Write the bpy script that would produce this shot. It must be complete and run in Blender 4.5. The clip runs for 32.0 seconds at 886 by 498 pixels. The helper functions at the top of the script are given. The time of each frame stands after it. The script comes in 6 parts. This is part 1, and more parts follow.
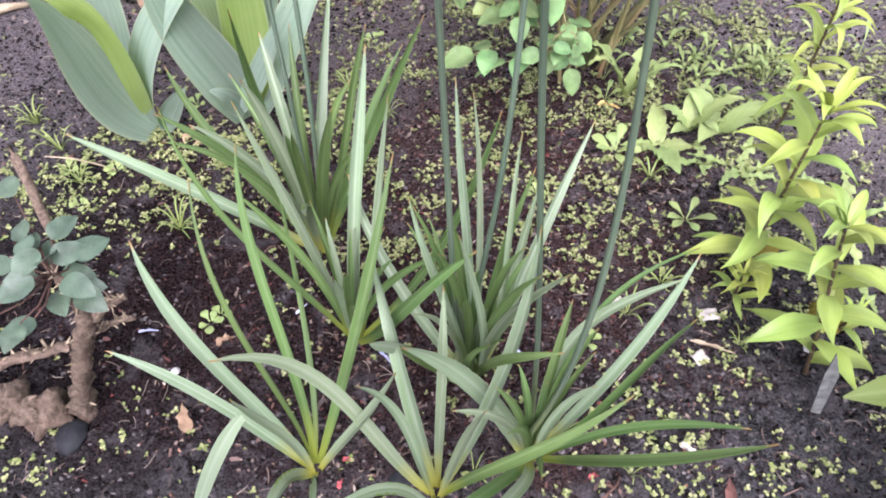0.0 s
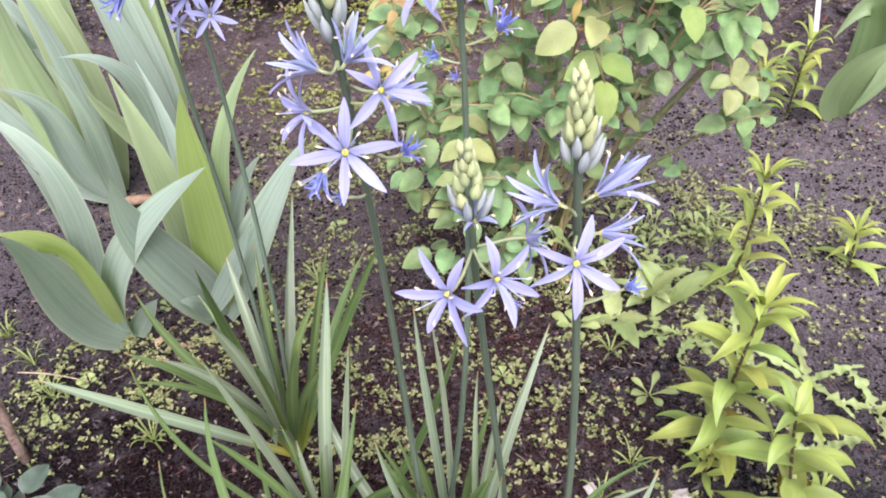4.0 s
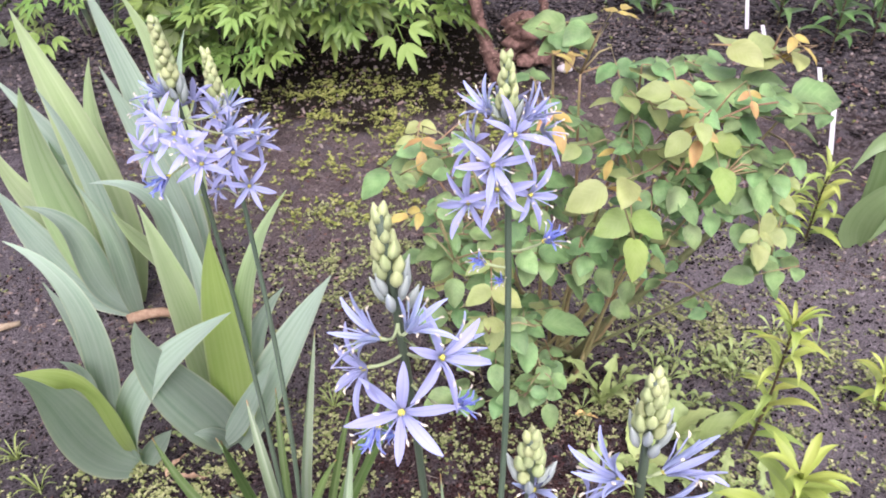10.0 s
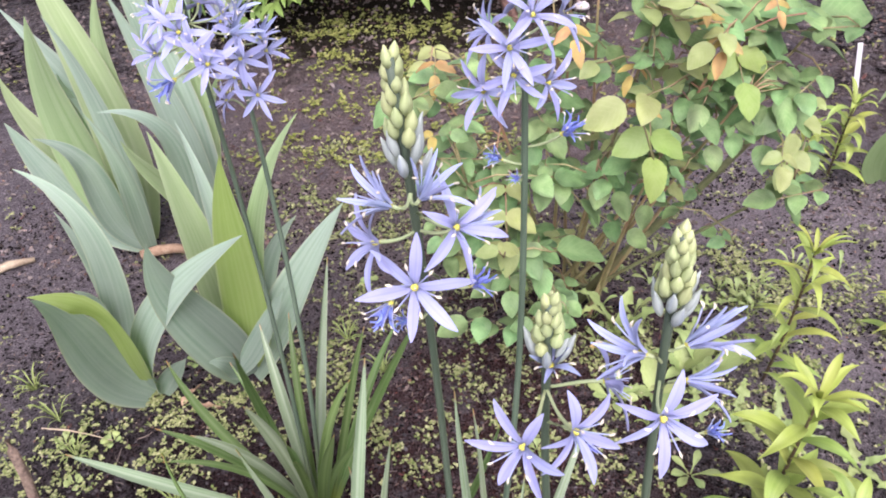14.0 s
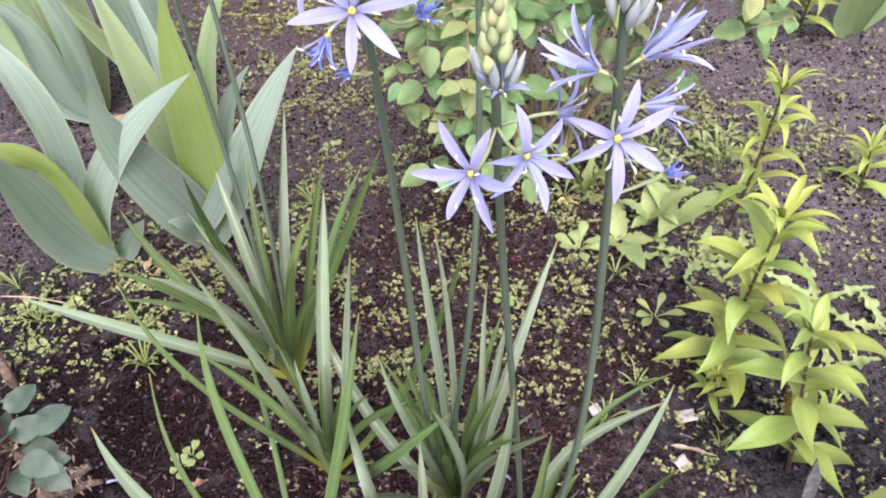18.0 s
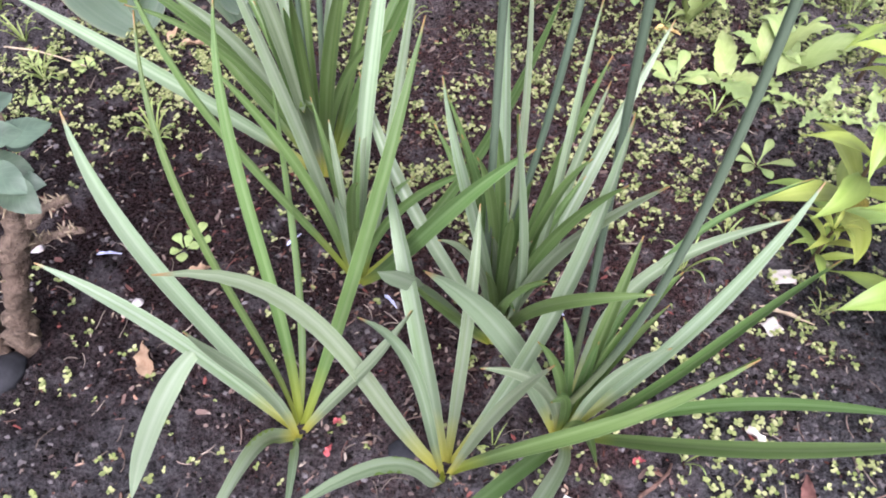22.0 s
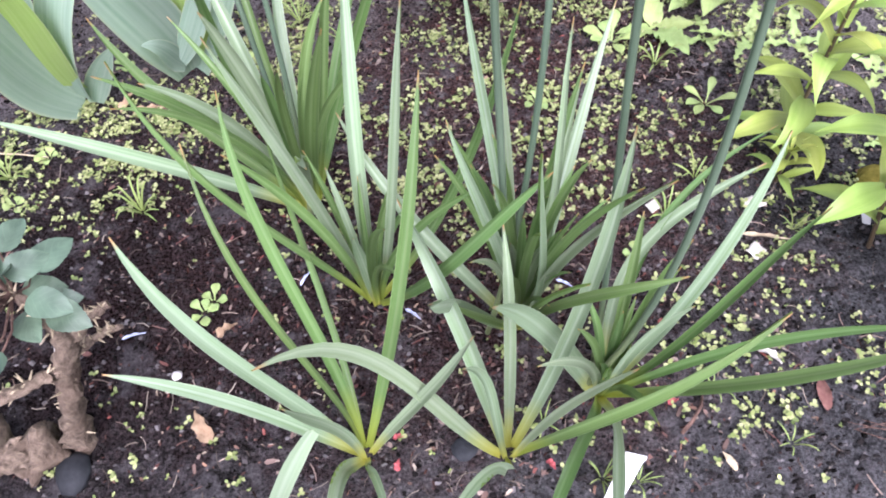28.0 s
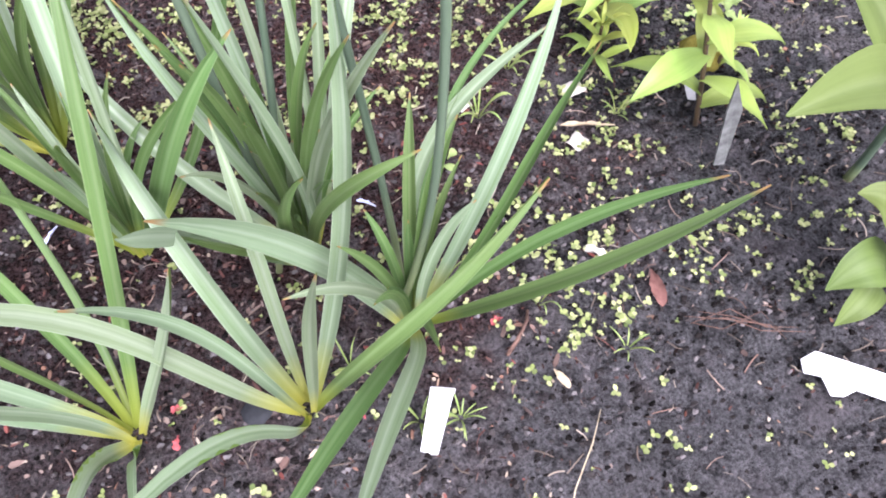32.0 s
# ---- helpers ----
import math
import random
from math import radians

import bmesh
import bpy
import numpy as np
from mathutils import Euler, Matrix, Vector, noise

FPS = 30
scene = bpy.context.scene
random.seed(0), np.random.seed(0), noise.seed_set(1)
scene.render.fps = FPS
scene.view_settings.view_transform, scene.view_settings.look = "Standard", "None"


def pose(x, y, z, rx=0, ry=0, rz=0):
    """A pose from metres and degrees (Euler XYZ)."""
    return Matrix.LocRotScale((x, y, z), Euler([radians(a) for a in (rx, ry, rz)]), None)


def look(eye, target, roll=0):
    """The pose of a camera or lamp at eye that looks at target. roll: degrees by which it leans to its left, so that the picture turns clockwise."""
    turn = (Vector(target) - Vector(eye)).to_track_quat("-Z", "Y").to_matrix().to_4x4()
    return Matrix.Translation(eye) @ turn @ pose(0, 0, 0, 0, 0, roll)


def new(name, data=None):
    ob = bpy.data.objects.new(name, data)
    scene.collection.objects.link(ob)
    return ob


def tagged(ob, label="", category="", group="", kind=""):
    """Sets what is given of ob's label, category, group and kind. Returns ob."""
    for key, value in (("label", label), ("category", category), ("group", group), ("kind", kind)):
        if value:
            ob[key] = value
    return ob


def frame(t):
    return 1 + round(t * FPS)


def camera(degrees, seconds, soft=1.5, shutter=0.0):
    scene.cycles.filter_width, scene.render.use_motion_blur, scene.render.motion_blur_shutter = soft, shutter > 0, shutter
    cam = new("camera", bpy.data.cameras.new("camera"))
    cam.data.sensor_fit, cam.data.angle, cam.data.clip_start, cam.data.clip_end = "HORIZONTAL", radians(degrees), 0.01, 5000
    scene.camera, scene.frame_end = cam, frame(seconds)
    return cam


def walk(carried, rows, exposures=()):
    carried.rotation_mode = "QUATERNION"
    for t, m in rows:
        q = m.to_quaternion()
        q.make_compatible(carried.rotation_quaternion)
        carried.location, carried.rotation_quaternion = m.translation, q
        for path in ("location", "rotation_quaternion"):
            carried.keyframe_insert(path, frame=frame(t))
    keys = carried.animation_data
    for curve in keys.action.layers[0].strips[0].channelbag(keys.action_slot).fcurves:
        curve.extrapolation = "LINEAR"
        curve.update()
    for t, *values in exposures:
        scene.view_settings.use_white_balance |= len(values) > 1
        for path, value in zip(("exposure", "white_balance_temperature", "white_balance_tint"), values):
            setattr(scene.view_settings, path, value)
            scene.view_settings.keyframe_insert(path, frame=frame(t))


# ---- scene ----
cam = camera(62.9, 32.0, soft=1.9)
PATH = [
    (0, (0.162, 0.091, 0.872), (0.094, 1.283, -0.732), -2.6),
    (0.5, (0.15, 0.107, 0.889), (0.092, 1.333, -0.69), -1.7),
    (1, (0.159, 0.111, 0.893), (0.096, 1.399, -0.636), -2.2),
    (1.5, (0.161, 0.116, 0.901), (0.112, 1.425, -0.61), -2.1),
    (2, (0.168, 0.122, 0.923), (0.131, 1.46, -0.563), -3.1),
    (2.5, (0.18, 0.135, 0.941), (0.183, 1.497, -0.523), -3.3),
    (3, (0.186, 0.14, 0.955), (0.206, 1.522, -0.491), -3.5),
    (3.5, (0.186, 0.148, 0.969), (0.199, 1.557, -0.45), -3.8),
    (5.5, (0.184, 0.166, 0.995), (0.168, 1.638, -0.358), -4.2),
    (6, (0.185, 0.171, 1.003), (0.153, 1.656, -0.335), -4.1),
    (6.5, (0.182, 0.178, 1.012), (0.133, 1.667, -0.322), -4.6),
    (7, (0.179, 0.179, 1.019), (0.127, 1.678, -0.303), -4.3),
    (7.5, (0.181, 0.187, 1.03), (0.134, 1.702, -0.275), -4.5),
    (8, (0.182, 0.193, 1.037), (0.149, 1.725, -0.249), -4.2),
    (8.5, (0.179, 0.199, 1.041), (0.155, 1.744, -0.23), -4.0),
    (9, (0.172, 0.201, 1.046), (0.161, 1.762, -0.204), -3.4),
    (9.5, (0.17, 0.216, 1.046), (0.168, 1.77, -0.214), -3.5),
    (10, (0.162, 0.233, 1.052), (0.167, 1.794, -0.199), -2.7),
    (10.5, (0.151, 0.241, 1.05), (0.145, 1.798, -0.205), -2.6),
    (11, (0.15, 0.246, 1.049), (0.139, 1.801, -0.209), -2.8),
    (11.5, (0.155, 0.246, 1.049), (0.129, 1.801, -0.21), -3.2),
    (12, (0.157, 0.238, 1.042), (0.129, 1.787, -0.224), -3.2),
    (12.5, (0.159, 0.234, 1.035), (0.121, 1.765, -0.252), -3.6),
    (13, (0.16, 0.232, 1.026), (0.112, 1.744, -0.283), -4.0),
    (13.5, (0.159, 0.226, 1.016), (0.116, 1.728, -0.304), -3.9),
    (14, (0.159, 0.216, 1.006), (0.122, 1.702, -0.332), -3.8),
    (14.5, (0.159, 0.211, 1.0), (0.129, 1.684, -0.354), -3.7),
    (16.5, (0.165, 0.19, 0.957), (0.155, 1.561, -0.499), -3.6),
    (17, (0.166, 0.179, 0.951), (0.182, 1.541, -0.514), -3.5),
    (17.5, (0.166, 0.174, 0.938), (0.185, 1.504, -0.555), -3.5),
    (18, (0.168, 0.167, 0.926), (0.187, 1.471, -0.59), -3.7),
    (18.5, (0.163, 0.162, 0.916), (0.19, 1.433, -0.629), -3.1),
    (19, (0.165, 0.157, 0.907), (0.181, 1.401, -0.659), -3.5),
    (19.5, (0.163, 0.151, 0.888), (0.186, 1.366, -0.701), -2.5),
    (20, (0.159, 0.137, 0.854), (0.181, 1.335, -0.748), -0.6),
    (20.5, (0.16, 0.141, 0.818), (0.163, 1.274, -0.831), -0.2),
    (21, (0.153, 0.15, 0.789), (0.137, 1.291, -0.854), -0.1),
    (21.5, (0.137, 0.154, 0.744), (0.107, 1.289, -0.903), 0.9),
    (22, (0.132, 0.155, 0.707), (0.064, 1.275, -0.949), 0.9),
    (22.5, (0.127, 0.163, 0.684), (0.028, 1.239, -0.999), -0.2),
    (23, (0.13, 0.156, 0.664), (0.045, 1.214, -1.031), 0.8),
    (23.5, (0.12, 0.154, 0.641), (0.066, 1.156, -1.089), 0.1),
    (24, (0.116, 0.159, 0.638), (0.085, 1.171, -1.087), -1.2),
    (24.5, (0.108, 0.183, 0.647), (0.08, 1.184, -1.084), -3.0),
    (25, (0.107, 0.192, 0.663), (0.09, 1.24, -1.04), -4.7),
    (25.5, (0.082, 0.211, 0.687), (0.112, 1.286, -1.0), -4.3),
    (27.5, (0.081, 0.171, 0.781), (0.137, 1.245, -0.905), -7.8),
    (28, (0.069, 0.171, 0.777), (0.138, 1.202, -0.935), -6.9),
    (28.5, (0.036, 0.225, 0.746), (0.164, 1.221, -0.983), -6.9),
    (29, (0.03, 0.269, 0.741), (0.162, 1.274, -0.982), -8.6),
    (29.5, (0.038, 0.273, 0.727), (0.192, 1.26, -1.005), -8.3),
    (30, (0.062, 0.251, 0.705), (0.24, 1.186, -1.054), -7.4),
    (30.5, (0.103, 0.234, 0.692), (0.294, 1.152, -1.075), -7.5),
    (31, (0.126, 0.218, 0.673), (0.348, 1.112, -1.102), -5.1),
    (31.5, (0.162, 0.189, 0.652), (0.405, 1.039, -1.142), -3.6),
    (32, (0.181, 0.18, 0.646), (0.488, 1.024, -1.141), 0.3),
]
EXPOSURES = [(0.0, 1.66, 5990, 27), (2.0, 1.66, 6050, 31), (3.5, 1.42, 6170, 32), (6.0, 1.31, 6190, 31), (14.0, 1.3, 6200, 31), (17.0, 1.31, 6190, 32), (19.0, 1.52, 6180, 33), (20.5, 1.64, 5980, 29), (25.0, 1.79, 5950, 26), (28.5, 1.89, 5790, 25), (32.0, 2.05, 5940, 25)]
walk(cam, [(t, look(eye, target, roll)) for t, eye, target, roll in PATH], EXPOSURES)

# ---- light ----
world = bpy.data.worlds.new("overcast_sky")
scene.world = world
world.use_nodes = True
wn, wl = world.node_tree.nodes, world.node_tree.links
sky = wn.new("ShaderNodeTexSky")
sky.sky_type = "NISHITA"
sky.sun_disc = False
sky.sun_elevation, sky.sun_rotation = radians(45), radians(184)
sky.air_density, sky.dust_density, sky.ozone_density = 1.0, 3.0, 1.0
veil = wn.new("ShaderNodeHueSaturation")
veil.inputs["Saturation"].default_value = 0.3
wl.new(sky.outputs[0], veil.inputs["Color"])
wl.new(veil.outputs[0], wn["Background"].inputs[0])
wn["Background"].inputs[1].default_value = 0.13
sun = new("sun", bpy.data.lights.new("sun", "SUN"))
sun.data.energy, sun.data.angle, sun.data.color = 2.0, radians(50), (1.0, 0.97, 0.93)
sun.matrix_world = look((0.8, -0.9, 4.0), (0.2, 0.8, 0.0))


# ---- materials ----
def nodes_of(name, rough=0.6, spec=0.3):
    m = bpy.data.materials.new(name)
    m.use_nodes = True
    n, l = m.node_tree.nodes, m.node_tree.links
    b = n["Principled BSDF"]
    b.inputs["Roughness"].default_value = rough
    b.inputs["Specular IOR Level"].default_value = spec
    return m, n, l, b


def add(n, kind, **values):
    node = n.new(kind)
    for key, value in values.items():
        node.inputs[key].default_value = value
    return node


def mix_colour(n, l, factor, a, b, blend="MIX"):
    node = n.new("ShaderNodeMix")
    node.data_type, node.blend_type = "RGBA", blend
    for socket, value in ((0, factor), (6, a), (7, b)):
        if isinstance(value, bpy.types.NodeSocket):
            l.new(value, node.inputs[socket])
        elif isinstance(value, (int, float)):
            node.inputs[socket].default_value = value
        else:
            node.inputs[socket].default_value = (*value, 1)
    return node.outputs[2]


def ramp(n, l, source, low, high, a=0.0, b=1.0):
    node = n.new("ShaderNodeMapRange")
    node.inputs[1].default_value, node.inputs[2].default_value = low, high
    node.inputs[3].default_value, node.inputs[4].default_value = a, b
    l.new(source, node.inputs[0])
    return node.outputs[0]


def noise_at(n, l, vector, scale, detail=3.0, rough=0.6):
    node = add(n, "ShaderNodeTexNoise", Scale=scale, Detail=detail, Roughness=rough)
    if vector is not None:
        l.new(vector, node.inputs["Vector"])
    return node.outputs[0]


def scaled(n, l, vector, size):
    node = n.new("ShaderNodeVectorMath")
    node.operation = "MULTIPLY"
    l.new(vector, node.inputs[0])
    node.inputs[1].default_value = size
    return node.outputs[0]


def leaf_material(name, dark, light, foot=None, tip=None, veins=(26, 1.2, 1), rough=0.42, spec=0.4, glow=0.34, bump=0.12, edge=None, spread=0.4, contrast=0.6, pinnate=0, rib=None, hues=0.012):
    """Leaf with soft veins along it or in a herringbone, blotches, its own shade, and light that comes through."""
    m, n, l, b = nodes_of(name, rough, spec)
    uv = n.new("ShaderNodeTexCoord")
    own = n.new("ShaderNodeObjectInfo")
    shift = n.new("ShaderNodeVectorMath")
    shift.operation = "MULTIPLY_ADD"
    l.new(own.outputs["Random"], shift.inputs[0])
    shift.inputs[1].default_value = (37.0, 19.0, 0.0)
    l.new(uv.outputs["UV"], shift.inputs[2])
    own_uv = shift.outputs[0]
    split = n.new("ShaderNodeSeparateXYZ")
    l.new(uv.outputs["UV"], split.inputs[0])
    side = n.new("ShaderNodeMath")
    side.operation = "PINGPONG"
    l.new(split.outputs[0], side.inputs[0])
    side.inputs[1].default_value = 0.5
    stripe = noise_at(n, l, scaled(n, l, own_uv, veins), 1.0, 3.0, 0.55)
    if pinnate:
        lean = n.new("ShaderNodeMath")
        lean.operation = "MULTIPLY_ADD"
        l.new(side.outputs[0], lean.inputs[0])
        lean.inputs[1].default_value = 0.75
        l.new(split.outputs[1], lean.inputs[2])
        wave = n.new("ShaderNodeMath")
        wave.operation = "PINGPONG"
        l.new(lean.outputs[0], wave.inputs[0])
        wave.inputs[1].default_value = 0.5 / pinnate
        vein = ramp(n, l, wave.outputs[0], 0.0, 0.16 / pinnate, 0.0, 1.0)
        height = mix_colour(n, l, 0.6, vein, stripe)
    else:
        height = stripe
    blotch = noise_at(n, l, scaled(n, l, own_uv, (1.6, 4.0, 1)), 1.0, 4.0, 0.65)
    fleck = noise_at(n, l, scaled(n, l, own_uv, (14, 40, 1)), 1.0, 2.0, 0.6)
    low, high = 0.5 - contrast * 0.5, 0.5 + contrast * 0.5
    col = mix_colour(n, l, ramp(n, l, stripe, 0.25, 0.75, low, high), dark, light)
    col = mix_colour(n, l, ramp(n, l, blotch, 0.4, 0.75, 0.0, 0.5), col, light)
    col = mix_colour(n, l, ramp(n, l, fleck, 0.58, 0.75, 0.0, 0.22), col, dark)
    if pinnate:
        col = mix_colour(n, l, ramp(n, l, vein, 0.0, 1.0, 0.45, 0.0), col, light)
    if rib:
        col = mix_colour(n, l, ramp(n, l, side.outputs[0], 0.36, 0.5, 0.0, 0.5), col, rib)
    shade = n.new("ShaderNodeHueSaturation")
    l.new(ramp(n, l, own.outputs["Random"], 0, 1, 0.5 - hues, 0.5 + hues), shade.inputs["Hue"])
    l.new(ramp(n, l, noise_at(n, l, scaled(n, l, shift.outputs[0], (0.02, 0.02, 0)), 40.0, 1.0), 0.3, 0.7, 1 - spread * 0.5, 1 + spread * 0.5), shade.inputs["Value"])
    l.new(col, shade.inputs["Color"])
    col = shade.outputs[0]
    if edge:
        col = mix_colour(n, l, ramp(n, l, side.outputs[0], 0.0, 0.05, 0.7, 0.0), col, edge)
    if foot:
        col = mix_colour(n, l, ramp(n, l, split.outputs[1], 0.02, 0.22, 0.85, 0.0), col, foot)
    if tip:
        col = mix_colour(n, l, ramp(n, l, split.outputs[1], 0.965, 0.99, 0.0, 0.9), col, tip)
    l.new(col, b.inputs["Base Color"])
    l.new(ramp(n, l, blotch, 0.3, 0.7, rough - 0.07, rough + 0.12), b.inputs["Roughness"])
    bm_ = add(n, "ShaderNodeBump", Strength=bump, Distance=0.001)
    l.new(height, bm_.inputs["Height"])
    l.new(bm_.outputs[0], b.inputs["Normal"])
    back = n.new("ShaderNodeBsdfTranslucent")
    l.new(mix_colour(n, l, 1.0, col, (1.0, 1.0, 0.5), "MULTIPLY"), back.inputs[0])
    both = n.new("ShaderNodeMixShader")
    both.inputs[0].default_value = glow
    l.new(b.outputs[0], both.inputs[1])
    l.new(back.outputs[0], both.inputs[2])
    l.new(both.outputs[0], n["Material Output"].inputs[0])
    return m


def rough_material(name, a, b_col, scale=60.0, rough=0.85, spec=0.2, bump=0.5, distance=0.003, third=None):
    m, n, l, b = nodes_of(name, rough, spec)
    uv = n.new("ShaderNodeTexCoord")
    own = n.new("ShaderNodeObjectInfo")
    fine = noise_at(n, l, uv.outputs["Object"], scale, 6.0, 0.7)
    broad = noise_at(n, l, uv.outputs["Object"], scale * 0.17, 3.0, 0.6)
    col = mix_colour(n, l, ramp(n, l, fine, 0.3, 0.7), a, b_col)
    if third:
        col = mix_colour(n, l, ramp(n, l, broad, 0.48, 0.7), col, third)
    shade = n.new("ShaderNodeHueSaturation")
    l.new(ramp(n, l, own.outputs["Random"], 0, 1, 0.8, 1.2), shade.inputs["Value"])
    l.new(col, shade.inputs["Color"])
    l.new(shade.outputs[0], b.inputs["Base Color"])
    bump_node = add(n, "ShaderNodeBump", Strength=bump, Distance=distance)
    l.new(fine, bump_node.inputs["Height"])
    l.new(bump_node.outputs[0], b.inputs["Normal"])
    return m


def island_material(name, colours, rough=0.7, spec=0.3, glow=0.0):
    """For scattered stuff: each piece takes its own colour of the list."""
    m, n, l, b = nodes_of(name, rough, spec)
    geo = n.new("ShaderNodeNewGeometry")
    r = n.new("ShaderNodeValToRGB")
    r.color_ramp.interpolation = "LINEAR"
    e = r.color_ramp.elements
    while len(e) < len(colours):
        e.new(0.5)
    for i, c in enumerate(colours):
        e[i].position, e[i].color = i / (len(colours) - 1), (*c, 1)
    l.new(geo.outputs["Random Per Island"], r.inputs[0])
    l.new(r.outputs[0], b.inputs["Base Color"])
    if glow:
        back = n.new("ShaderNodeBsdfTranslucent")
        l.new(r.outputs[0], back.inputs[0])
        both = n.new("ShaderNodeMixShader")
        both.inputs[0].default_value = glow
        l.new(b.outputs[0], both.inputs[1])
        l.new(back.outputs[0], both.inputs[2])
        l.new(both.outputs[0], n["Material Output"].inputs[0])
    return m


def soil_material():
    m, n, l, b = nodes_of("garden_soil", 0.95, 0.0)
    uv = n.new("ShaderNodeTexCoord")
    at = uv.outputs["Object"]
    grain = noise_at(n, l, at, 260.0, 5.0, 0.75)
    lump = noise_at(n, l, at, 60.0, 7.0, 0.72)
    patch = noise_at(n, l, at, 3.2, 4.0, 0.6)
    stain = noise_at(n, l, at, 9.0, 4.0, 0.6)
    black_soil = mix_colour(n, l, ramp(n, l, grain, 0.42, 0.72), (0.0008, 0.0007, 0.0007), (0.035, 0.03, 0.03))
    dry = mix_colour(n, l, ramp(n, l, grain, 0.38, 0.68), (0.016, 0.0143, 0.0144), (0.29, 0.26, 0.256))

    def near(centre, squash, inner, outer, amount):
        """How much a place counts as near a centre, with an uneven edge."""
        gap = n.new("ShaderNodeVectorMath")
        gap.operation = "DISTANCE"
        l.new(scaled(n, l, at, squash), gap.inputs[0])
        gap.inputs[1].default_value = [c * q for c, q in zip(centre, squash)]
        total = n.new("ShaderNodeMath")
        total.operation = "ADD"
        l.new(gap.outputs["Value"], total.inputs[0])
        l.new(ramp(n, l, stain, 0.2, 0.8, -0.24, 0.24), total.inputs[1])
        return ramp(n, l, total.outputs[0], inner, outer, amount, 0.0)

    # crevice shade painted in: low spots of the lump bump turn near black
    col = mix_colour(n, l, ramp(n, l, lump, 0.47, 0.58), black_soil, dry)
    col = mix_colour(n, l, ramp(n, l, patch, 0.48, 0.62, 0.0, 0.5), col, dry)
    col = mix_colour(n, l, ramp(n, l, stain, 0.5, 0.62, 0.0, 0.55), col, black_soil)
    # smooth grey crusts left by rain
    crust = mix_colour(n, l, ramp(n, l, grain, 0.3, 0.7), (0.06, 0.055, 0.058), (0.16, 0.145, 0.152))
    col = mix_colour(n, l, ramp(n, l, noise_at(n, l, at, 21.0, 3.0, 0.5), 0.52, 0.62, 0.0, 0.7), col, crust)
    # near-black soil at the bed's left corner
    col = mix_colour(n, l, near((-0.46, 0.66, 0), (1, 0.8, 1), 0.3, 0.52, 0.92), col, black_soil)
    # trodden brown soil behind the flowers
    brown = mix_colour(n, l, ramp(n, l, grain, 0.32, 0.68), (0.03, 0.0225, 0.021), (0.28, 0.225, 0.21))
    col = mix_colour(n, l, near((0.25, 1.75, 0), (0.6, 0.8, 1), 0.42, 0.75, 0.85), col, brown)
    # dry crusted soil in the open at the bed's edges
    ashy = mix_colour(n, l, ramp(n, l, grain, 0.32, 0.7), (0.014, 0.014, 0.0145), (0.19, 0.192, 0.198))
    # ashy and slate hollows get the same painted crevice shade
    ashy = mix_colour(n, l, ramp(n, l, lump, 0.4, 0.62, 0.75, 0.0), ashy, black_soil)
    col = mix_colour(n, l, near((0.7, 0.4, 0), (1, 1, 1), 0.25, 0.55, 0.9), col, ashy)
    col = mix_colour(n, l, near((0.9, 0.98, 0), (1, 1, 1), 0.2, 0.42, 0.8), col, dry)
    slate = mix_colour(n, l, ramp(n, l, grain, 0.32, 0.68), (0.026, 0.0255, 0.027), (0.16, 0.154, 0.16))
    slate = mix_colour(n, l, ramp(n, l, lump, 0.36, 0.5, 0.8, 0.0), slate, black_soil)
    col = mix_colour(n, l, near((0.1, 0.15, 0), (0.45, 1, 1), 0.24, 0.44, 0.85), col, slate)
    violet = mix_colour(n, l, ramp(n, l, grain, 0.34, 0.68), (0.03, 0.0265, 0.028), (0.29, 0.26, 0.268))
    col = mix_colour(n, l, near((-0.9, 1.38, 0), (1, 0.8, 1), 0.3, 0.72, 0.9), col, violet)
    col = mix_colour(n, l, near((-0.1, 1.15, 0), (1, 1, 1), 0.2, 0.45, 0.45), col, violet)
    # lighter grey soil by the far right edge, a pale sheen painted in
    pale = mix_colour(n, l, ramp(n, l, grain, 0.3, 0.66), (0.05, 0.044, 0.045), (0.34, 0.305, 0.312))
    col = mix_colour(n, l, near((0.85, 1.3, 0), (0.8, 1, 1), 0.3, 0.52, 0.85), col, pale)
    # mulch of rotted bark round the middle of the bed
    # its near-black base paints in shade under the clumps and the rose
    mulch = mix_colour(n, l, ramp(n, l, grain, 0.36, 0.7), (0.002, 0.0012, 0.0012), (0.125, 0.07, 0.066))
    mulch = mix_colour(n, l, ramp(n, l, lump, 0.5, 0.62, 0.0, 0.5), mulch, dry)
    col = mix_colour(n, l, near((0.06, 0.72, 0), (0.8, 1, 1), 0.24, 0.46, 0.8), col, mulch)
    col = mix_colour(n, l, near((0.36, 1.08, 0), (0.8, 1, 1), 0.1, 0.26, 0.85), col, mulch)
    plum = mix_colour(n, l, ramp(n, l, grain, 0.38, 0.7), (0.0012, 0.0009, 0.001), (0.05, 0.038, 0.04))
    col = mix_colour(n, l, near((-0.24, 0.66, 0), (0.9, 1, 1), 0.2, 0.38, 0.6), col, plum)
    # small grey crusts and worn spots all over
    spots = noise_at(n, l, at, 15.0, 5.0, 0.62)
    col = mix_colour(n, l, ramp(n, l, spots, 0.54, 0.64, 0.0, 0.6), col, crust)
    # shade under the peony painted into the mossy soil before it, nearly black
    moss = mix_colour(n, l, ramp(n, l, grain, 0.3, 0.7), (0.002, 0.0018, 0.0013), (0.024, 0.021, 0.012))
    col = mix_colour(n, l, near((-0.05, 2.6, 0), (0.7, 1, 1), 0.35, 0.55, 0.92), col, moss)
    l.new(col, b.inputs["Base Color"])
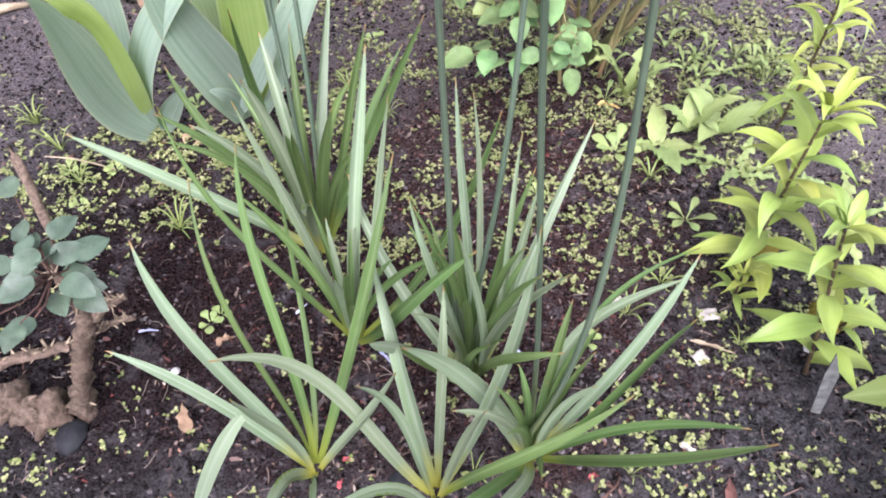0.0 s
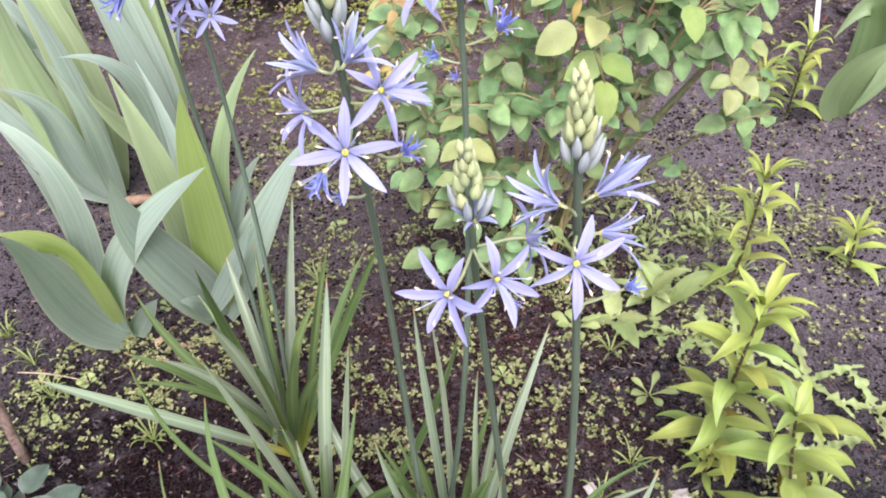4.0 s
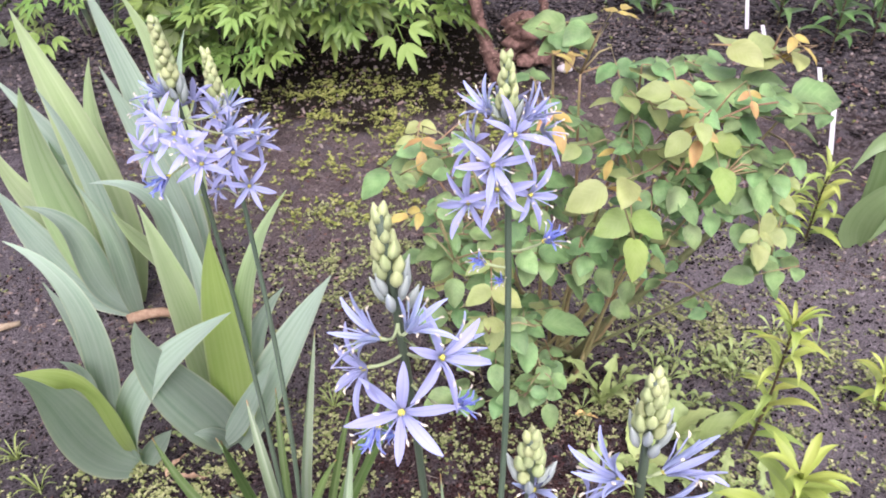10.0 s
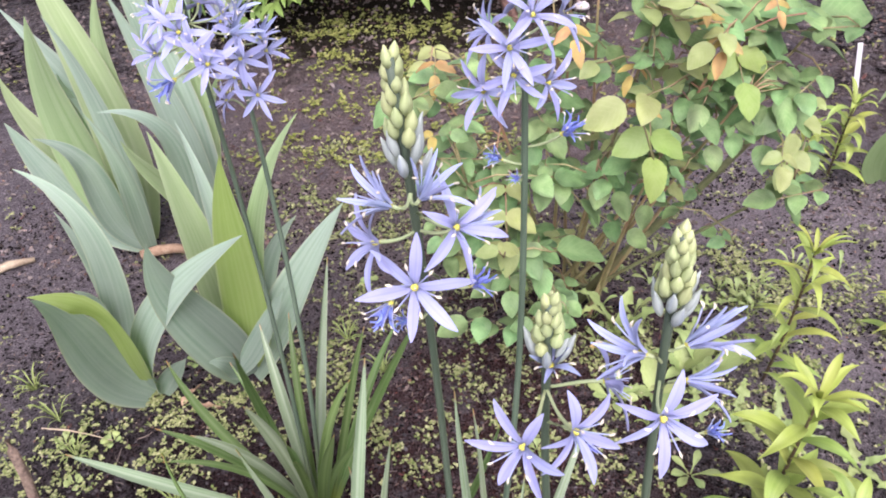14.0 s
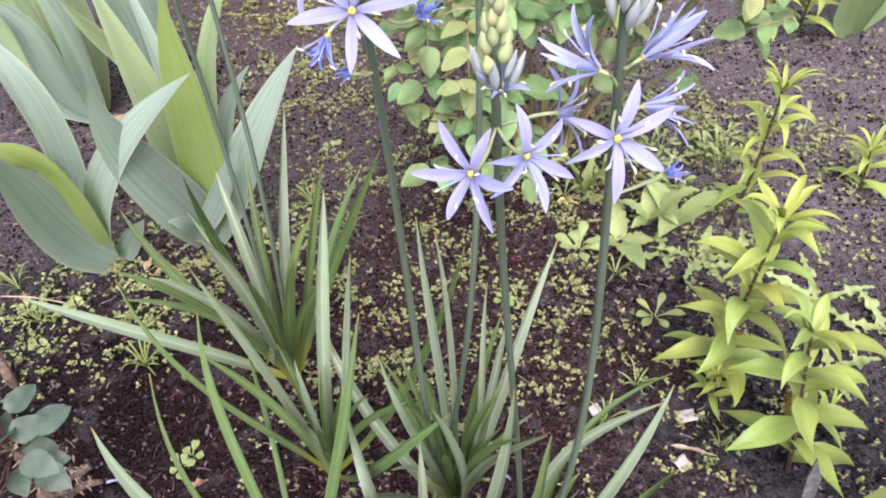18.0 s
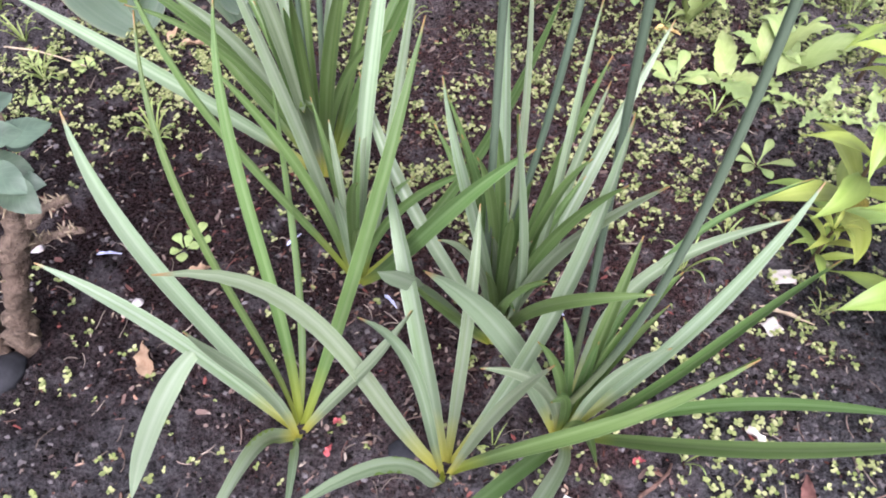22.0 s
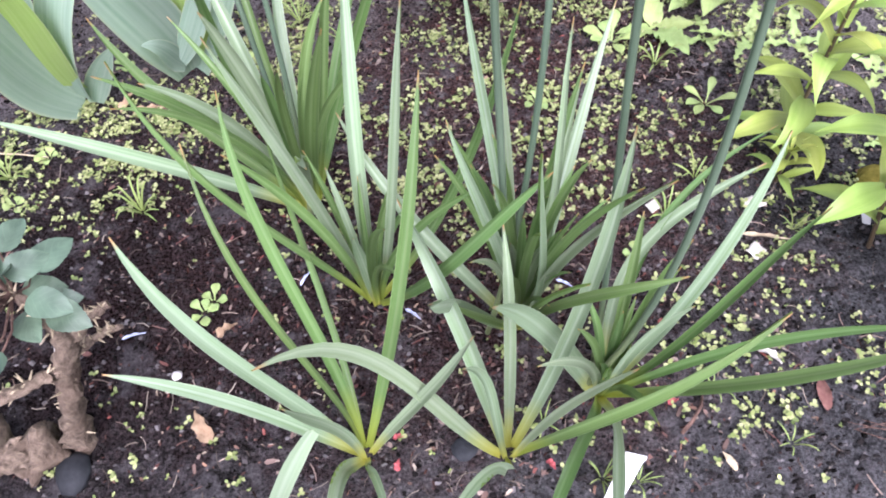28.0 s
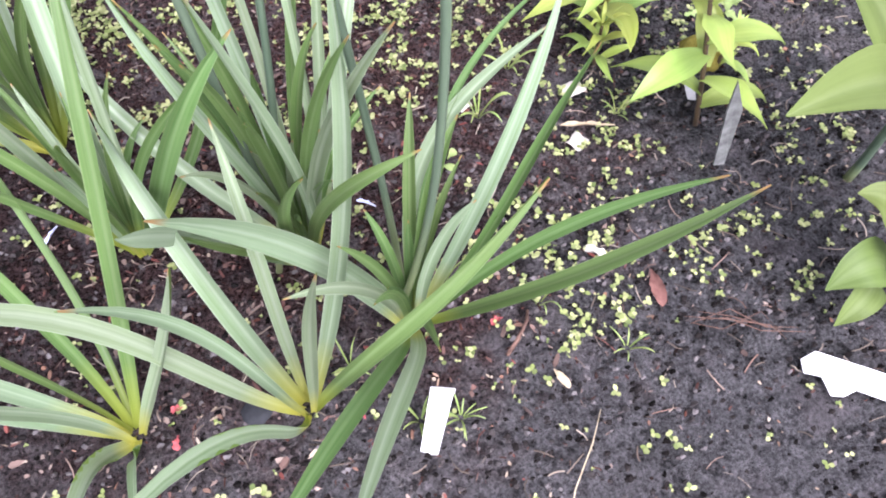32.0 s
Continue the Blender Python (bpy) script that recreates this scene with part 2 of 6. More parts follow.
    l.new(ramp(n, l, lump, 0.3, 0.7, 0.62, 0.95), b.inputs["Roughness"])
    bump1 = add(n, "ShaderNodeBump", Strength=1.0, Distance=0.005)
    l.new(grain, bump1.inputs["Height"])
    bump2 = add(n, "ShaderNodeBump", Strength=1.0, Distance=0.022)
    l.new(lump, bump2.inputs["Height"])
    l.new(bump1.outputs[0], bump2.inputs["Normal"])
    l.new(bump2.outputs[0], b.inputs["Normal"])
    return m


M = {
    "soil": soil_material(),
    "strap": leaf_material("camassia_leaf", (0.13, 0.21, 0.08), (0.305, 0.385, 0.26), foot=(0.46, 0.44, 0.05), tip=(0.42, 0.24, 0.1), veins=(8, 0.6, 1), rough=0.36, spec=0.45, contrast=0.8, edge=(0.41, 0.47, 0.36), rib=(0.39, 0.455, 0.35), spread=0.5, hues=0.014),
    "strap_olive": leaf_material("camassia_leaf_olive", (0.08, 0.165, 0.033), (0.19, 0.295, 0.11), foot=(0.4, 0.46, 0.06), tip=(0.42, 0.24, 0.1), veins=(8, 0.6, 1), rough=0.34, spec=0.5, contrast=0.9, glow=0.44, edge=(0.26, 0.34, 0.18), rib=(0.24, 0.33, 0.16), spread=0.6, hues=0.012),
    "strap_end": leaf_material("camassia_leaf_end", (0.2, 0.28, 0.15), (0.34, 0.41, 0.29), veins=(8, 0.7, 1), rough=0.38, spec=0.45, rib=(0.4, 0.46, 0.35)),
    "strap_under": leaf_material("camassia_leaf_underside", (0.11, 0.205, 0.03), (0.205, 0.315, 0.085), foot=(0.42, 0.45, 0.07), veins=(8, 0.7, 1), contrast=0.7, glow=0.46, spread=0.5),
    "stalk": leaf_material("camassia_stalk", (0.038, 0.065, 0.042), (0.1, 0.14, 0.09), foot=(0.2, 0.24, 0.1), veins=(5, 9, 1), glow=0.03, rough=0.35, spec=0.5),
    "petal": leaf_material("camassia_petal", (0.34, 0.37, 0.65), (0.43, 0.46, 0.71), veins=(9, 1.0, 1), glow=0.36, rough=0.65, spec=0.06, spread=0.25, rib=(0.29, 0.315, 0.61), hues=0.008),
    "petal_pale": leaf_material("half_open_petal", (0.32, 0.385, 0.66), (0.46, 0.51, 0.75), veins=(9, 1.0, 1), glow=0.36, rough=0.6, spec=0.08, spread=0.3, rib=(0.21, 0.275, 0.6), hues=0.01),
    "pedicel": leaf_material("flower_stem", (0.22, 0.3, 0.13), (0.4, 0.46, 0.25), veins=(5, 3, 1), glow=0.1, rough=0.4),
    "withered": leaf_material("withered_petal", (0.08, 0.12, 0.5), (0.26, 0.33, 0.66), veins=(9, 3, 1), glow=0.2, rough=0.6, spread=0.6),
    "stamen": rough_material("anther", (0.5, 0.47, 0.4), (0.66, 0.62, 0.42), 200, 0.6),
    "ovary": rough_material("ovary", (0.5, 0.5, 0.08), (0.62, 0.58, 0.12), 200, 0.5),
    "bud": leaf_material("camassia_bud", (0.31, 0.39, 0.15), (0.46, 0.52, 0.27), foot=(0.3, 0.36, 0.12), veins=(9, 2, 1), glow=0.2, spread=0.4),
    "bud_blue": leaf_material("opening_bud", (0.31, 0.38, 0.32), (0.45, 0.51, 0.48), foot=(0.4, 0.47, 0.22), veins=(9, 1, 1), glow=0.2, spread=0.4, contrast=0.9, rib=(0.3, 0.37, 0.46)),
    "iris": leaf_material("iris_blade", (0.25, 0.375, 0.28), (0.43, 0.535, 0.45), veins=(11, 0.4, 1), rough=0.5, spec=0.25, edge=(0.56, 0.6, 0.46), glow=0.55, spread=0.45, contrast=1.0, bump=0.14, hues=0.008),
    # yellower copies of the iris blade, with backlight painted into the colour
    "iris_lit": leaf_material("iris_blade_backlit", (0.27, 0.4, 0.18), (0.43, 0.54, 0.33), veins=(11, 0.4, 1), rough=0.5, spec=0.25, edge=(0.54, 0.58, 0.42), glow=0.58, spread=0.45, contrast=1.0, bump=0.14, hues=0.01),
    "iris_heart": leaf_material("iris_heart_backlit", (0.33, 0.46, 0.12), (0.46, 0.57, 0.23), veins=(11, 0.4, 1), rough=0.5, spec=0.25, edge=(0.56, 0.62, 0.44), glow=0.62, spread=0.2, contrast=0.9, bump=0.12, hues=0.006),
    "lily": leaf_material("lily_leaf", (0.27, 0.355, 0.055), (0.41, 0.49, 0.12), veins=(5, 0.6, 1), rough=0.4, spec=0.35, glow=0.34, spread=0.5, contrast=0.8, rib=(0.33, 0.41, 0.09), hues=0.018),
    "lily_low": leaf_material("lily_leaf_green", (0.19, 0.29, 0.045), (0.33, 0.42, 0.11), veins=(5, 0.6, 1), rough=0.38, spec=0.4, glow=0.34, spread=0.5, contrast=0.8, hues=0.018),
    "lily_stem": leaf_material("lily_stem", (0.03, 0.02, 0.018), (0.09, 0.065, 0.03), veins=(4, 12, 1), glow=0.02),
    "rose": leaf_material("rose_leaflet", (0.11, 0.235, 0.075), (0.25, 0.38, 0.16), veins=(3, 3, 1), rough=0.45, spec=0.3, glow=0.42, spread=0.9, pinnate=7, contrast=0.7, hues=0.022),
    "rose_young": leaf_material("rose_leaflet_young", (0.27, 0.35, 0.1), (0.4, 0.46, 0.2), veins=(3, 3, 1), rough=0.45, spec=0.35, glow=0.42, spread=0.4, pinnate=7, contrast=0.6, hues=0.014),
    "rose_red": leaf_material("rose_leaflet_reddish", (0.42, 0.22, 0.08), (0.48, 0.42, 0.13), veins=(2, 2, 1), rough=0.45, glow=0.42, spread=0.5, pinnate=7, hues=0.03),
    "rose_bright": leaf_material("rose_leaflet_fresh", (0.26, 0.4, 0.08), (0.38, 0.5, 0.17), veins=(3, 3, 1), rough=0.4, spec=0.4, glow=0.5, spread=0.3, pinnate=7, contrast=0.6, hues=0.01),
    "cane_young": rough_material("young_rose_cane", (0.17, 0.18, 0.07), (0.3, 0.25, 0.12), 60, 0.55, 0.3, 0.2, 0.001, (0.28, 0.15, 0.09)),
    "cane": rough_material("rose_cane", (0.07, 0.095, 0.035), (0.19, 0.2, 0.09), 60, 0.6, 0.3, 0.3, 0.001, (0.14, 0.1, 0.055)),
    "peony": leaf_material("peony_leaf", (0.06, 0.125, 0.02), (0.17, 0.26, 0.06), veins=(9, 5, 1), rough=0.45, spec=0.3, glow=0.2, spread=1.0, hues=0.02),
    "blue_leaf": leaf_material("bluish_round_leaf", (0.04, 0.075, 0.045), (0.1, 0.145, 0.095), veins=(3, 3, 1), rough=0.42, spec=0.4, glow=0.15, spread=0.7, pinnate=6, contrast=0.6),
    "dark_leaf": leaf_material("dark_leaf", (0.04, 0.1, 0.025), (0.11, 0.2, 0.06), veins=(8, 1, 1), rough=0.4, glow=0.15, spread=0.5),
    "tulip": leaf_material("broad_green_leaf", (0.075, 0.115, 0.022), (0.13, 0.18, 0.05), veins=(7, 0.6, 1), rough=0.5, spec=0.25, glow=0.3, spread=0.3, contrast=0.9, rib=(0.16, 0.21, 0.08)),
    "tulip_leaf": leaf_material("tulip_leaf", (0.16, 0.26, 0.09), (0.28, 0.38, 0.19), veins=(9, 0.5, 1), rough=0.42, glow=0.45, spread=0.3, contrast=0.9),
    "weed": leaf_material("weed_leaf", (0.2, 0.29, 0.08), (0.33, 0.41, 0.16), veins=(3, 3, 1), rough=0.5, glow=0.28, spread=0.5, pinnate=5, contrast=0.6),
    "grass": leaf_material("grass_blade", (0.12, 0.2, 0.04), (0.3, 0.36, 0.12), veins=(4, 1, 1), glow=0.2),
    "bark": rough_material("old_bark", (0.06, 0.044, 0.034), (0.31, 0.235, 0.175), 110, 0.9, 0.1, 1.0, 0.008, (0.17, 0.12, 0.09)),
    "bark_red": rough_material("reddish_bark", (0.05, 0.028, 0.022), (0.22, 0.135, 0.105), 75, 0.85, 0.15, 1.0, 0.008),
    "white": rough_material("white_plastic", (0.55, 0.55, 0.55), (0.66, 0.66, 0.67), 35, 0.45, 0.4, 0.05, 0.0005, (0.5, 0.5, 0.48)),
    "paper": rough_material("weathered_white", (0.28, 0.26, 0.23), (0.5, 0.47, 0.42), 70, 0.8, 0.2, 0.3, 0.001),
    "grey_wood": rough_material("weathered_label", (0.06, 0.065, 0.06), (0.24, 0.245, 0.235), 40, 0.8, 0.2, 0.3, 0.001),
    "straw": rough_material("dry_straw", (0.25, 0.19, 0.12), (0.5, 0.42, 0.29), 80, 0.85),
    "dead_red": rough_material("fallen_red_leaf", (0.11, 0.045, 0.038), (0.21, 0.11, 0.09), 60, 0.85),
    "red_petal": rough_material("fallen_red_petal", (0.26, 0.04, 0.045), (0.42, 0.13, 0.13), 90, 0.8),
    "dead_brown": rough_material("fallen_brown_leaf", (0.2, 0.12, 0.07), (0.4, 0.29, 0.19), 60, 0.8),
    "fallen_yellow": rough_material("fallen_yellow_leaf", (0.45, 0.3, 0.1), (0.6, 0.45, 0.2), 60, 0.7),
    "stone": rough_material("pebble", (0.008, 0.009, 0.011), (0.03, 0.031, 0.035), 40, 0.8, 0.2, 0.4, 0.002),
    "pale_stone": rough_material("pale_pebble", (0.3, 0.28, 0.27), (0.48, 0.45, 0.43), 40, 0.85, 0.2, 0.4, 0.002),
    "bluish": rough_material("bluish_petal", (0.35, 0.38, 0.6), (0.6, 0.62, 0.75), 80, 0.7),
    "moss": rough_material("moss", (0.1, 0.09, 0.015), (0.24, 0.2, 0.04), 150, 0.95, 0.1, 1.0, 0.006),
    "sprout": island_material("seedling_leaf", [(0.13, 0.17, 0.05), (0.22, 0.255, 0.09), (0.37, 0.385, 0.19), (0.28, 0.3, 0.13), (0.175, 0.21, 0.08), (0.08, 0.11, 0.035)], 0.65, 0.15, 0.2),
    "sprout_dark": island_material("moss_seedling", [(0.1, 0.125, 0.02), (0.19, 0.22, 0.05), (0.33, 0.34, 0.11), (0.15, 0.185, 0.035)], 0.6, 0.2, 0.2),
    "crumb": island_material("soil_crumb", [(0.004, 0.0035, 0.0034), (0.02, 0.017, 0.0165), (0.006, 0.005, 0.005), (0.055, 0.048, 0.047), (0.13, 0.118, 0.118), (0.008, 0.007, 0.0068), (0.03, 0.026, 0.0255), (0.005, 0.0044, 0.0044)], 0.95, 0.02),
    "crumb_dry": island_material("dry_soil_crumb", [(0.03, 0.025, 0.022), (0.09, 0.075, 0.066), (0.16, 0.135, 0.12), (0.05, 0.041, 0.036), (0.22, 0.19, 0.17), (0.12, 0.098, 0.085)], 0.95, 0.02),
    "mulch": island_material("bark_chip", [(0.008, 0.006, 0.0055), (0.03, 0.018, 0.016), (0.09, 0.05, 0.042), (0.014, 0.009, 0.0085), (0.21, 0.16, 0.14), (0.06, 0.026, 0.02), (0.012, 0.009, 0.0085), (0.14, 0.06, 0.048)], 0.9, 0.02),
    "litter": island_material("dry_litter", [(0.2, 0.15, 0.11), (0.3, 0.25, 0.19), (0.12, 0.08, 0.06), (0.36, 0.31, 0.25), (0.24, 0.13, 0.085), (0.1, 0.06, 0.05)], 0.85, 0.02),
}


# ---- building blocks ----
def mesh_of(name, verts, faces, material, uvs=None, smooth=True):
    me = bpy.data.meshes.new(name)
    me.from_pydata([tuple(v) for v in verts], [], faces)
    me.materials.append(material)
    if smooth:
        me.polygons.foreach_set("use_smooth", [True] * len(me.polygons))
    if uvs is not None:
        layer = me.uv_layers.new(name="UVMap")
        flat = np.array([uvs[i] for f in faces for i in f], dtype=np.float32).ravel()
        layer.data.foreach_set("uv", flat)
    me.update()
    return me


def part(name, me, parent, label="", m=None):
    ob = new(name, me)
    ob.parent = parent
    if m is not None:
        ob.matrix_basis = m
    if label:
        ob["label"] = label
    return ob


def thing(name, at, label, category, group="", kind=""):
    ob = new(name)
    ob.empty_display_size = 0.02
    ob.location = at
    return tagged(ob, label, category, group, kind)


def bezier(p, s):
    a, b, c, d = (Vector(q) for q in p)
    return a * (1 - s) ** 3 + b * 3 * s * (1 - s) ** 2 + c * 3 * s * s * (1 - s) + d * s ** 3


def slope(p, s):
    v = bezier(p, min(1, s + 0.02)) - bezier(p, max(0, s - 0.02))
    return v.normalized()


def outline(kind, s):
    if kind == "strap":
        w = 0.6 + 0.4 * min(1, s / 0.3) if s < 0.3 else 1.0
        return w * max(0.0, 1 - max(0, (s - 0.5) / 0.5) ** 2.6) ** 0.9
    if kind == "sword":
        w = 0.55 + 0.45 * math.sin(min(1, s / 0.3) * math.pi / 2)
        return w * (1 - max(0, (s - 0.3) / 0.7) ** 2.0)
    if kind == "lance":
        return max(0.02, math.sin(math.pi * min(1, s * 0.97 + 0.03) ** 0.8)) ** 0.8
    if kind == "petal":
        return max(0.03, (0.38 + 0.62 * max(0.0, math.sin(math.pi * (0.05 + s * 0.8))) ** 0.9) * (1 - s ** 5) ** 0.7)
    if kind == "ovate":
        return max(0.02, 2.62 * s ** 0.55 * max(0.0, 1 - s) ** 0.9)
    if kind == "lobed":
        return max(0.05, (0.3 + 0.7 * (1 - (4.3 * s + 0.4 * math.sin(7 * s)) % 1.0) ** 1.3) * max(0.0, math.sin(math.pi * min(1, s * 0.78 + 0.2))) ** 0.7)
    if kind == "lily":
        return max(0.02, (0.4 + 0.6 * min(1, s / 0.38)) * max(0.0, 1 - max(0, (s - 0.3) / 0.7) ** 1.7))
    if kind == "spoon":
        return max(0.06, (0.18 + 0.82 * max(0, (s - 0.3) / 0.4) ** 1.0) if s < 0.7 else max(0.0, math.cos((s - 0.7) / 0.3 * math.pi / 2)) ** 0.6)
    return 1.0


def blade(name, p, width, facing, material, kind="strap", fold=0.3, thick=0.0008, steps=16, twist=0.0, wave=0.0, waves=3.0, under_side=None, teeth=0.0):
    """A leaf along a curve: channelled across, thin but closed, with u across and v along it."""
    verts, uvs, faces = [], [], []
    top = (-1.0, -0.5, 0.0, 0.5, 1.0)
    facing = Vector(facing)
    for i in range(steps + 1):
        s = i / steps
        c, t = bezier(p, s), slope(p, s)
        side = t.cross(facing)
        if side.length < 0.05:
            side = t.cross(Vector((0.3, -0.5, 0.8)))
        side.normalize()
        normal = side.cross(t).normalized()
        a = twist * s
        side, normal = side * math.cos(a) + normal * math.sin(a), normal * math.cos(a) - side * math.sin(a)
        w = max(0.0004, 0.5 * width * outline(kind, s))
        if teeth and i % 2:
            w *= 1 - teeth
        for under in (False, True):
            for u in (reversed(top) if under else top):
                lift = fold * w * abs(u) ** 1.06 + wave * w * math.sin(waves * 6.283 * s + 1.5 * u) * abs(u)
                drop = thick * (1.5 - abs(u)) * (abs(u) < 1) if under else 0.0
                verts.append(c + side * (u * w) + normal * (lift - drop))
                uvs.append((0.5 + 0.5 * u, s))
    for i in range(steps):
        for k in (0, 1, 2, 3, 5, 6, 7, 8):
            a = i * 10 + k
            faces.append((a, a + 1, a + 11, a + 10))
    me = mesh_of(name, verts, faces, material, uvs)
    if under_side:
        me.materials.append(under_side)
        me.polygons.foreach_set("material_index", [0, 0, 0, 0, 1, 1, 1, 1] * steps)
    return me


def tube(name, points, radii, material, sides=8, rough=0.0):
    """A round stem through points; radii one for each point."""
    verts, uvs, faces = [], [], []
    pts = [Vector(q) for q in points]
    for i, c in enumerate(pts):
        t = (pts[min(i + 1, len(pts) - 1)] - pts[max(i - 1, 0)]).normalized()
        x = t.orthogonal() if abs(t.z) < 0.9 else t.cross(Vector((0, 1, 0)))
        x.normalize()
        y = t.cross(x)
        for k in range(sides):
            a = 6.2832 * k / sides
            around = (x * math.cos(a) + y * math.sin(a)) * radii[i]
            r = radii[i] * (1 + rough * (noise.noise((c + around) * 70) + 0.6 * noise.noise((c + around) * 210)))
            verts.append(c + (x * math.cos(a) + y * math.sin(a)) * r)
            uvs.append((k / sides, i / max(1, len(pts) - 1)))
    for i in range(len(pts) - 1):
        for k in range(sides):
            a, b = i * sides + k, i * sides + (k + 1) % sides
            faces.append((a, b, b + sides, a + sides))
    faces.append(tuple(reversed(range(sides))))
    faces.append(tuple((len(pts) - 1) * sides + k for k in range(sides)))
    return mesh_of(name, verts, faces, material, uvs)


def curve_tube(name, p, r0, r1, material, steps=14, sides=8, rough=0.0):
    return tube(name, [bezier(p, i / steps) for i in range(steps + 1)], [r0 + (r1 - r0) * i / steps for i in range(steps + 1)], material, sides, rough)


def lump(name, size, material, seed, rough=0.25, rings=7, sides=9):
    """An uneven pebble or clod, flattened below."""
    verts, faces = [], []
    for i in range(rings + 1):
        th = math.pi * i / rings
        for k in range(sides):
            ph = 6.2832 * k / sides
            d = Vector((math.sin(th) * math.cos(ph), math.sin(th) * math.sin(ph), math.cos(th)))
            r = 1 + rough * noise.noise(d * 1.7 + Vector((seed * 3.1, seed, 0)))
            verts.append(Vector((d.x * size[0], d.y * size[1], max(-0.3, d.z) * size[2])) * r)
    for i in range(rings):
        for k in range(sides):
            a, b = i * sides + k, i * sides + (k + 1) % sides
            faces.append((a, a + sides, b + sides, b))
    return mesh_of(name, verts, faces, material)


def local(p, base):
    return [Vector(q) - Vector(base) for q in p]


def turned(direction, roll=0.0):
    """The turn that takes +z to a direction."""
    return Vector(direction).to_track_quat("Z", "Y").to_matrix().to_4x4() @ Matrix.Rotation(roll, 4, "Z")


rng = random.Random(5)


def ground_height(x, y):
    h = 0.006 * noise.noise(Vector((x * 3.1, y * 3.1, 0.3))) + 0.006 * noise.noise(Vector((x * 11, y * 11, 2.0))) + 0.0045 * noise.noise(Vector((x * 34, y * 34, 5.0)))
    return h - 0.004


# ---- ground: one sheet out to the horizon ----
def axis(near_low, near_high, step, reach):
    marks = list(np.arange(near_low, near_high, step))
    grow, low, high = step, marks[0], marks[-1]
    while high < reach or low > -reach:
        grow *= 1.28
        low, high = low - grow, high + grow
        marks = [low] + marks + [high]
    return marks


def build_ground():
    xs, ys = axis(-0.75, 1.05, 0.0055, 80.0), axis(0.12, 1.35, 0.0055, 80.0)
    verts, faces = [], []
    for y in ys:
        for x in xs:
            near = -1.0 < x < 1.4 and 0.0 < y < 2.2
            fine = 0.0045 * noise.noise(Vector((x * 62, y * 62, 8.0))) + 0.0035 * abs(noise.noise(Vector((x * 120, y * 120, 3.0)))) if near else 0
            verts.append((x, y, ground_height(x, y) + fine if abs(x) < 6 and abs(y) < 9 else -0.004))
    n = len(xs)
    for j in range(len(ys) - 1):
        for i in range(n - 1):
            a = j * n + i
            faces.append((a, a + 1, a + n + 1, a + n))
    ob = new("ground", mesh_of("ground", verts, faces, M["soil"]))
    tagged(ob, "dark crumbly garden soil with dry grey patches", "soil", kind="structure")


build_ground()


# ---- camassias: strap leaves, stalks and flowers ----
STRAPS = {}
OPEN_LIGHT = Vector((0.12, -0.05, 1.0))  # leaves turn their upper face to the open front of the bed


def camassia(key, at, label):
    STRAPS[key] = thing("camassia", at, label, "flowering plant", "camassias in the bed")
    return STRAPS[key]


def strap(key, p1, p2, p3, width, fold=0.6, twist=0.0, mat="strap"):
    root = STRAPS[key]
    base = root.location
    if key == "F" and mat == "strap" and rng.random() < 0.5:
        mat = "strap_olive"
    p = local((base, p1, p2, p3), base)
    out = Vector((p[3].x, p[3].y, 0))
    start = out.normalized() * 0.006 if out.length > 0.01 else Vector((0, 0, 0))
    p[0] = start
    facing = OPEN_LIGHT - base - p[2]
    part("leaf", blade("strap_leaf", p, width * (0.82 if mat == "strap_olive" else 0.98), facing, M[mat], "strap", fold, 0.0009, 18, twist or rng.uniform(-0.9, 0.9), 0.05, 2.0, M["strap_under"]), root)


def strap_from(key, p0, p1, p2, p3, width):
    """The broken end of a leaf, hanging from its kink."""
    root = STRAPS[key]
    part("leaf_end", blade("leaf_end", local((p0, p1, p2, p3), root.location), width, (0.2, -0.8, 0.6), M["strap_end"], "strap", 0.3, 0.0009, 14), root, "kinked hanging leaf end")


def fill_straps(key, count, seed, low=0.22, high=0.36, lean=(0.04, 0.16), wide=(0.008, 0.013)):
    """Further leaves in the heart of a clump."""
    r = random.Random(seed)
    root = STRAPS[key]
    base = Vector(root.location)
    for _ in range(count):
        a, h, d = r.uniform(0, 6.283), r.uniform(low, high), r.uniform(*lean)
        way = Vector((math.cos(a), math.sin(a), 0))
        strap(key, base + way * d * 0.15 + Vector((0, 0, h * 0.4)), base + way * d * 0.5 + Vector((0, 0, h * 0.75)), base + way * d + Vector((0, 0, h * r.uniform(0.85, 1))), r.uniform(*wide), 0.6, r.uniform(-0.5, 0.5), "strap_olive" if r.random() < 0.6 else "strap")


# open petals differ in how far they arch and turn; half-open ones stand in a funnel; withered ones are twisted strips
PETALS = [blade("petal", [(0.002, 0, 0), (0.012, 0.001 * tw, 0.002 + z), (0.023, -0.0015 * tw, 0.003 + 0.8 * z), (0.034, 0.002 * tw, z * 0.9 - d)], w, (0, 0, 1), M["petal"], "petal", 0.22, 0.0005, 10, tw * 0.6) for z, tw, d, w in ((0.005, 0.3, -0.001, 0.0076), (0.009, -0.6, -0.002, 0.0068), (0.002, 0.4, 0.003, 0.0078), (0.007, 0.9, 0.0, 0.0066), (0.003, -0.3, -0.003, 0.0072))]
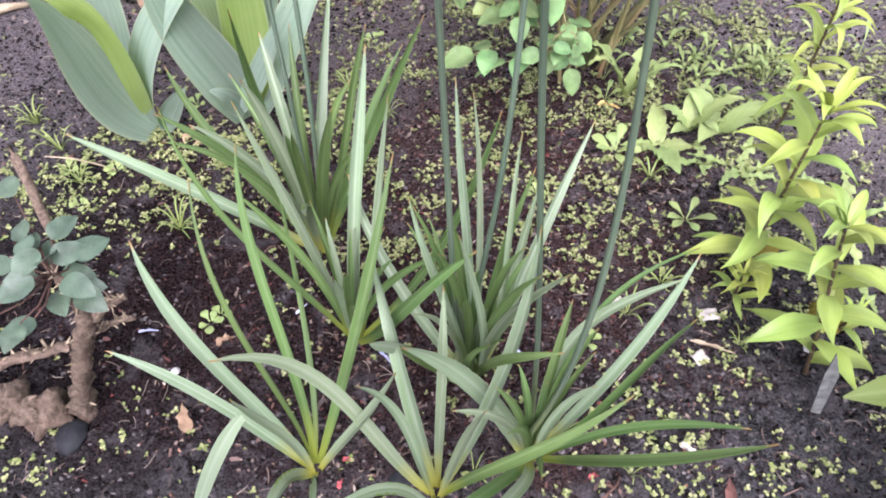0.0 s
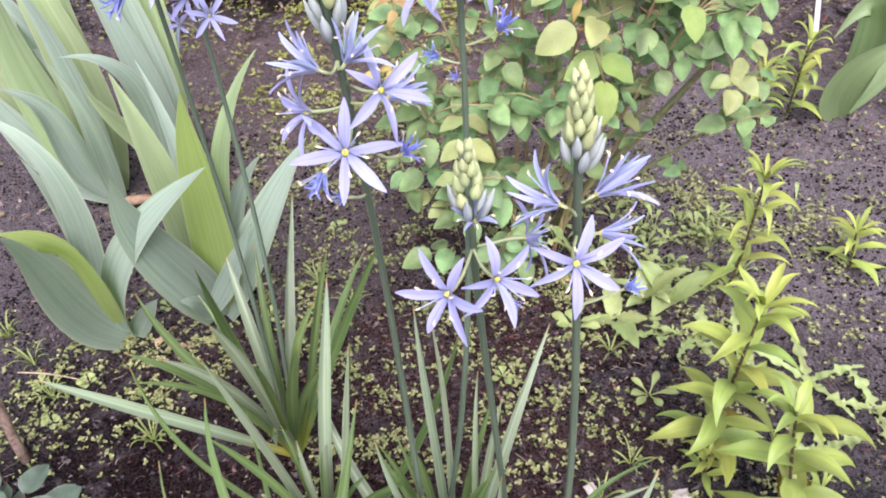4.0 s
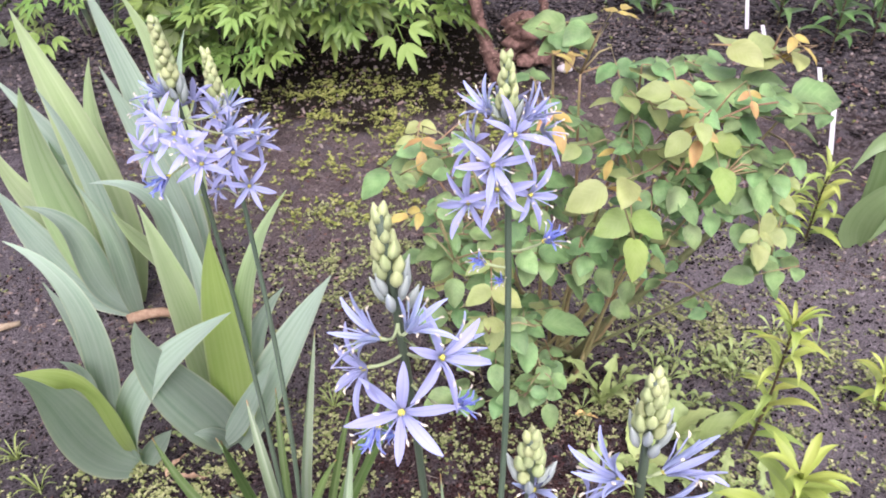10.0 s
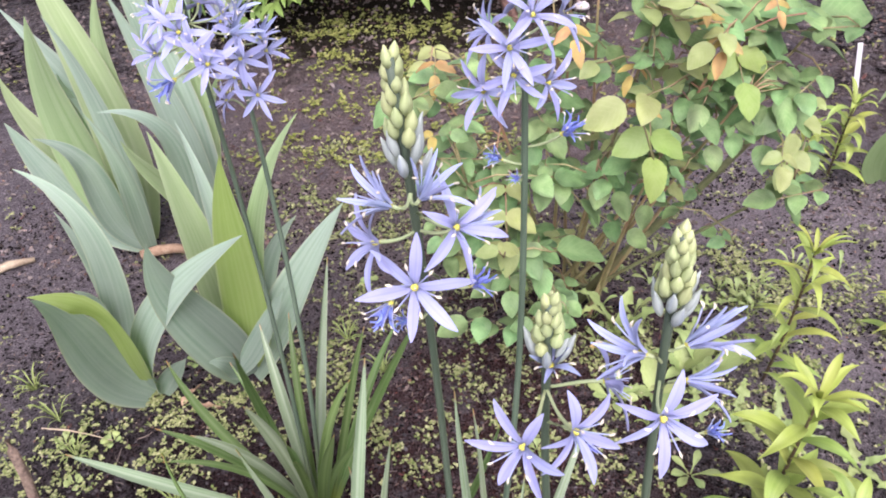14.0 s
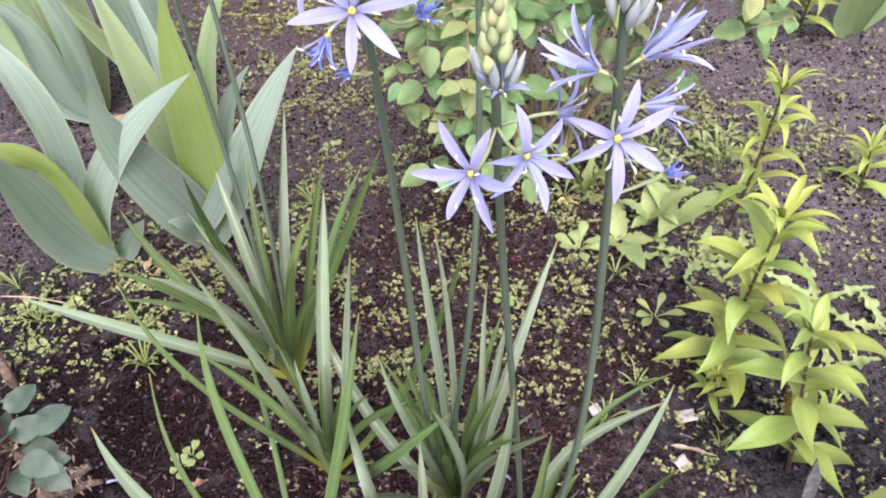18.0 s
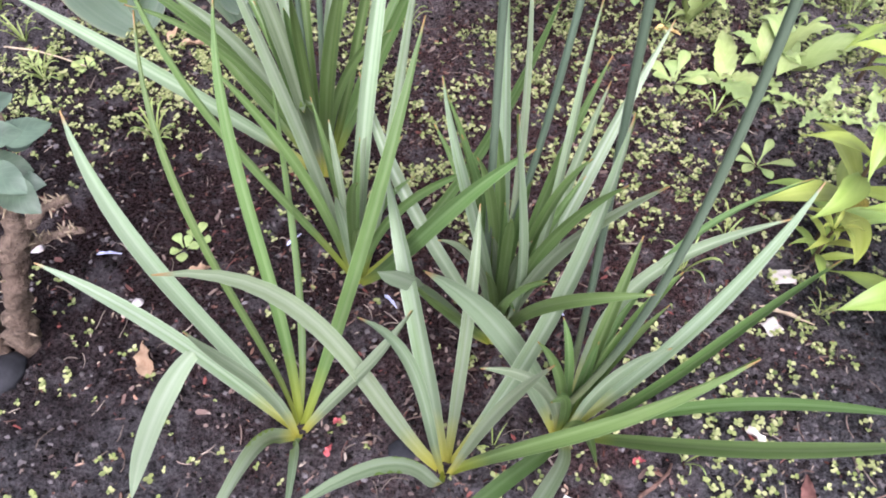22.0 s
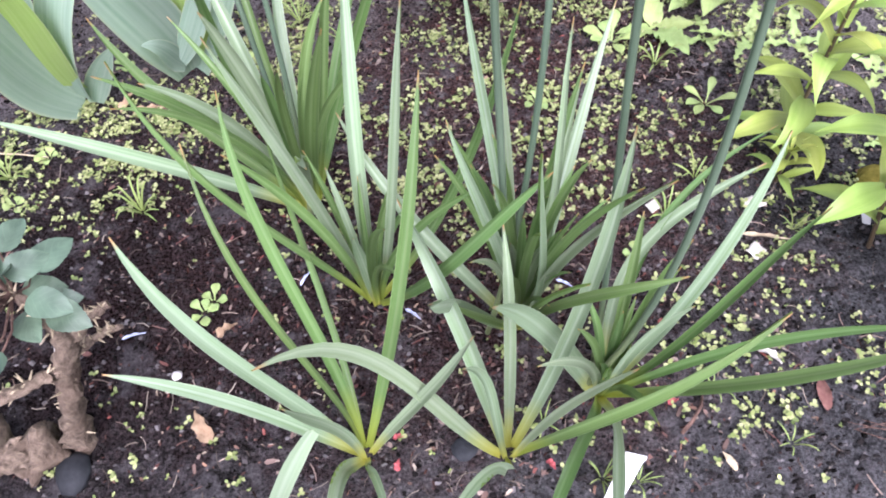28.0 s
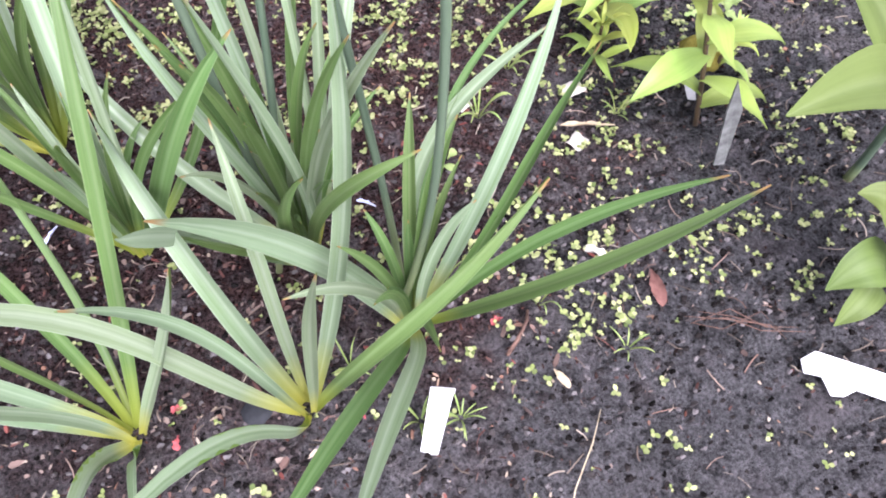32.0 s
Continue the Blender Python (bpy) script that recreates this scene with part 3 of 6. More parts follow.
CUPS = [blade("petal_upright", [(0.002, 0, 0), (0.006, 0, 0.009), (0.011 + x, 0.001, 0.018), (0.017 + 1.6 * x, -0.001, 0.025 - x)], 0.0042, (-1, 0, 0.6), M["petal_pale"], "petal", 0.3, 0.0005, 9, tw) for x, tw in ((0.0, 0.3), (0.005, -0.4), (-0.004, 0.2))]
WILTED = [blade("withered_petal", [(0.001, 0, 0), (0.005, 0.004, 0.008), (0.002, -0.005, 0.015), (0.008 + x, 0.003, 0.023 - x)], 0.0036, (-1, 0, 0.4), M["withered"], "petal", 0.6, 0.0005, 10, 5.0) for x in (0.0, 0.007)]
BUDS = {}


def joined(name, pieces):
    """One mesh from (verts, faces, material index) pieces of several tubes."""
    me = bpy.data.meshes.new(name)
    verts, faces, mats, slots = [], [], [], []
    for src in pieces:
        k = len(verts)
        if src.materials[0] not in slots:
            slots.append(src.materials[0])
        verts += [tuple(v.co) for v in src.vertices]
        for f in src.polygons:
            faces.append(tuple(k + i for i in f.vertices))
            mats.append(slots.index(src.materials[0]))
    me.from_pydata(verts, [], faces)
    for s in slots:
        me.materials.append(s)
    me.polygons.foreach_set("material_index", mats)
    me.polygons.foreach_set("use_smooth", [True] * len(faces))
    for src in pieces:
        bpy.data.meshes.remove(src)
    return me


def flower_heart(lengths=0.017):
    pieces = [tube("ovary", [(0, 0, -0.002), (0, 0, 0.0), (0, 0, 0.002), (0, 0, 0.0042)], [0.0008, 0.0022, 0.0024, 0.0006], M["ovary"], 8)]
    for k in range(6):
        a = k * 1.0472 + 0.5
        x, y = 1.25 * math.cos(a), 1.25 * math.sin(a)
        pieces.append(tube("filament", [(x * 0.0015, y * 0.0015, 0.001), (x * 0.006, y * 0.006, lengths * 0.6), (x * 0.0105, y * 0.0105, lengths)], [0.0006, 0.0005, 0.0004], M["petal_pale"], 5))
        pieces.append(tube("anther", [(x * 0.0095, y * 0.0095, lengths - 0.0004), (x * 0.0112, y * 0.0112, lengths + 0.0006), (x * 0.0128, y * 0.0128, lengths + 0.0004)], [0.0004, 0.0009, 0.0003], M["stamen"], 5))
    pieces.append(tube("style", [(0, 0, 0.004), (0.001, 0, 0.011), (0.001, 0.001, 0.016)], [0.0004, 0.0003, 0.0003], M["petal"], 5))
    return joined("flower_heart", pieces)


HEART = flower_heart()


def flower(key, p, at, facing, kind="open", size=1.0, roll=0.0):
    """A flower with its stem from the stalk p, opening towards facing."""
    root = STRAPS[key]
    base = Vector(root.location)
    at = Vector(at)
    facing = Vector(facing).normalized()
    below = at - Vector((0, 0, 0.012))
    s = min((i / 60 for i in range(30, 61)), key=lambda q: (bezier(p, q) - below).length)
    foot = bezier(p, s)
    back = at - facing * 0.009
    name = {"open": "flower", "cup": "half_open_flower", "wilted": "withered_flower"}[kind]
    if kind == "wilted":
        size *= 0.8
    size *= 0.86
    m = Matrix.Translation(at - base) @ turned(facing, roll) @ Matrix.Scale(size, 4)
    head = part(name, HEART, root, "" if kind == "open" else {"cup": "half-open lavender flower", "wilted": "withered twisted deep blue flower"}[kind], m)
    stem = curve_tube("pedicel", local((foot, foot.lerp(back, 0.4) + Vector((0, 0, -0.002)), back - facing * 0.004, at - facing * 0.001), base), 0.0009, 0.0011, M["pedicel"], 6, 6)
    part("flower_stem", stem, root)
    for k in range(6):
        turn = Matrix.Rotation(k * 1.0472 + rng.uniform(-0.2, 0.2), 4, "Z") @ Matrix.Rotation(rng.uniform(-0.26, 0.14), 4, "Y")
        if kind == "open":
            src = PETALS[rng.randrange(5)]
        elif kind == "cup":
            src = CUPS[rng.randrange(3)]
        else:
            src = WILTED[k % 2]
        part("petal", src, head, "", turn @ Matrix.Scale(rng.uniform(0.92, 1.06), 4))


def bud_mesh(material):
    rs = [0.0008, 0.0022, 0.0031, 0.0034, 0.0032, 0.0025, 0.0014, 0.0004]
    return tube("bud", [(0, 0, 0.0019 * i) for i in range(8)], rs, M[material], 8)


def stalk(key, p, radius=0.0034):
    root = STRAPS[key]
    base = Vector(root.location)
    part("flower_stalk", curve_tube("flower_stalk", local(p, base), radius, radius * 0.72, M["stalk"], 26, 9, 0.06), root)


def buds(key, p, s0, count, seed, blue=0.3, plump=1.0):
    """Closed buds up the tip of a stalk: long bluish ones below, short plump green ones to its end."""
    r = random.Random(seed)
    root = STRAPS[key]
    base = Vector(root.location)
    for k in ("bud", "bud_blue"):
        BUDS.setdefault(k, bud_mesh(k))
    count = int(count * 1.5)
    for i in range(count):
        f = i / max(1, count - 1)
        s = s0 + (0.997 - s0) * f
        a = i * 2.4 + r.uniform(-0.3, 0.3)
        girth, long = (1.08 - 0.34 * f) * r.uniform(0.9, 1.1), (1.2 - 0.5 * f) * r.uniform(0.9, 1.15)
        girth *= plump
        if f < blue * 0.75:
            girth, long = girth * 0.74, long * 1.3
        out = Vector((math.cos(a), math.sin(a), 2.6 + 3.0 * f)).normalized()
        at = bezier(p, s) + Vector((math.cos(a), math.sin(a), 0)) * (0.0056 - 0.0042 * f) - base
        part("bud", BUDS["bud_blue" if f < blue * 0.75 else "bud"], root, "", Matrix.Translation(at) @ turned(out, a) @ Matrix.Diagonal((girth, girth, long, 1)))


camassia("A", (-0.025, 0.403, 0.000), "camassia clump with long green strap leaves, yellowish at the base")
strap("A", (-0.067, 0.428, 0.154), (-0.125, 0.429, 0.262), (-0.143, 0.480, 0.360), 0.0145, 0.4, 0.08)
strap("A", (-0.076, 0.410, 0.120), (-0.127, 0.427, 0.190), (-0.206, 0.440, 0.229), 0.0134, 0.4, 0.08)
strap("A", (-0.023, 0.399, 0.118), (-0.036, 0.372, 0.213), (-0.043, 0.355, 0.299), 0.0111)
strap("A", (-0.009, 0.400, 0.239), (-0.053, 0.387, 0.366), (-0.059, 0.472, 0.451), 0.0070, mat="strap_olive")
strap("A", (-0.021, 0.471, 0.144), (-0.073, 0.520, 0.275), (-0.058, 0.576, 0.387), 0.0142, mat="strap_olive")
strap("A", (-0.029, 0.508, 0.026), (-0.050, 0.598, 0.125), (-0.052, 0.634, 0.274), 0.0097, mat="strap_olive")
strap("A", (0.025, 0.445, 0.144), (0.066, 0.480, 0.279), (0.093, 0.560, 0.389), 0.0149, mat="strap_olive")
strap("A", (0.022, 0.401, 0.102), (0.067, 0.391, 0.183), (0.098, 0.386, 0.291), 0.0112)
strap("A", (-0.054, 0.377, 0.041), (-0.036, 0.375, 0.085), (-0.066, 0.235, 0.125), 0.016)
strap("A", (-0.022, 0.372, 0.014), (-0.009, 0.382, 0.073), (0.009, 0.272, 0.142), 0.0089)
strap_from("A", (-0.013, 0.318, 0.349), (-0.03, 0.312, 0.33), (-0.066, 0.297, 0.26), (-0.092, 0.279, 0.185), 0.013)
camassia("B", (0.125, 0.375, 0.000), "camassia clump with arching green strap leaves")
strap("B", (0.061, 0.377, 0.115), (0.025, 0.452, 0.250), (-0.047, 0.362, 0.355), 0.0156, 0.4, 0.08)
strap("B", (0.105, 0.396, 0.181), (0.092, 0.440, 0.251), (0.059, 0.546, 0.252), 0.0167)
strap("B", (0.132, 0.403, 0.142), (0.140, 0.436, 0.230), (0.139, 0.475, 0.295), 0.0110)
strap("B", (0.181, 0.412, 0.124), (0.223, 0.444, 0.261), (0.222, 0.456, 0.412), 0.0147)
strap("B", (0.179, 0.338, 0.199), (0.220, 0.311, 0.288), (0.287, 0.330, 0.366), 0.0155, mat="strap_olive")
strap("B", (0.115, 0.311, 0.088), (0.113, 0.352, 0.222), (0.042, 0.234, 0.337), 0.0128)
strap("B", (0.107, 0.365, 0.148), (0.108, 0.367, 0.284), (0.082, 0.320, 0.399), 0.0091)
strap("B", (0.149, 0.358, 0.147), (0.158, 0.334, 0.278), (0.175, 0.300, 0.404), 0.0090)
camassia("C", (0.167, 0.520, 0.000), "dense camassia clump of upright green leaves with tall blue flower stalks")
strap("C", (0.176, 0.449, 0.209), (0.194, 0.386, 0.317), (0.239, 0.371, 0.356), 0.0119, mat="strap_olive")
strap("C", (0.155, 0.458, 0.148), (0.154, 0.426, 0.262), (0.181, 0.389, 0.334), 0.0109, mat="strap_olive")
strap("C", (0.122, 0.518, 0.029), (0.104, 0.504, 0.126), (0.070, 0.432, 0.263), 0.0130)
strap("C", (0.110, 0.542, 0.112), (0.046, 0.596, 0.163), (0.008, 0.719, 0.189), 0.0143)
strap("C", (0.161, 0.495, 0.177), (0.127, 0.491, 0.279), (0.107, 0.532, 0.361), 0.0111)
strap("C", (0.173, 0.581, 0.116), (0.157, 0.635, 0.221), (0.149, 0.700, 0.362), 0.0116)
strap("C", (0.178, 0.591, 0.094), (0.180, 0.644, 0.229), (0.168, 0.675, 0.362), 0.0084)
strap("C", (0.211, 0.526, 0.155), (0.203, 0.553, 0.287), (0.212, 0.572, 0.403), 0.0073)
strap("C", (0.224, 0.587, 0.095), (0.256, 0.664, 0.164), (0.317, 0.744, 0.256), 0.0149)
strap("C", (0.209, 0.564, 0.076), (0.222, 0.606, 0.170), (0.241, 0.614, 0.291), 0.0108)
strap("C", (0.181, 0.500, 0.158), (0.200, 0.467, 0.280), (0.246, 0.429, 0.382), 0.0120)
strap("C", (0.198, 0.490, 0.139), (0.167, 0.489, 0.271), (0.155, 0.439, 0.422), 0.0091)
strap("C", (0.135, 0.505, 0.060), (0.112, 0.480, 0.130), (0.091, 0.452, 0.215), 0.0115, mat="strap_olive")
strap_from("C", (0.094, 0.457, 0.203), (0.089, 0.447, 0.228), (0.080, 0.435, 0.255), (0.071, 0.420, 0.281), 0.015)
camassia("D", (0.009, 0.584, 0.000), "camassia clump with dark green strap leaves and a blue flower stalk")
strap("D", (0.081, 0.475, 0.204), (0.111, 0.452, 0.327), (0.170, 0.459, 0.374), 0.0161, mat="strap_olive")
strap("D", (0.109, 0.634, 0.064), (0.164, 0.672, 0.184), (0.199, 0.678, 0.333), 0.0136, mat="strap_olive")
strap("D", (-0.042, 0.573, 0.170), (-0.116, 0.561, 0.281), (-0.138, 0.613, 0.399), 0.0105, mat="strap_olive")
strap("D", (-0.010, 0.592, 0.155), (-0.034, 0.602, 0.292), (-0.060, 0.604, 0.414), 0.0129)
strap("D", (0.012, 0.623, 0.143), (0.030, 0.687, 0.256), (0.049, 0.746, 0.369), 0.0162)
strap("D", (0.051, 0.582, 0.162), (0.069, 0.592, 0.295), (0.089, 0.602, 0.423), 0.0106)
camassia("E", (0.239, 0.422, 0.000), "large camassia clump with spreading green strap leaves and a flower stalk")
strap("E", (0.215, 0.375, 0.05), (0.168, 0.33, 0.142), (0.104, 0.226, 0.275), 0.0175, 0.4, 0.08, "strap_olive")
strap("E", (0.236, 0.362, 0.07), (0.203, 0.325, 0.175), (0.148, 0.21, 0.315), 0.0149, 0.4, 0.08)
strap("E", (0.217, 0.444, 0.041), (0.162, 0.466, 0.164), (0.109, 0.371, 0.364), 0.023, 0.35, 0.08)
strap("E", (0.284, 0.384, 0.165), (0.323, 0.359, 0.267), (0.373, 0.309, 0.354), 0.0111, mat="strap_olive")
strap("E", (0.291, 0.359, 0.154), (0.326, 0.315, 0.256), (0.393, 0.300, 0.348), 0.0138, mat="strap_olive")
strap("E", (0.296, 0.429, 0.152), (0.341, 0.456, 0.223), (0.387, 0.509, 0.303), 0.0134)
strap("E", (0.295, 0.398, 0.142), (0.314, 0.403, 0.250), (0.350, 0.403, 0.356), 0.0107, mat="strap_olive")
strap("E", (0.255, 0.519, 0.118), (0.292, 0.520, 0.176), (0.395, 0.526, 0.236), 0.0126)
strap("E", (0.276, 0.502, 0.112), (0.297, 0.540, 0.191), (0.400, 0.541, 0.269), 0.0096, mat="strap_olive")
camassia("F", (-0.056, 0.738, 0.000), "dense camassia clump with two pale blue flower stalks")
strap("F", (-0.142, 0.705, 0.136), (-0.214, 0.681, 0.225), (-0.303, 0.686, 0.294), 0.0160)
strap("F", (-0.123, 0.779, 0.088), (-0.203, 0.801, 0.160), (-0.238, 0.846, 0.262), 0.0176, mat="strap_olive")
strap("F", (-0.089, 0.786, 0.103), (-0.107, 0.769, 0.260), (-0.069, 0.688, 0.455), 0.0163)
strap("F", (-0.033, 0.714, 0.144), (-0.010, 0.678, 0.262), (0.023, 0.647, 0.367), 0.0183)
strap("F", (-0.059, 0.826, 0.091), (-0.056, 0.913, 0.177), (-0.034, 1.015, 0.282), 0.0166)
strap("F", (-0.008, 0.768, 0.135), (0.010, 0.796, 0.248), (0.041, 0.816, 0.344), 0.0135, mat="strap_olive")
strap("F", (-0.020, 0.830, 0.038), (0.029, 0.864, 0.146), (0.110, 0.832, 0.345), 0.0181)
strap("F", (-0.015, 0.825, 0.056), (0.010, 0.893, 0.128), (0.069, 0.945, 0.216), 0.0169, mat="strap_olive")
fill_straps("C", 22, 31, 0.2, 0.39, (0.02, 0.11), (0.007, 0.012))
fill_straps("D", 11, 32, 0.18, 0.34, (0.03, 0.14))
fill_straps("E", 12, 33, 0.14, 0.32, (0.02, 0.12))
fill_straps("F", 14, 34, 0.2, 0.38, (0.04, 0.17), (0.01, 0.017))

STALK_A = ((-0.059, 0.725, 0.000), (-0.064, 0.816, 0.269), (-0.092, 0.901, 0.531), (-0.073, 0.841, 0.828))
stalk("F", STALK_A)
STALK_B = ((-0.057, 0.740, 0.000), (-0.028, 0.815, 0.298), (-0.045, 0.874, 0.527), (-0.056, 0.904, 0.770))
stalk("F", STALK_B)
STALK_C = ((0.155, 0.528, 0.000), (0.143, 0.457, 0.337), (0.144, 0.599, 0.508), (0.135, 0.492, 0.866))
stalk("D", STALK_C)
STALK_D = ((0.132, 0.516, 0.000), (0.218, 0.575, 0.305), (0.218, 0.668, 0.568), (0.212, 0.690, 0.848))
stalk("C", STALK_D)
STALK_E = ((0.240, 0.454, 0.000), (0.243, 0.481, 0.257), (0.210, 0.500, 0.484), (0.201, 0.446, 0.763))
stalk("E", STALK_E)
STALK_F = ((0.223, 0.431, 0.000), (0.296, 0.391, 0.342), (0.278, 0.484, 0.514), (0.256, 0.447, 0.799))
stalk("E", STALK_F)

flower("F", STALK_A, (-0.067, 0.800, 0.742), (0.0, -0.75, 0.6), "open", 1.01, 0.1)
flower("F", STALK_A, (-0.092, 0.800, 0.724), (-0.5, -0.7, 0.45), "open", 0.95, 0.5)
flower("F", STALK_A, (-0.045, 0.785, 0.719), (0.25, -0.8, 0.5), "open", 0.99, 0.3)
flower("F", STALK_A, (-0.098, 0.835, 0.748), (-0.8, -0.3, 0.55), "open", 0.95, 0.8)
flower("F", STALK_A, (-0.04, 0.84, 0.74), (0.8, 0.1, 0.5), "open", 0.90, 0.2)
flower("F", STALK_A, (-0.07, 0.875, 0.735), (-0.1, 0.9, 0.4), "open", 0.90, 0.6)
flower("F", STALK_A, (-0.056, 0.792, 0.731), (0.1, -0.9, 0.35), "open", 0.95, 0.7)
flower("F", STALK_A, (-0.08, 0.806, 0.752), (-0.3, -0.6, 0.7), "open", 0.95, 0.2)
flower("F", STALK_A, (-0.079, 0.832, 0.764), (-0.5, -0.4, 0.8), "cup", 1.0, 0.1)
flower("F", STALK_A, (-0.085, 0.803, 0.697), (-0.7, -0.4, -0.3), "wilted", 1.5, 0.1)
buds("F", STALK_A, 0.905, 30, 1, 0.3, 1.35)
flower("F", STALK_B, (-0.055, 0.880, 0.714), (-0.1, -0.6, 0.8), "open", 0.85, 0.2)
flower("F", STALK_B, (-0.040, 0.862, 0.684), (0.2, -0.8, 0.5), "open", 0.95, 0.5)
flower("F", STALK_B, (-0.022, 0.890, 0.677), (0.8, -0.35, 0.45), "open", 0.90, 0.0)
flower("F", STALK_B, (-0.030, 0.855, 0.648), (0.3, -0.85, 0.4), "open", 0.95, 0.7)
flower("F", STALK_B, (-0.070, 0.880, 0.630), (-0.5, -0.6, 0.2), "open", 0.77, 0.7)
flower("F", STALK_B, (-0.05, 0.862, 0.665), (-0.2, -0.9, 0.35), "open", 0.9, 0.1)
flower("F", STALK_B, (-0.038, 0.868, 0.706), (0.15, -0.8, 0.6), "open", 0.85, 0.6)
flower("F", STALK_B, (-0.02, 0.87, 0.70), (0.6, -0.4, 0.7), "cup", 1.1, 0.3)
flower("F", STALK_A, (-0.03, 0.82, 0.73), (0.7, -0.5, 0.5), "cup", 1.1, 0.6)
flower("F", STALK_B, (-0.078, 0.895, 0.68), (-0.9, 0.1, 0.4), "open", 0.85, 0.3)
flower("F", STALK_B, (-0.045, 0.895, 0.716), (0.7, -0.3, 0.7), "cup", 1.0, 0.4)
buds("F", STALK_B, 0.905, 26, 2, 0.3, 1.3)
flower("D", STALK_C, (0.136, 0.487, 0.736), (0.02, -0.8, 0.6), "open", 1.08, 0.25)
flower("D", STALK_C, (0.159, 0.495, 0.769), (0.55, -0.6, 0.5), "open", 1.0, 0.4)
flower("D", STALK_C, (0.117, 0.506, 0.752), (-0.85, -0.35, 0.3), "open", 1.0, 0.1)
flower("D", STALK_C, (0.162, 0.515, 0.752), (0.8, 0.3, 0.1), "cup", 1.0, 0.6)
flower("D", STALK_C, (0.127, 0.498, 0.783), (-0.75, -0.2, 0.7), "cup", 1.05, 0.2)
flower("D", STALK_C, (0.143, 0.5, 0.785), (0.55, -0.2, 0.85), "cup", 1.0, 0.7)
flower("D", STALK_C, (0.122, 0.49, 0.722), (-0.5, -0.5, -0.6), "wilted", 1.1, 0.2)
flower("D", STALK_C, (0.166, 0.5, 0.722), (0.7, -0.3, 0.7), "wilted", 1.0, 0.9)
flower("D", STALK_C, (0.128, 0.515, 0.68), (-0.6, -0.5, 0.5), "wilted", 0.7, 0.4)
buds("D", STALK_C, 0.925, 20, 3, 0.4)
flower("C", STALK_D, (0.201, 0.662, 0.781), (0.0, -0.85, 0.5), "open", 1.05, 0.1)
flower("C", STALK_D, (0.228, 0.668, 0.75), (0.6, -0.65, 0.3), "open", 1.0, 0.5)
flower("C", STALK_D, (0.184, 0.665, 0.748), (-0.6, -0.7, 0.2), "open", 1.0, 0.3)
flower("C", STALK_D, (0.19, 0.69, 0.782), (-0.9, -0.1, 0.4), "open", 1.0, 0.7)
flower("C", STALK_D, (0.238, 0.69, 0.79), (0.8, -0.2, 0.5), "open", 1.0, 0.2)
flower("C", STALK_D, (0.216, 0.668, 0.8), (0.35, -0.6, 0.7), "open", 0.95, 0.6)
flower("C", STALK_D, (0.204, 0.66, 0.762), (-0.25, -0.9, 0.2), "open", 1.0, 0.4)
flower("C", STALK_D, (0.224, 0.675, 0.808), (0.6, -0.2, 0.8), "cup", 1.05, 0.4)
flower("C", STALK_D, (0.2, 0.68, 0.812), (-0.6, -0.2, 0.8), "cup", 1.05, 0.1)
flower("C", STALK_D, (0.215, 0.725, 0.785), (0.2, 0.9, 0.4), "open", 1.0, 0.2)
flower("C", STALK_D, (0.24, 0.662, 0.711), (0.6, -0.3, 0.75), "wilted", 1.25, 0.2)
flower("C", STALK_D, (0.196, 0.664, 0.69), (-0.7, -0.3, 0.5), "wilted", 1.0, 0.2)
flower("C", STALK_D, (0.21, 0.665, 0.67), (-0.5, -0.5, 0.6), "wilted", 0.7, 0.2)
buds("C", STALK_D, 0.93, 18, 4, 0.4)
flower("E", STALK_E, (0.188, 0.421, 0.685), (-0.55, -0.75, 0.35), "open", 1.02, 0.2)
flower("E", STALK_E, (0.214, 0.425, 0.69), (0.5, -0.8, 0.35), "open", 1.0, 0.45)
flower("E", STALK_E, (0.235, 0.455, 0.69), (0.9, -0.2, 0.1), "open", 0.9, 0.45)
flower("E", STALK_E, (0.205, 0.455, 0.705), (0.0, -0.3, 1.0), "cup", 0.9, 0.1)
flower("E", STALK_E, (0.224, 0.44, 0.655), (0.4, -0.4, -0.5), "wilted", 0.6, 0.1)
buds("E", STALK_E, 0.93, 18, 5)
flower("E", STALK_F, (0.258, 0.427, 0.695), (0.05, -0.85, 0.45), "open", 1.06, 0.3)
flower("E", STALK_F, (0.25, 0.448, 0.72), (-0.85, -0.1, 0.5), "cup", 1.2, 0.2)
flower("E", STALK_F, (0.272, 0.45, 0.724), (0.7, -0.1, 0.7), "cup", 1.2, 0.6)
flower("E", STALK_F, (0.277, 0.45, 0.694), (0.95, -0.2, 0.1), "cup", 1.05, 0.6)
flower("E", STALK_F, (0.296, 0.45, 0.645), (0.6, -0.3, 0.7), "wilted", 0.8, 0.6)
buds("E", STALK_F, 0.925, 22, 6, 0.35)


# ---- irises: fans of broad sword leaves ----
IRISES = {}


def iris(key, at, label):
    IRISES[key] = thing("iris", at, label, "iris plant", "irises in the bed")


def sword(key, p0, p1, p2, p3, width, lit="", facing=(0.25, -0.75, 0.6), twist=0.0):
    root = IRISES[key]
    p = local((p0, p1, p2, p3), root.location)
    p[0].z = max(p[0].z, -0.01)
    part("leaf", blade("sword_leaf", p, width * 0.95, facing, M[lit or "iris"], "sword", 0.1, 0.0016, 22, twist, 0.03, 1.3), root)


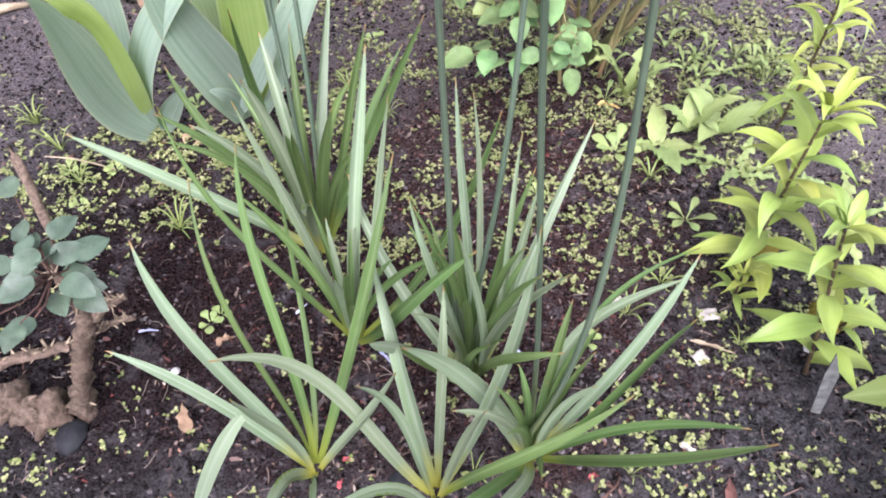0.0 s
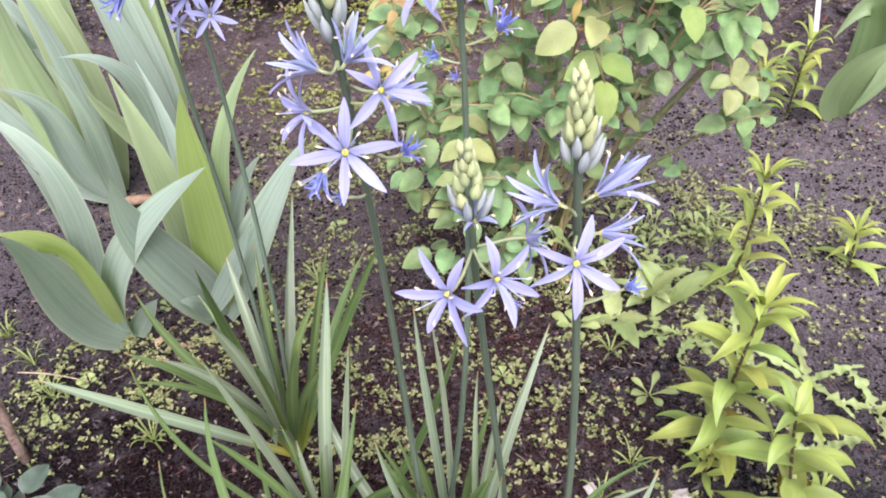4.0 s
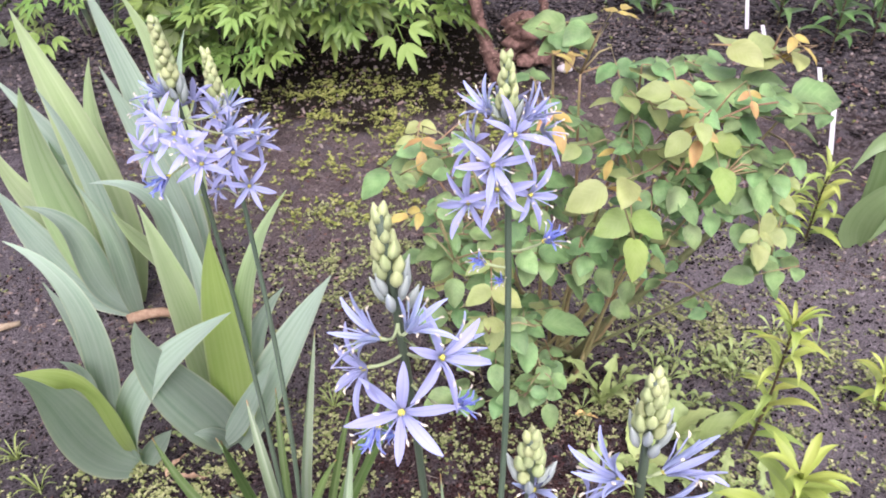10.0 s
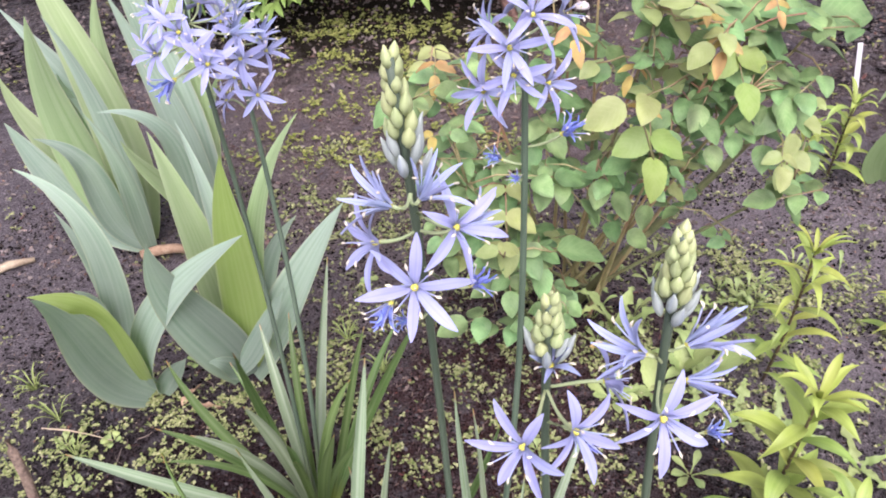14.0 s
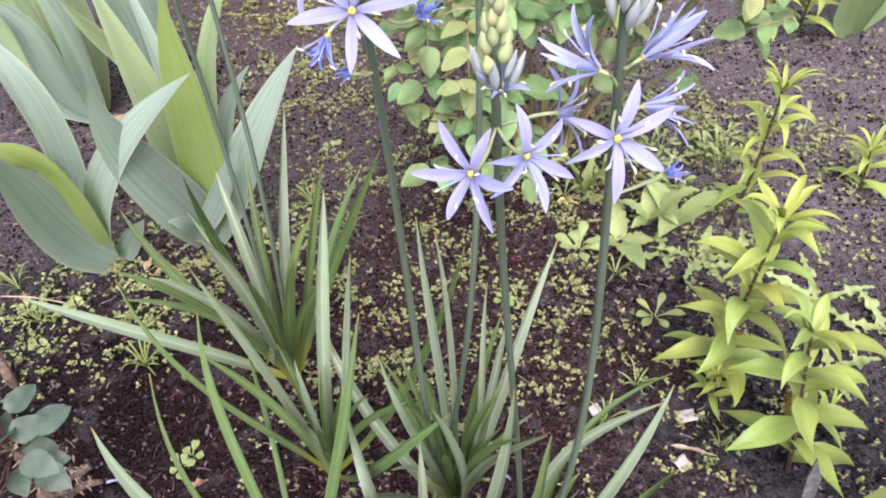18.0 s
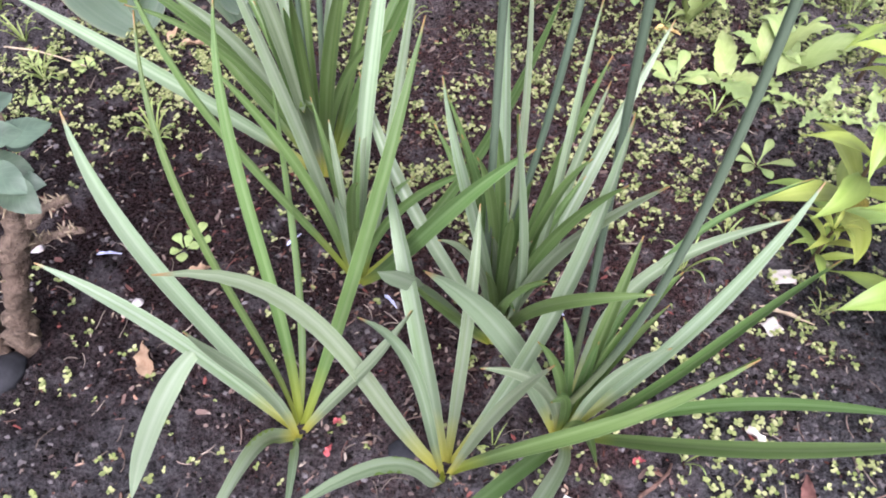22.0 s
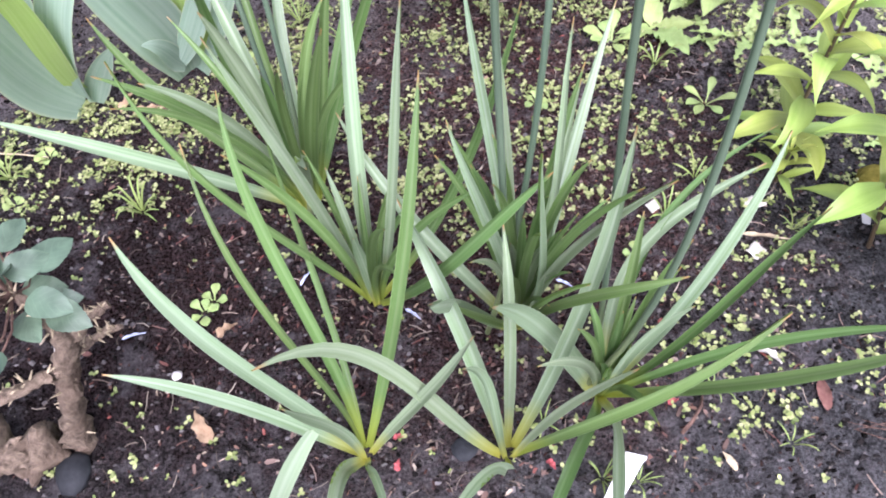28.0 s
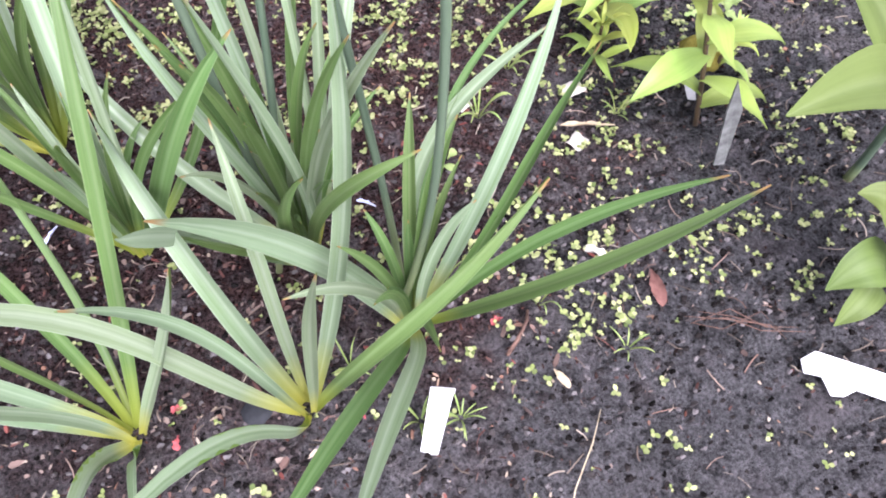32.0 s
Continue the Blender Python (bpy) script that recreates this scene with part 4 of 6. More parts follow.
iris("A", (-0.376, 0.992, 0.000), "iris fan with broad grey-green blades bending outwards")
sword("A", (-0.376, 0.990, 0.005), (-0.433, 0.947, 0.103), (-0.399, 0.955, 0.232), (-0.413, 0.900, 0.334), 0.088, "", (0.5, -0.5, 0.7))
sword("A", (-0.368, 0.985, 0.047), (-0.378, 0.962, 0.135), (-0.315, 0.958, 0.272), (-0.405, 0.888, 0.352), 0.078, "iris_heart", (-0.2, -0.6, 0.8))
sword("A", (-0.366, 0.985, 0.023), (-0.365, 0.956, 0.187), (-0.242, 0.946, 0.316), (-0.117, 0.930, 0.405), 0.063, "", (-0.5, -0.75, 0.4))
sword("A", (-0.356, 0.985, 0.010), (-0.339, 0.981, 0.050), (-0.310, 0.978, 0.084), (-0.284, 0.970, 0.117), 0.037, "", (0.2, -0.8, 0.5))
sword("A", (-0.455, 1.100, 0.005), (-0.435, 1.081, 0.113), (-0.371, 1.109, 0.325), (-0.518, 1.140, 0.384), 0.052, "", (0.3, -0.7, 0.6))
sword("A", (-0.460, 1.100, 0.005), (-0.449, 1.115, 0.098), (-0.432, 1.099, 0.218), (-0.489, 1.140, 0.297), 0.034, "", (0.3, -0.7, 0.6))
sword("A", (-0.455, 1.080, 0.030), (-0.481, 1.070, 0.084), (-0.428, 1.075, 0.155), (-0.461, 1.050, 0.204), 0.040, "", (0.3, -0.7, 0.6))
iris("B", (-0.219, 1.023, 0.000), "iris fan with broad upright blades, lit yellowish at the heart")
sword("B", (-0.217, 1.010, 0.015), (-0.209, 0.981, 0.144), (-0.280, 0.944, 0.264), (-0.246, 0.930, 0.396), 0.089, "", (0.45, -0.7, 0.5))
sword("B", (-0.205, 1.020, 0.033), (-0.168, 1.024, 0.173), (-0.183, 1.028, 0.317), (-0.156, 1.035, 0.458), 0.078, "iris_heart", (0.1, -0.8, 0.5))
sword("B", (-0.206, 1.020, 0.009), (-0.148, 1.023, 0.128), (-0.084, 1.035, 0.245), (-0.005, 1.060, 0.349), 0.074, "", (-0.35, -0.75, 0.5))
sword("B", (-0.197, 1.030, 0.058), (-0.161, 1.056, 0.193), (-0.157, 1.034, 0.377), (-0.055, 1.100, 0.479), 0.044, "iris_lit", (-0.3, -0.8, 0.5))
sword("B", (-0.200, 1.040, 0.030), (-0.165, 1.046, 0.118), (-0.165, 1.067, 0.233), (-0.090, 1.100, 0.296), 0.052, "", (-0.3, -0.8, 0.5))
sword("B", (-0.215, 1.000, 0.037), (-0.228, 0.989, 0.063), (-0.216, 0.973, 0.104), (-0.247, 0.960, 0.119), 0.036, "", (0.2, -0.6, 0.8))
sword("B", (-0.234, 1.050, -0.005), (-0.252, 1.108, 0.132), (-0.258, 1.116, 0.287), (-0.306, 1.170, 0.420), 0.066, "iris_lit", (0.3, -0.8, 0.5))
sword("B", (-0.231, 1.060, -0.002), (-0.222, 1.082, 0.145), (-0.202, 1.103, 0.307), (-0.254, 1.160, 0.442), 0.034, "", (0.3, -0.8, 0.5))
sword("B", (-0.216, 0.995, 0.052), (-0.170, 0.988, 0.115), (-0.136, 0.986, 0.186), (-0.100, 0.980, 0.255), 0.040, "", (-0.4, -0.8, 0.4))
iris("C", (-0.482, 1.368, 0.000), "tall iris fan with grey-green sword leaves")
sword("C", (-0.487, 1.370, -0.005), (-0.486, 1.357, 0.112), (-0.442, 1.336, 0.241), (-0.488, 1.340, 0.357), 0.042, "", (0.4, -0.7, 0.6))
sword("C", (-0.494, 1.370, 0.023), (-0.608, 1.380, 0.072), (-0.648, 1.404, 0.199), (-0.691, 1.420, 0.302), 0.076, "", (0.4, -0.6, 0.7))
sword("C", (-0.509, 1.390, 0.005), (-0.588, 1.422, 0.149), (-0.621, 1.452, 0.318), (-0.598, 1.480, 0.481), 0.089, "iris_lit", (0.4, -0.7, 0.6))
sword("C", (-0.515, 1.410, -0.005), (-0.460, 1.432, 0.211), (-0.541, 1.496, 0.409), (-0.602, 1.560, 0.599), 0.094, "iris_lit", (0.4, -0.7, 0.6))
sword("C", (-0.492, 1.380, -0.003), (-0.487, 1.391, 0.164), (-0.477, 1.408, 0.343), (-0.545, 1.440, 0.498), 0.045, "", (0.4, -0.7, 0.6))
sword("C", (-0.522, 1.440, -0.041), (-0.453, 1.463, 0.141), (-0.544, 1.493, 0.331), (-0.481, 1.540, 0.507), 0.061, "iris_lit", (0.3, -0.7, 0.6))
sword("C", (-0.520, 1.430, -0.023), (-0.432, 1.406, 0.216), (-0.597, 1.544, 0.323), (-0.714, 1.600, 0.453), 0.065, "", (0.4, -0.6, 0.7))
sword("C", (-0.515, 1.400, 0.005), (-0.529, 1.417, 0.171), (-0.715, 1.492, 0.189), (-0.726, 1.520, 0.352), 0.072, "iris_lit", (0.4, -0.6, 0.7))
sword("C", (-0.494, 1.370, 0.023), (-0.582, 1.365, 0.100), (-0.489, 1.381, 0.252), (-0.612, 1.360, 0.300), 0.065, "", (0.3, -0.4, 0.9))
sword("C", (-0.515, 1.420, -0.014), (-0.495, 1.434, 0.124), (-0.595, 1.501, 0.220), (-0.598, 1.500, 0.357), 0.055, "", (0.4, -0.7, 0.6))
iris("D", (-0.302, 1.349, 0.000), "iris fan with long pale green sword leaves")
sword("D", (-0.369, 1.370, -0.010), (-0.288, 1.374, 0.227), (-0.363, 1.435, 0.452), (-0.424, 1.490, 0.669), 0.078, "", (0.4, -0.7, 0.6))
sword("D", (-0.379, 1.400, -0.038), (-0.331, 1.394, 0.181), (-0.271, 1.474, 0.434), (-0.390, 1.540, 0.631), 0.070, "iris_lit", (0.3, -0.7, 0.6))
sword("D", (-0.370, 1.360, -0.000), (-0.304, 1.360, 0.185), (-0.356, 1.388, 0.368), (-0.410, 1.420, 0.540), 0.064, "", (0.4, -0.7, 0.6))
sword("D", (-0.380, 1.420, -0.058), (-0.320, 1.416, 0.149), (-0.368, 1.489, 0.362), (-0.287, 1.530, 0.556), 0.042, "", (0.1, -0.8, 0.5))
sword("D", (-0.358, 1.340, 0.018), (-0.384, 1.326, 0.069), (-0.247, 1.314, 0.393), (-0.425, 1.270, 0.399), 0.061, "", (0.2, -0.4, 0.9))
sword("D", (-0.366, 1.350, 0.009), (-0.323, 1.368, 0.129), (-0.410, 1.316, 0.204), (-0.438, 1.330, 0.305), 0.049, "iris_lit", (0.4, -0.6, 0.7))
sword("D", (-0.371, 1.400, -0.039), (-0.345, 1.385, 0.097), (-0.346, 1.441, 0.232), (-0.286, 1.500, 0.339), 0.056, "iris_lit", (0.1, -0.8, 0.5))
iris("Z", (-1.5, 2.9, 0.0), "distant iris fan with pale green blades")
for k, (x, y, z) in enumerate(((-1.7, 2.9, 0.4), (-1.6, 2.85, 0.5), (-1.45, 2.85, 0.45), (-1.35, 2.85, 0.33), (-1.55, 3.0, 0.52))):
    sword("Z", (-1.52 + 0.02 * k, 2.9, 0.0), (-1.52, 2.9, z * 0.4), ((x - 1.52) / 2, y, z * 0.8), (x, y, z), 0.055, "iris_lit" if k % 2 == 0 else "")


# ---- lilies: dark stems with whorls of lance leaves ----
def lily(at, p, label, count, seed, size=0.085, fresh=0.5, crown=7, start=0.12, group="lilies in the bed", mats=("lily", "lily_low"), broad=0.27):
    r = random.Random(seed)
    root = thing("lily", at, label, "lily plant", group)
    base = Vector(at)
    q = local(p, base)
    q[0] = Vector((0, 0, -0.01))
    part("stem", curve_tube("lily_stem", q, 0.003, 0.0017, M["lily_stem"], 14, 8), root)
    count += 4
    for i in range(count + crown):
        top = i >= count
        s = 0.97 if top else start + (0.93 - start) * i / max(1, count - 1)
        a = i * 2.4 + r.uniform(-0.35, 0.35)
        grow = (1.0 - 0.3 * s) * r.uniform(0.85, 1.15) * size * (0.72 if top else 1.0)
        rise = r.uniform(0.6, 1.5) if top else r.uniform(0.1, 0.55) + 0.35 * s
        droop, bow = (r.uniform(-0.1, 0.15) if top else r.uniform(0.05, 0.45)), r.uniform(-0.12, 0.12)
        way = Vector((math.cos(a), math.sin(a), 0))
        c = bezier(q, s)
        aside = Vector((-way.y, way.x, 0)) * grow * bow
        p4 = [c, c + way * grow * 0.34 + Vector((0, 0, grow * rise * 0.6)), c + way * grow * 0.7 + aside + Vector((0, 0, grow * rise * 0.8)), c + way * grow - aside + Vector((0, 0, grow * (rise * 0.7 - droop)))]
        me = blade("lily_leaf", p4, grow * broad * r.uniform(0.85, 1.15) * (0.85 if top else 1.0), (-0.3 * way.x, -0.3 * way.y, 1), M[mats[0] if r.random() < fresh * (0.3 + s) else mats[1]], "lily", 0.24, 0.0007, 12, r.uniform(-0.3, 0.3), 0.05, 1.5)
        part("leaf", me, root)


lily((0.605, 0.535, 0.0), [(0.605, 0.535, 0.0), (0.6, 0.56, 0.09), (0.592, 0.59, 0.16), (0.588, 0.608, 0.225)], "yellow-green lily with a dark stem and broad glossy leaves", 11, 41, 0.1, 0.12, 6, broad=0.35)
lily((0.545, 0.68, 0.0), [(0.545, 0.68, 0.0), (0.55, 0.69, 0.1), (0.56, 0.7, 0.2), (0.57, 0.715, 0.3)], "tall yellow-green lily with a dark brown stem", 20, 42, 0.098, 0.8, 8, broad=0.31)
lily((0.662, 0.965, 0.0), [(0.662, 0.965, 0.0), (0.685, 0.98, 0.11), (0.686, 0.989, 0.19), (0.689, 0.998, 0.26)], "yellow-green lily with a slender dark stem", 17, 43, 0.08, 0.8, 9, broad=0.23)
lily((0.537, 0.652, 0.0), [(0.537, 0.652, 0.0), (0.533, 0.65, 0.02), (0.53, 0.648, 0.045), (0.528, 0.645, 0.07)], "short young yellow-green lily shoot", 6, 44, 0.05, 0.8, 6)
lily((0.92, 1.03, 0.0), [(0.92, 1.03, 0.0), (0.92, 1.035, 0.02), (0.915, 1.04, 0.05), (0.91, 1.04, 0.08)], "short young yellow-green lily shoot", 6, 45, 0.07, 0.8, 7)
lily((0.66, 0.6, 0.0), [(0.66, 0.6, 0.0), (0.665, 0.6, 0.015), (0.67, 0.6, 0.03), (0.672, 0.6, 0.045)], "tiny young lily shoot beside the label", 4, 46, 0.045, 0.6, 4)


# ---- rose bush ----
def leaflet(name, mat, fold=0.12, wave=0.05):
    return blade(name, [(0, 0, 0), (0.33, 0, 0.06), (0.68, 0, 0.05), (1, 0, -0.1)], 0.46 if mat == "rose_red" else 0.72, (0, 0, 1), M[mat], "ovate", fold, 0.012, 18, 0, wave, 2.0, None, 0.05)


LEAFLETS = {k: [leaflet("leaflet", k, f, w) for f, w in ((0.1, 0.05), (0.22, 0.08), (0.02, 0.1))] for k in ("rose", "rose_young", "rose_red", "rose_bright", "blue_leaf", "weed")}


ROSE_AT = Vector((0.37, 1.16, 0.0))
rose = thing("rose_bush", ROSE_AT, "rose bush with pointed green leaflets and reddish young shoots", "rose bush")
ROSE_CANES = []
rose_rng = random.Random(11)


def rose_cane(tip):
    """A cane from the foot of the bush, arching to its tip."""
    r = rose_rng
    t = Vector(tip) - ROSE_AT
    flat = Vector((t.x, t.y, 0))
    foot = Vector((r.uniform(-0.06, 0.05), r.uniform(-0.05, 0.05), -0.01))
    p = [foot, flat * 0.3 + Vector((r.uniform(-0.04, 0.04), 0, t.z * 0.35)), flat * 0.7 + Vector((0, r.uniform(-0.03, 0.03), t.z * 0.75)), t]
    part("cane", curve_tube("cane", p, 0.004, 0.0015, M["cane_young" if t.z > 0.4 else "cane"], 16, 7, 0.1), rose)
    ROSE_CANES.append(p)


def rose_leaf(at, turn, size, mat, count=0):
    """A rose leaf on the nearest cane: a stalk with leaflets in pairs and one at its end, pointing by turn degrees."""
    r = rose_rng
    at = Vector(at) - ROSE_AT
    a = math.radians(turn)
    hang = -0.55 if 200 < turn < 340 else -0.12
    way = Vector((math.cos(a), 0.8 * math.sin(a), hang + r.uniform(-0.15, 0.1))).normalized()
    count = count or r.choice((3, 3, 5))
    size *= 0.92
    length = size * (1.5 if count == 5 else 1.0)
    end = at - way * size * 0.45
    back = end - way * length
    foot = min((bezier(p, q / 20) for p in ROSE_CANES for q in range(7, 21)), key=lambda v: (v - back).length)
    line = [foot, foot.lerp(back, 0.6) + Vector((0, 0, 0.01)), back + Vector((0, 0, 0.004)), back.lerp(end, 0.5) + Vector((0, 0, 0.05 * length)), end]
    holder = part("leaf", tube("leaf_stalk", line, [0.0015, 0.0013, 0.0012, 0.001, 0.0008], M["cane_young"], 5), rose)
    side = way.cross(Vector((0, 0, 1))).normalized()
    spots = [(1.0, 0, 1.0)] + [(0.5, k, 0.85) for k in (-1, 1)] + ([(0.02, k, 0.7) for k in (-1, 1)] if count == 5 else [])
    lean = Vector((r.uniform(-0.3, 0.3), r.uniform(-0.75, 0.05), 1))
    for f, k, g in spots:
        c = back.lerp(end, f) + Vector((0, 0, 0.03 * length))
        d = (way * (0.9 if k == 0 else 0.45) + side * k * 0.9).normalized()
        d.z += r.uniform(-0.3, 0.05)
        d.normalize()
        up = (lean + Vector((r.uniform(-0.35, 0.35), r.uniform(-0.35, 0.35), 0))).normalized()
        y = up.cross(d).normalized()
        part("leaflet", LEAFLETS[mat][r.randrange(3)], holder, "", Matrix.Translation(c) @ Matrix((d, y, d.cross(y))).transposed().to_4x4() @ Matrix.Scale(size * g * r.uniform(0.9, 1.1), 4))


part("old_cane", tube("old_cane", local([(0.369, 1.158, -0.01), (0.454, 1.147, 0.141), (0.544, 1.133, 0.273), (0.628, 1.12, 0.41)], ROSE_AT), [0.0085, 0.0072, 0.0065, 0.005], M["cane"], 9, 0.15), rose, "thick bare olive-grey cane")
for tip in ((0.353, 1.100, 0.637), (0.414, 1.040, 0.629), (0.615, 1.140, 0.622), (0.496, 1.020, 0.597), (0.123, 1.300, 0.421), (0.203, 1.150, 0.496), (0.180, 1.050, 0.377), (0.299, 1.080, 0.587), (0.651, 1.050, 0.350), (0.232, 0.980, 0.306), (0.303, 0.960, 0.227), (0.648, 1.100, 0.579), (0.357, 1.020, 0.431), (0.416, 0.960, 0.456), (0.527, 1.000, 0.535), (0.174, 0.980, 0.262), (0.323, 1.160, 0.678), (0.502, 1.060, 0.461)):
    rose_cane(tip)
rose_leaf((0.102, 1.300, 0.428), 120, 0.057, "rose")
rose_leaf((0.056, 1.260, 0.372), 205, 0.077, "rose")
rose_leaf((0.120, 1.240, 0.409), 260, 0.051, "rose_young")
rose_leaf((0.162, 1.200, 0.463), 100, 0.051, "rose")
rose_leaf((0.200, 1.160, 0.513), 60, 0.046, "rose")
rose_leaf((0.141, 1.150, 0.383), 190, 0.053, "rose")
rose_leaf((0.183, 1.120, 0.392), 300, 0.047, "rose")
rose_leaf((0.151, 1.100, 0.349), 200, 0.053, "rose")
rose_leaf((0.211, 1.080, 0.356), 330, 0.051, "rose")
rose_leaf((0.114, 1.140, 0.307), 170, 0.050, "rose")
rose_leaf((0.178, 1.040, 0.320), 270, 0.051, "rose")
rose_leaf((0.147, 1.030, 0.279), 200, 0.050, "rose")
rose_leaf((0.223, 1.080, 0.398), 0, 0.046, "rose")
rose_leaf((0.205, 1.120, 0.447), 60, 0.046, "rose")
rose_leaf((0.306, 1.100, 0.580), 110, 0.056, "rose")
rose_leaf((0.320, 1.080, 0.486), 340, 0.044, "rose")
rose_leaf((0.307, 1.050, 0.436), 300, 0.048, "rose")
rose_leaf((0.321, 1.020, 0.404), 0, 0.056, "rose")
rose_leaf((0.283, 1.020, 0.375), 260, 0.048, "rose")
rose_leaf((0.349, 1.000, 0.357), 320, 0.050, "rose")
rose_leaf((0.321, 1.080, 0.540), 150, 0.040, "rose_young")
rose_leaf((0.281, 1.100, 0.446), 200, 0.045, "rose")
rose_leaf((0.270, 1.060, 0.411), 240, 0.045, "rose")
rose_leaf((0.316, 1.160, 0.678), 150, 0.061, "rose")
rose_leaf((0.361, 1.140, 0.665), 0, 0.048, "rose")
rose_leaf((0.327, 1.150, 0.659), 200, 0.047, "rose")
rose_leaf((0.341, 1.120, 0.644), 250, 0.035, "rose_red")
rose_leaf((0.381, 1.080, 0.603), 180, 0.037, "rose_young")
rose_leaf((0.402, 1.060, 0.627), 280, 0.046, "rose")
rose_leaf((0.420, 1.040, 0.659), 100, 0.056, "rose_young")
rose_leaf((0.449, 1.060, 0.662), 50, 0.046, "rose")
rose_leaf((0.400, 1.050, 0.574), 90, 0.036, "rose")
rose_leaf((0.419, 1.030, 0.580), 265, 0.045, "rose")
rose_leaf((0.348, 0.980, 0.529), 190, 0.062, "rose_young")
rose_leaf((0.408, 0.940, 0.454), 268, 0.065, "rose_bright")
rose_leaf((0.381, 1.040, 0.535), 120, 0.038, "rose")
rose_leaf((0.387, 1.000, 0.473), 210, 0.040, "rose")
rose_leaf((0.376, 1.000, 0.436), 180, 0.047, "rose")
rose_leaf((0.436, 0.980, 0.476), 260, 0.047, "rose")
rose_leaf((0.354, 1.060, 0.541), 170, 0.038, "rose")
rose_leaf((0.409, 1.000, 0.525), 60, 0.039, "rose_red")
rose_leaf((0.471, 1.020, 0.567), 30, 0.045, "rose_young")
rose_leaf((0.488, 1.020, 0.605), 340, 0.054, "rose_young")
rose_leaf((0.477, 1.060, 0.616), 80, 0.037, "rose_red")
rose_leaf((0.521, 1.050, 0.611), 20, 0.071, "rose")
rose_leaf((0.606, 1.120, 0.599), 10, 0.078, "rose")
rose_leaf((0.606, 1.140, 0.643), 20, 0.068, "rose_young")
rose_leaf((0.603, 1.120, 0.626), 190, 0.052, "rose_young")
rose_leaf((0.662, 1.160, 0.618), 40, 0.035, "rose_red")
rose_leaf((0.684, 1.120, 0.575), 5, 0.086, "rose")
rose_leaf((0.647, 1.080, 0.552), 340, 0.077, "rose")
rose_leaf((0.521, 0.980, 0.532), 275, 0.058, "rose_bright")
rose_leaf((0.495, 1.020, 0.515), 180, 0.047, "rose")
rose_leaf((0.551, 1.040, 0.538), 10, 0.050, "rose")
rose_leaf((0.470, 1.000, 0.500), 240, 0.046, "rose")
rose_leaf((0.487, 0.990, 0.488), 300, 0.045, "rose")
rose_leaf((0.592, 1.020, 0.488), 280, 0.054, "rose")
rose_leaf((0.573, 1.020, 0.476), 210, 0.049, "rose")
rose_leaf((0.526, 1.000, 0.456), 260, 0.040, "rose")
rose_leaf((0.620, 1.030, 0.377), 240, 0.044, "rose_young")
rose_leaf((0.669, 1.040, 0.357), 0, 0.048, "rose")
rose_leaf((0.647, 1.020, 0.322), 300, 0.051, "rose")
rose_leaf((0.586, 1.000, 0.359), 180, 0.045, "rose")
rose_leaf((0.530, 1.060, 0.549), 120, 0.044, "rose")
rose_leaf((0.587, 1.080, 0.572), 160, 0.049, "rose")
rose_leaf((0.462, 1.040, 0.530), 200, 0.043, "rose")
rose_leaf((0.229, 0.950, 0.319), 268, 0.060, "rose_young")
rose_leaf((0.281, 0.980, 0.291), 30, 0.050, "rose")
rose_leaf((0.334, 0.980, 0.299), 0, 0.076, "rose")
rose_leaf((0.207, 0.970, 0.339), 100, 0.048, "rose_young")
rose_leaf((0.278, 0.950, 0.274), 270, 0.051, "rose")
rose_leaf((0.199, 0.970, 0.241), 200, 0.051, "rose")
rose_leaf((0.301, 0.950, 0.224), 60, 0.039, "rose")
rose_leaf((0.331, 0.950, 0.212), 320, 0.040, "rose")
rose_leaf((0.279, 0.930, 0.194), 250, 0.040, "rose")
rose_leaf((0.250, 0.930, 0.203), 190, 0.039, "rose")
rose_leaf((0.196, 0.940, 0.181), 185, 0.052, "rose")
rose_leaf((0.150, 0.950, 0.185), 200, 0.052, "rose")
rose_leaf((0.315, 0.930, 0.159), 280, 0.041, "rose")
rose_leaf((0.258, 1.000, 0.319), 120, 0.041, "rose")
rose_leaf((0.201, 1.000, 0.270), 180, 0.047, "rose")
rose_leaf((0.234, 0.940, 0.242), 270, 0.042, "rose")
rose_leaf((0.491, 1.040, 0.529), 300, 0.043, "rose")
rose_leaf((0.522, 1.020, 0.488), 200, 0.042, "rose")
rose_leaf((0.579, 1.020, 0.419), 260, 0.042, "rose")
rose_leaf((0.621, 1.060, 0.509), 350, 0.052, "rose")
rose_leaf((0.592, 1.100, 0.535), 60, 0.049, "rose")
rose_leaf((0.634, 1.040, 0.458), 320, 0.047, "rose")
rose_leaf((0.539, 1.060, 0.505), 40, 0.041, "rose")
rose_leaf((0.482, 1.080, 0.565), 150, 0.044, "rose")
rose_leaf((0.569, 1.120, 0.597), 100, 0.050, "rose")
rose_leaf((0.514, 1.100, 0.618), 60, 0.044, "rose")
rose_leaf((0.654, 1.100, 0.501), 20, 0.053, "rose")
rose_leaf((0.471, 1.040, 0.495), 260, 0.040, "rose")
rose_leaf((0.550, 1.020, 0.463), 330, 0.041, "rose")
rose_leaf((0.439, 1.030, 0.467), 200, 0.040, "rose")
rose_leaf((0.415, 1.060, 0.529), 240, 0.039, "rose")
rose_leaf((0.613, 1.020, 0.436), 240, 0.042, "rose_young")
rose_leaf((0.504, 1.000, 0.438), 280, 0.039, "rose")
rose_leaf((0.455, 0.980, 0.428), 320, 0.039, "rose")
rose_leaf((0.358, 1.000, 0.388), 250, 0.044, "rose")
rose_leaf((0.385, 0.980, 0.383), 300, 0.044, "rose")
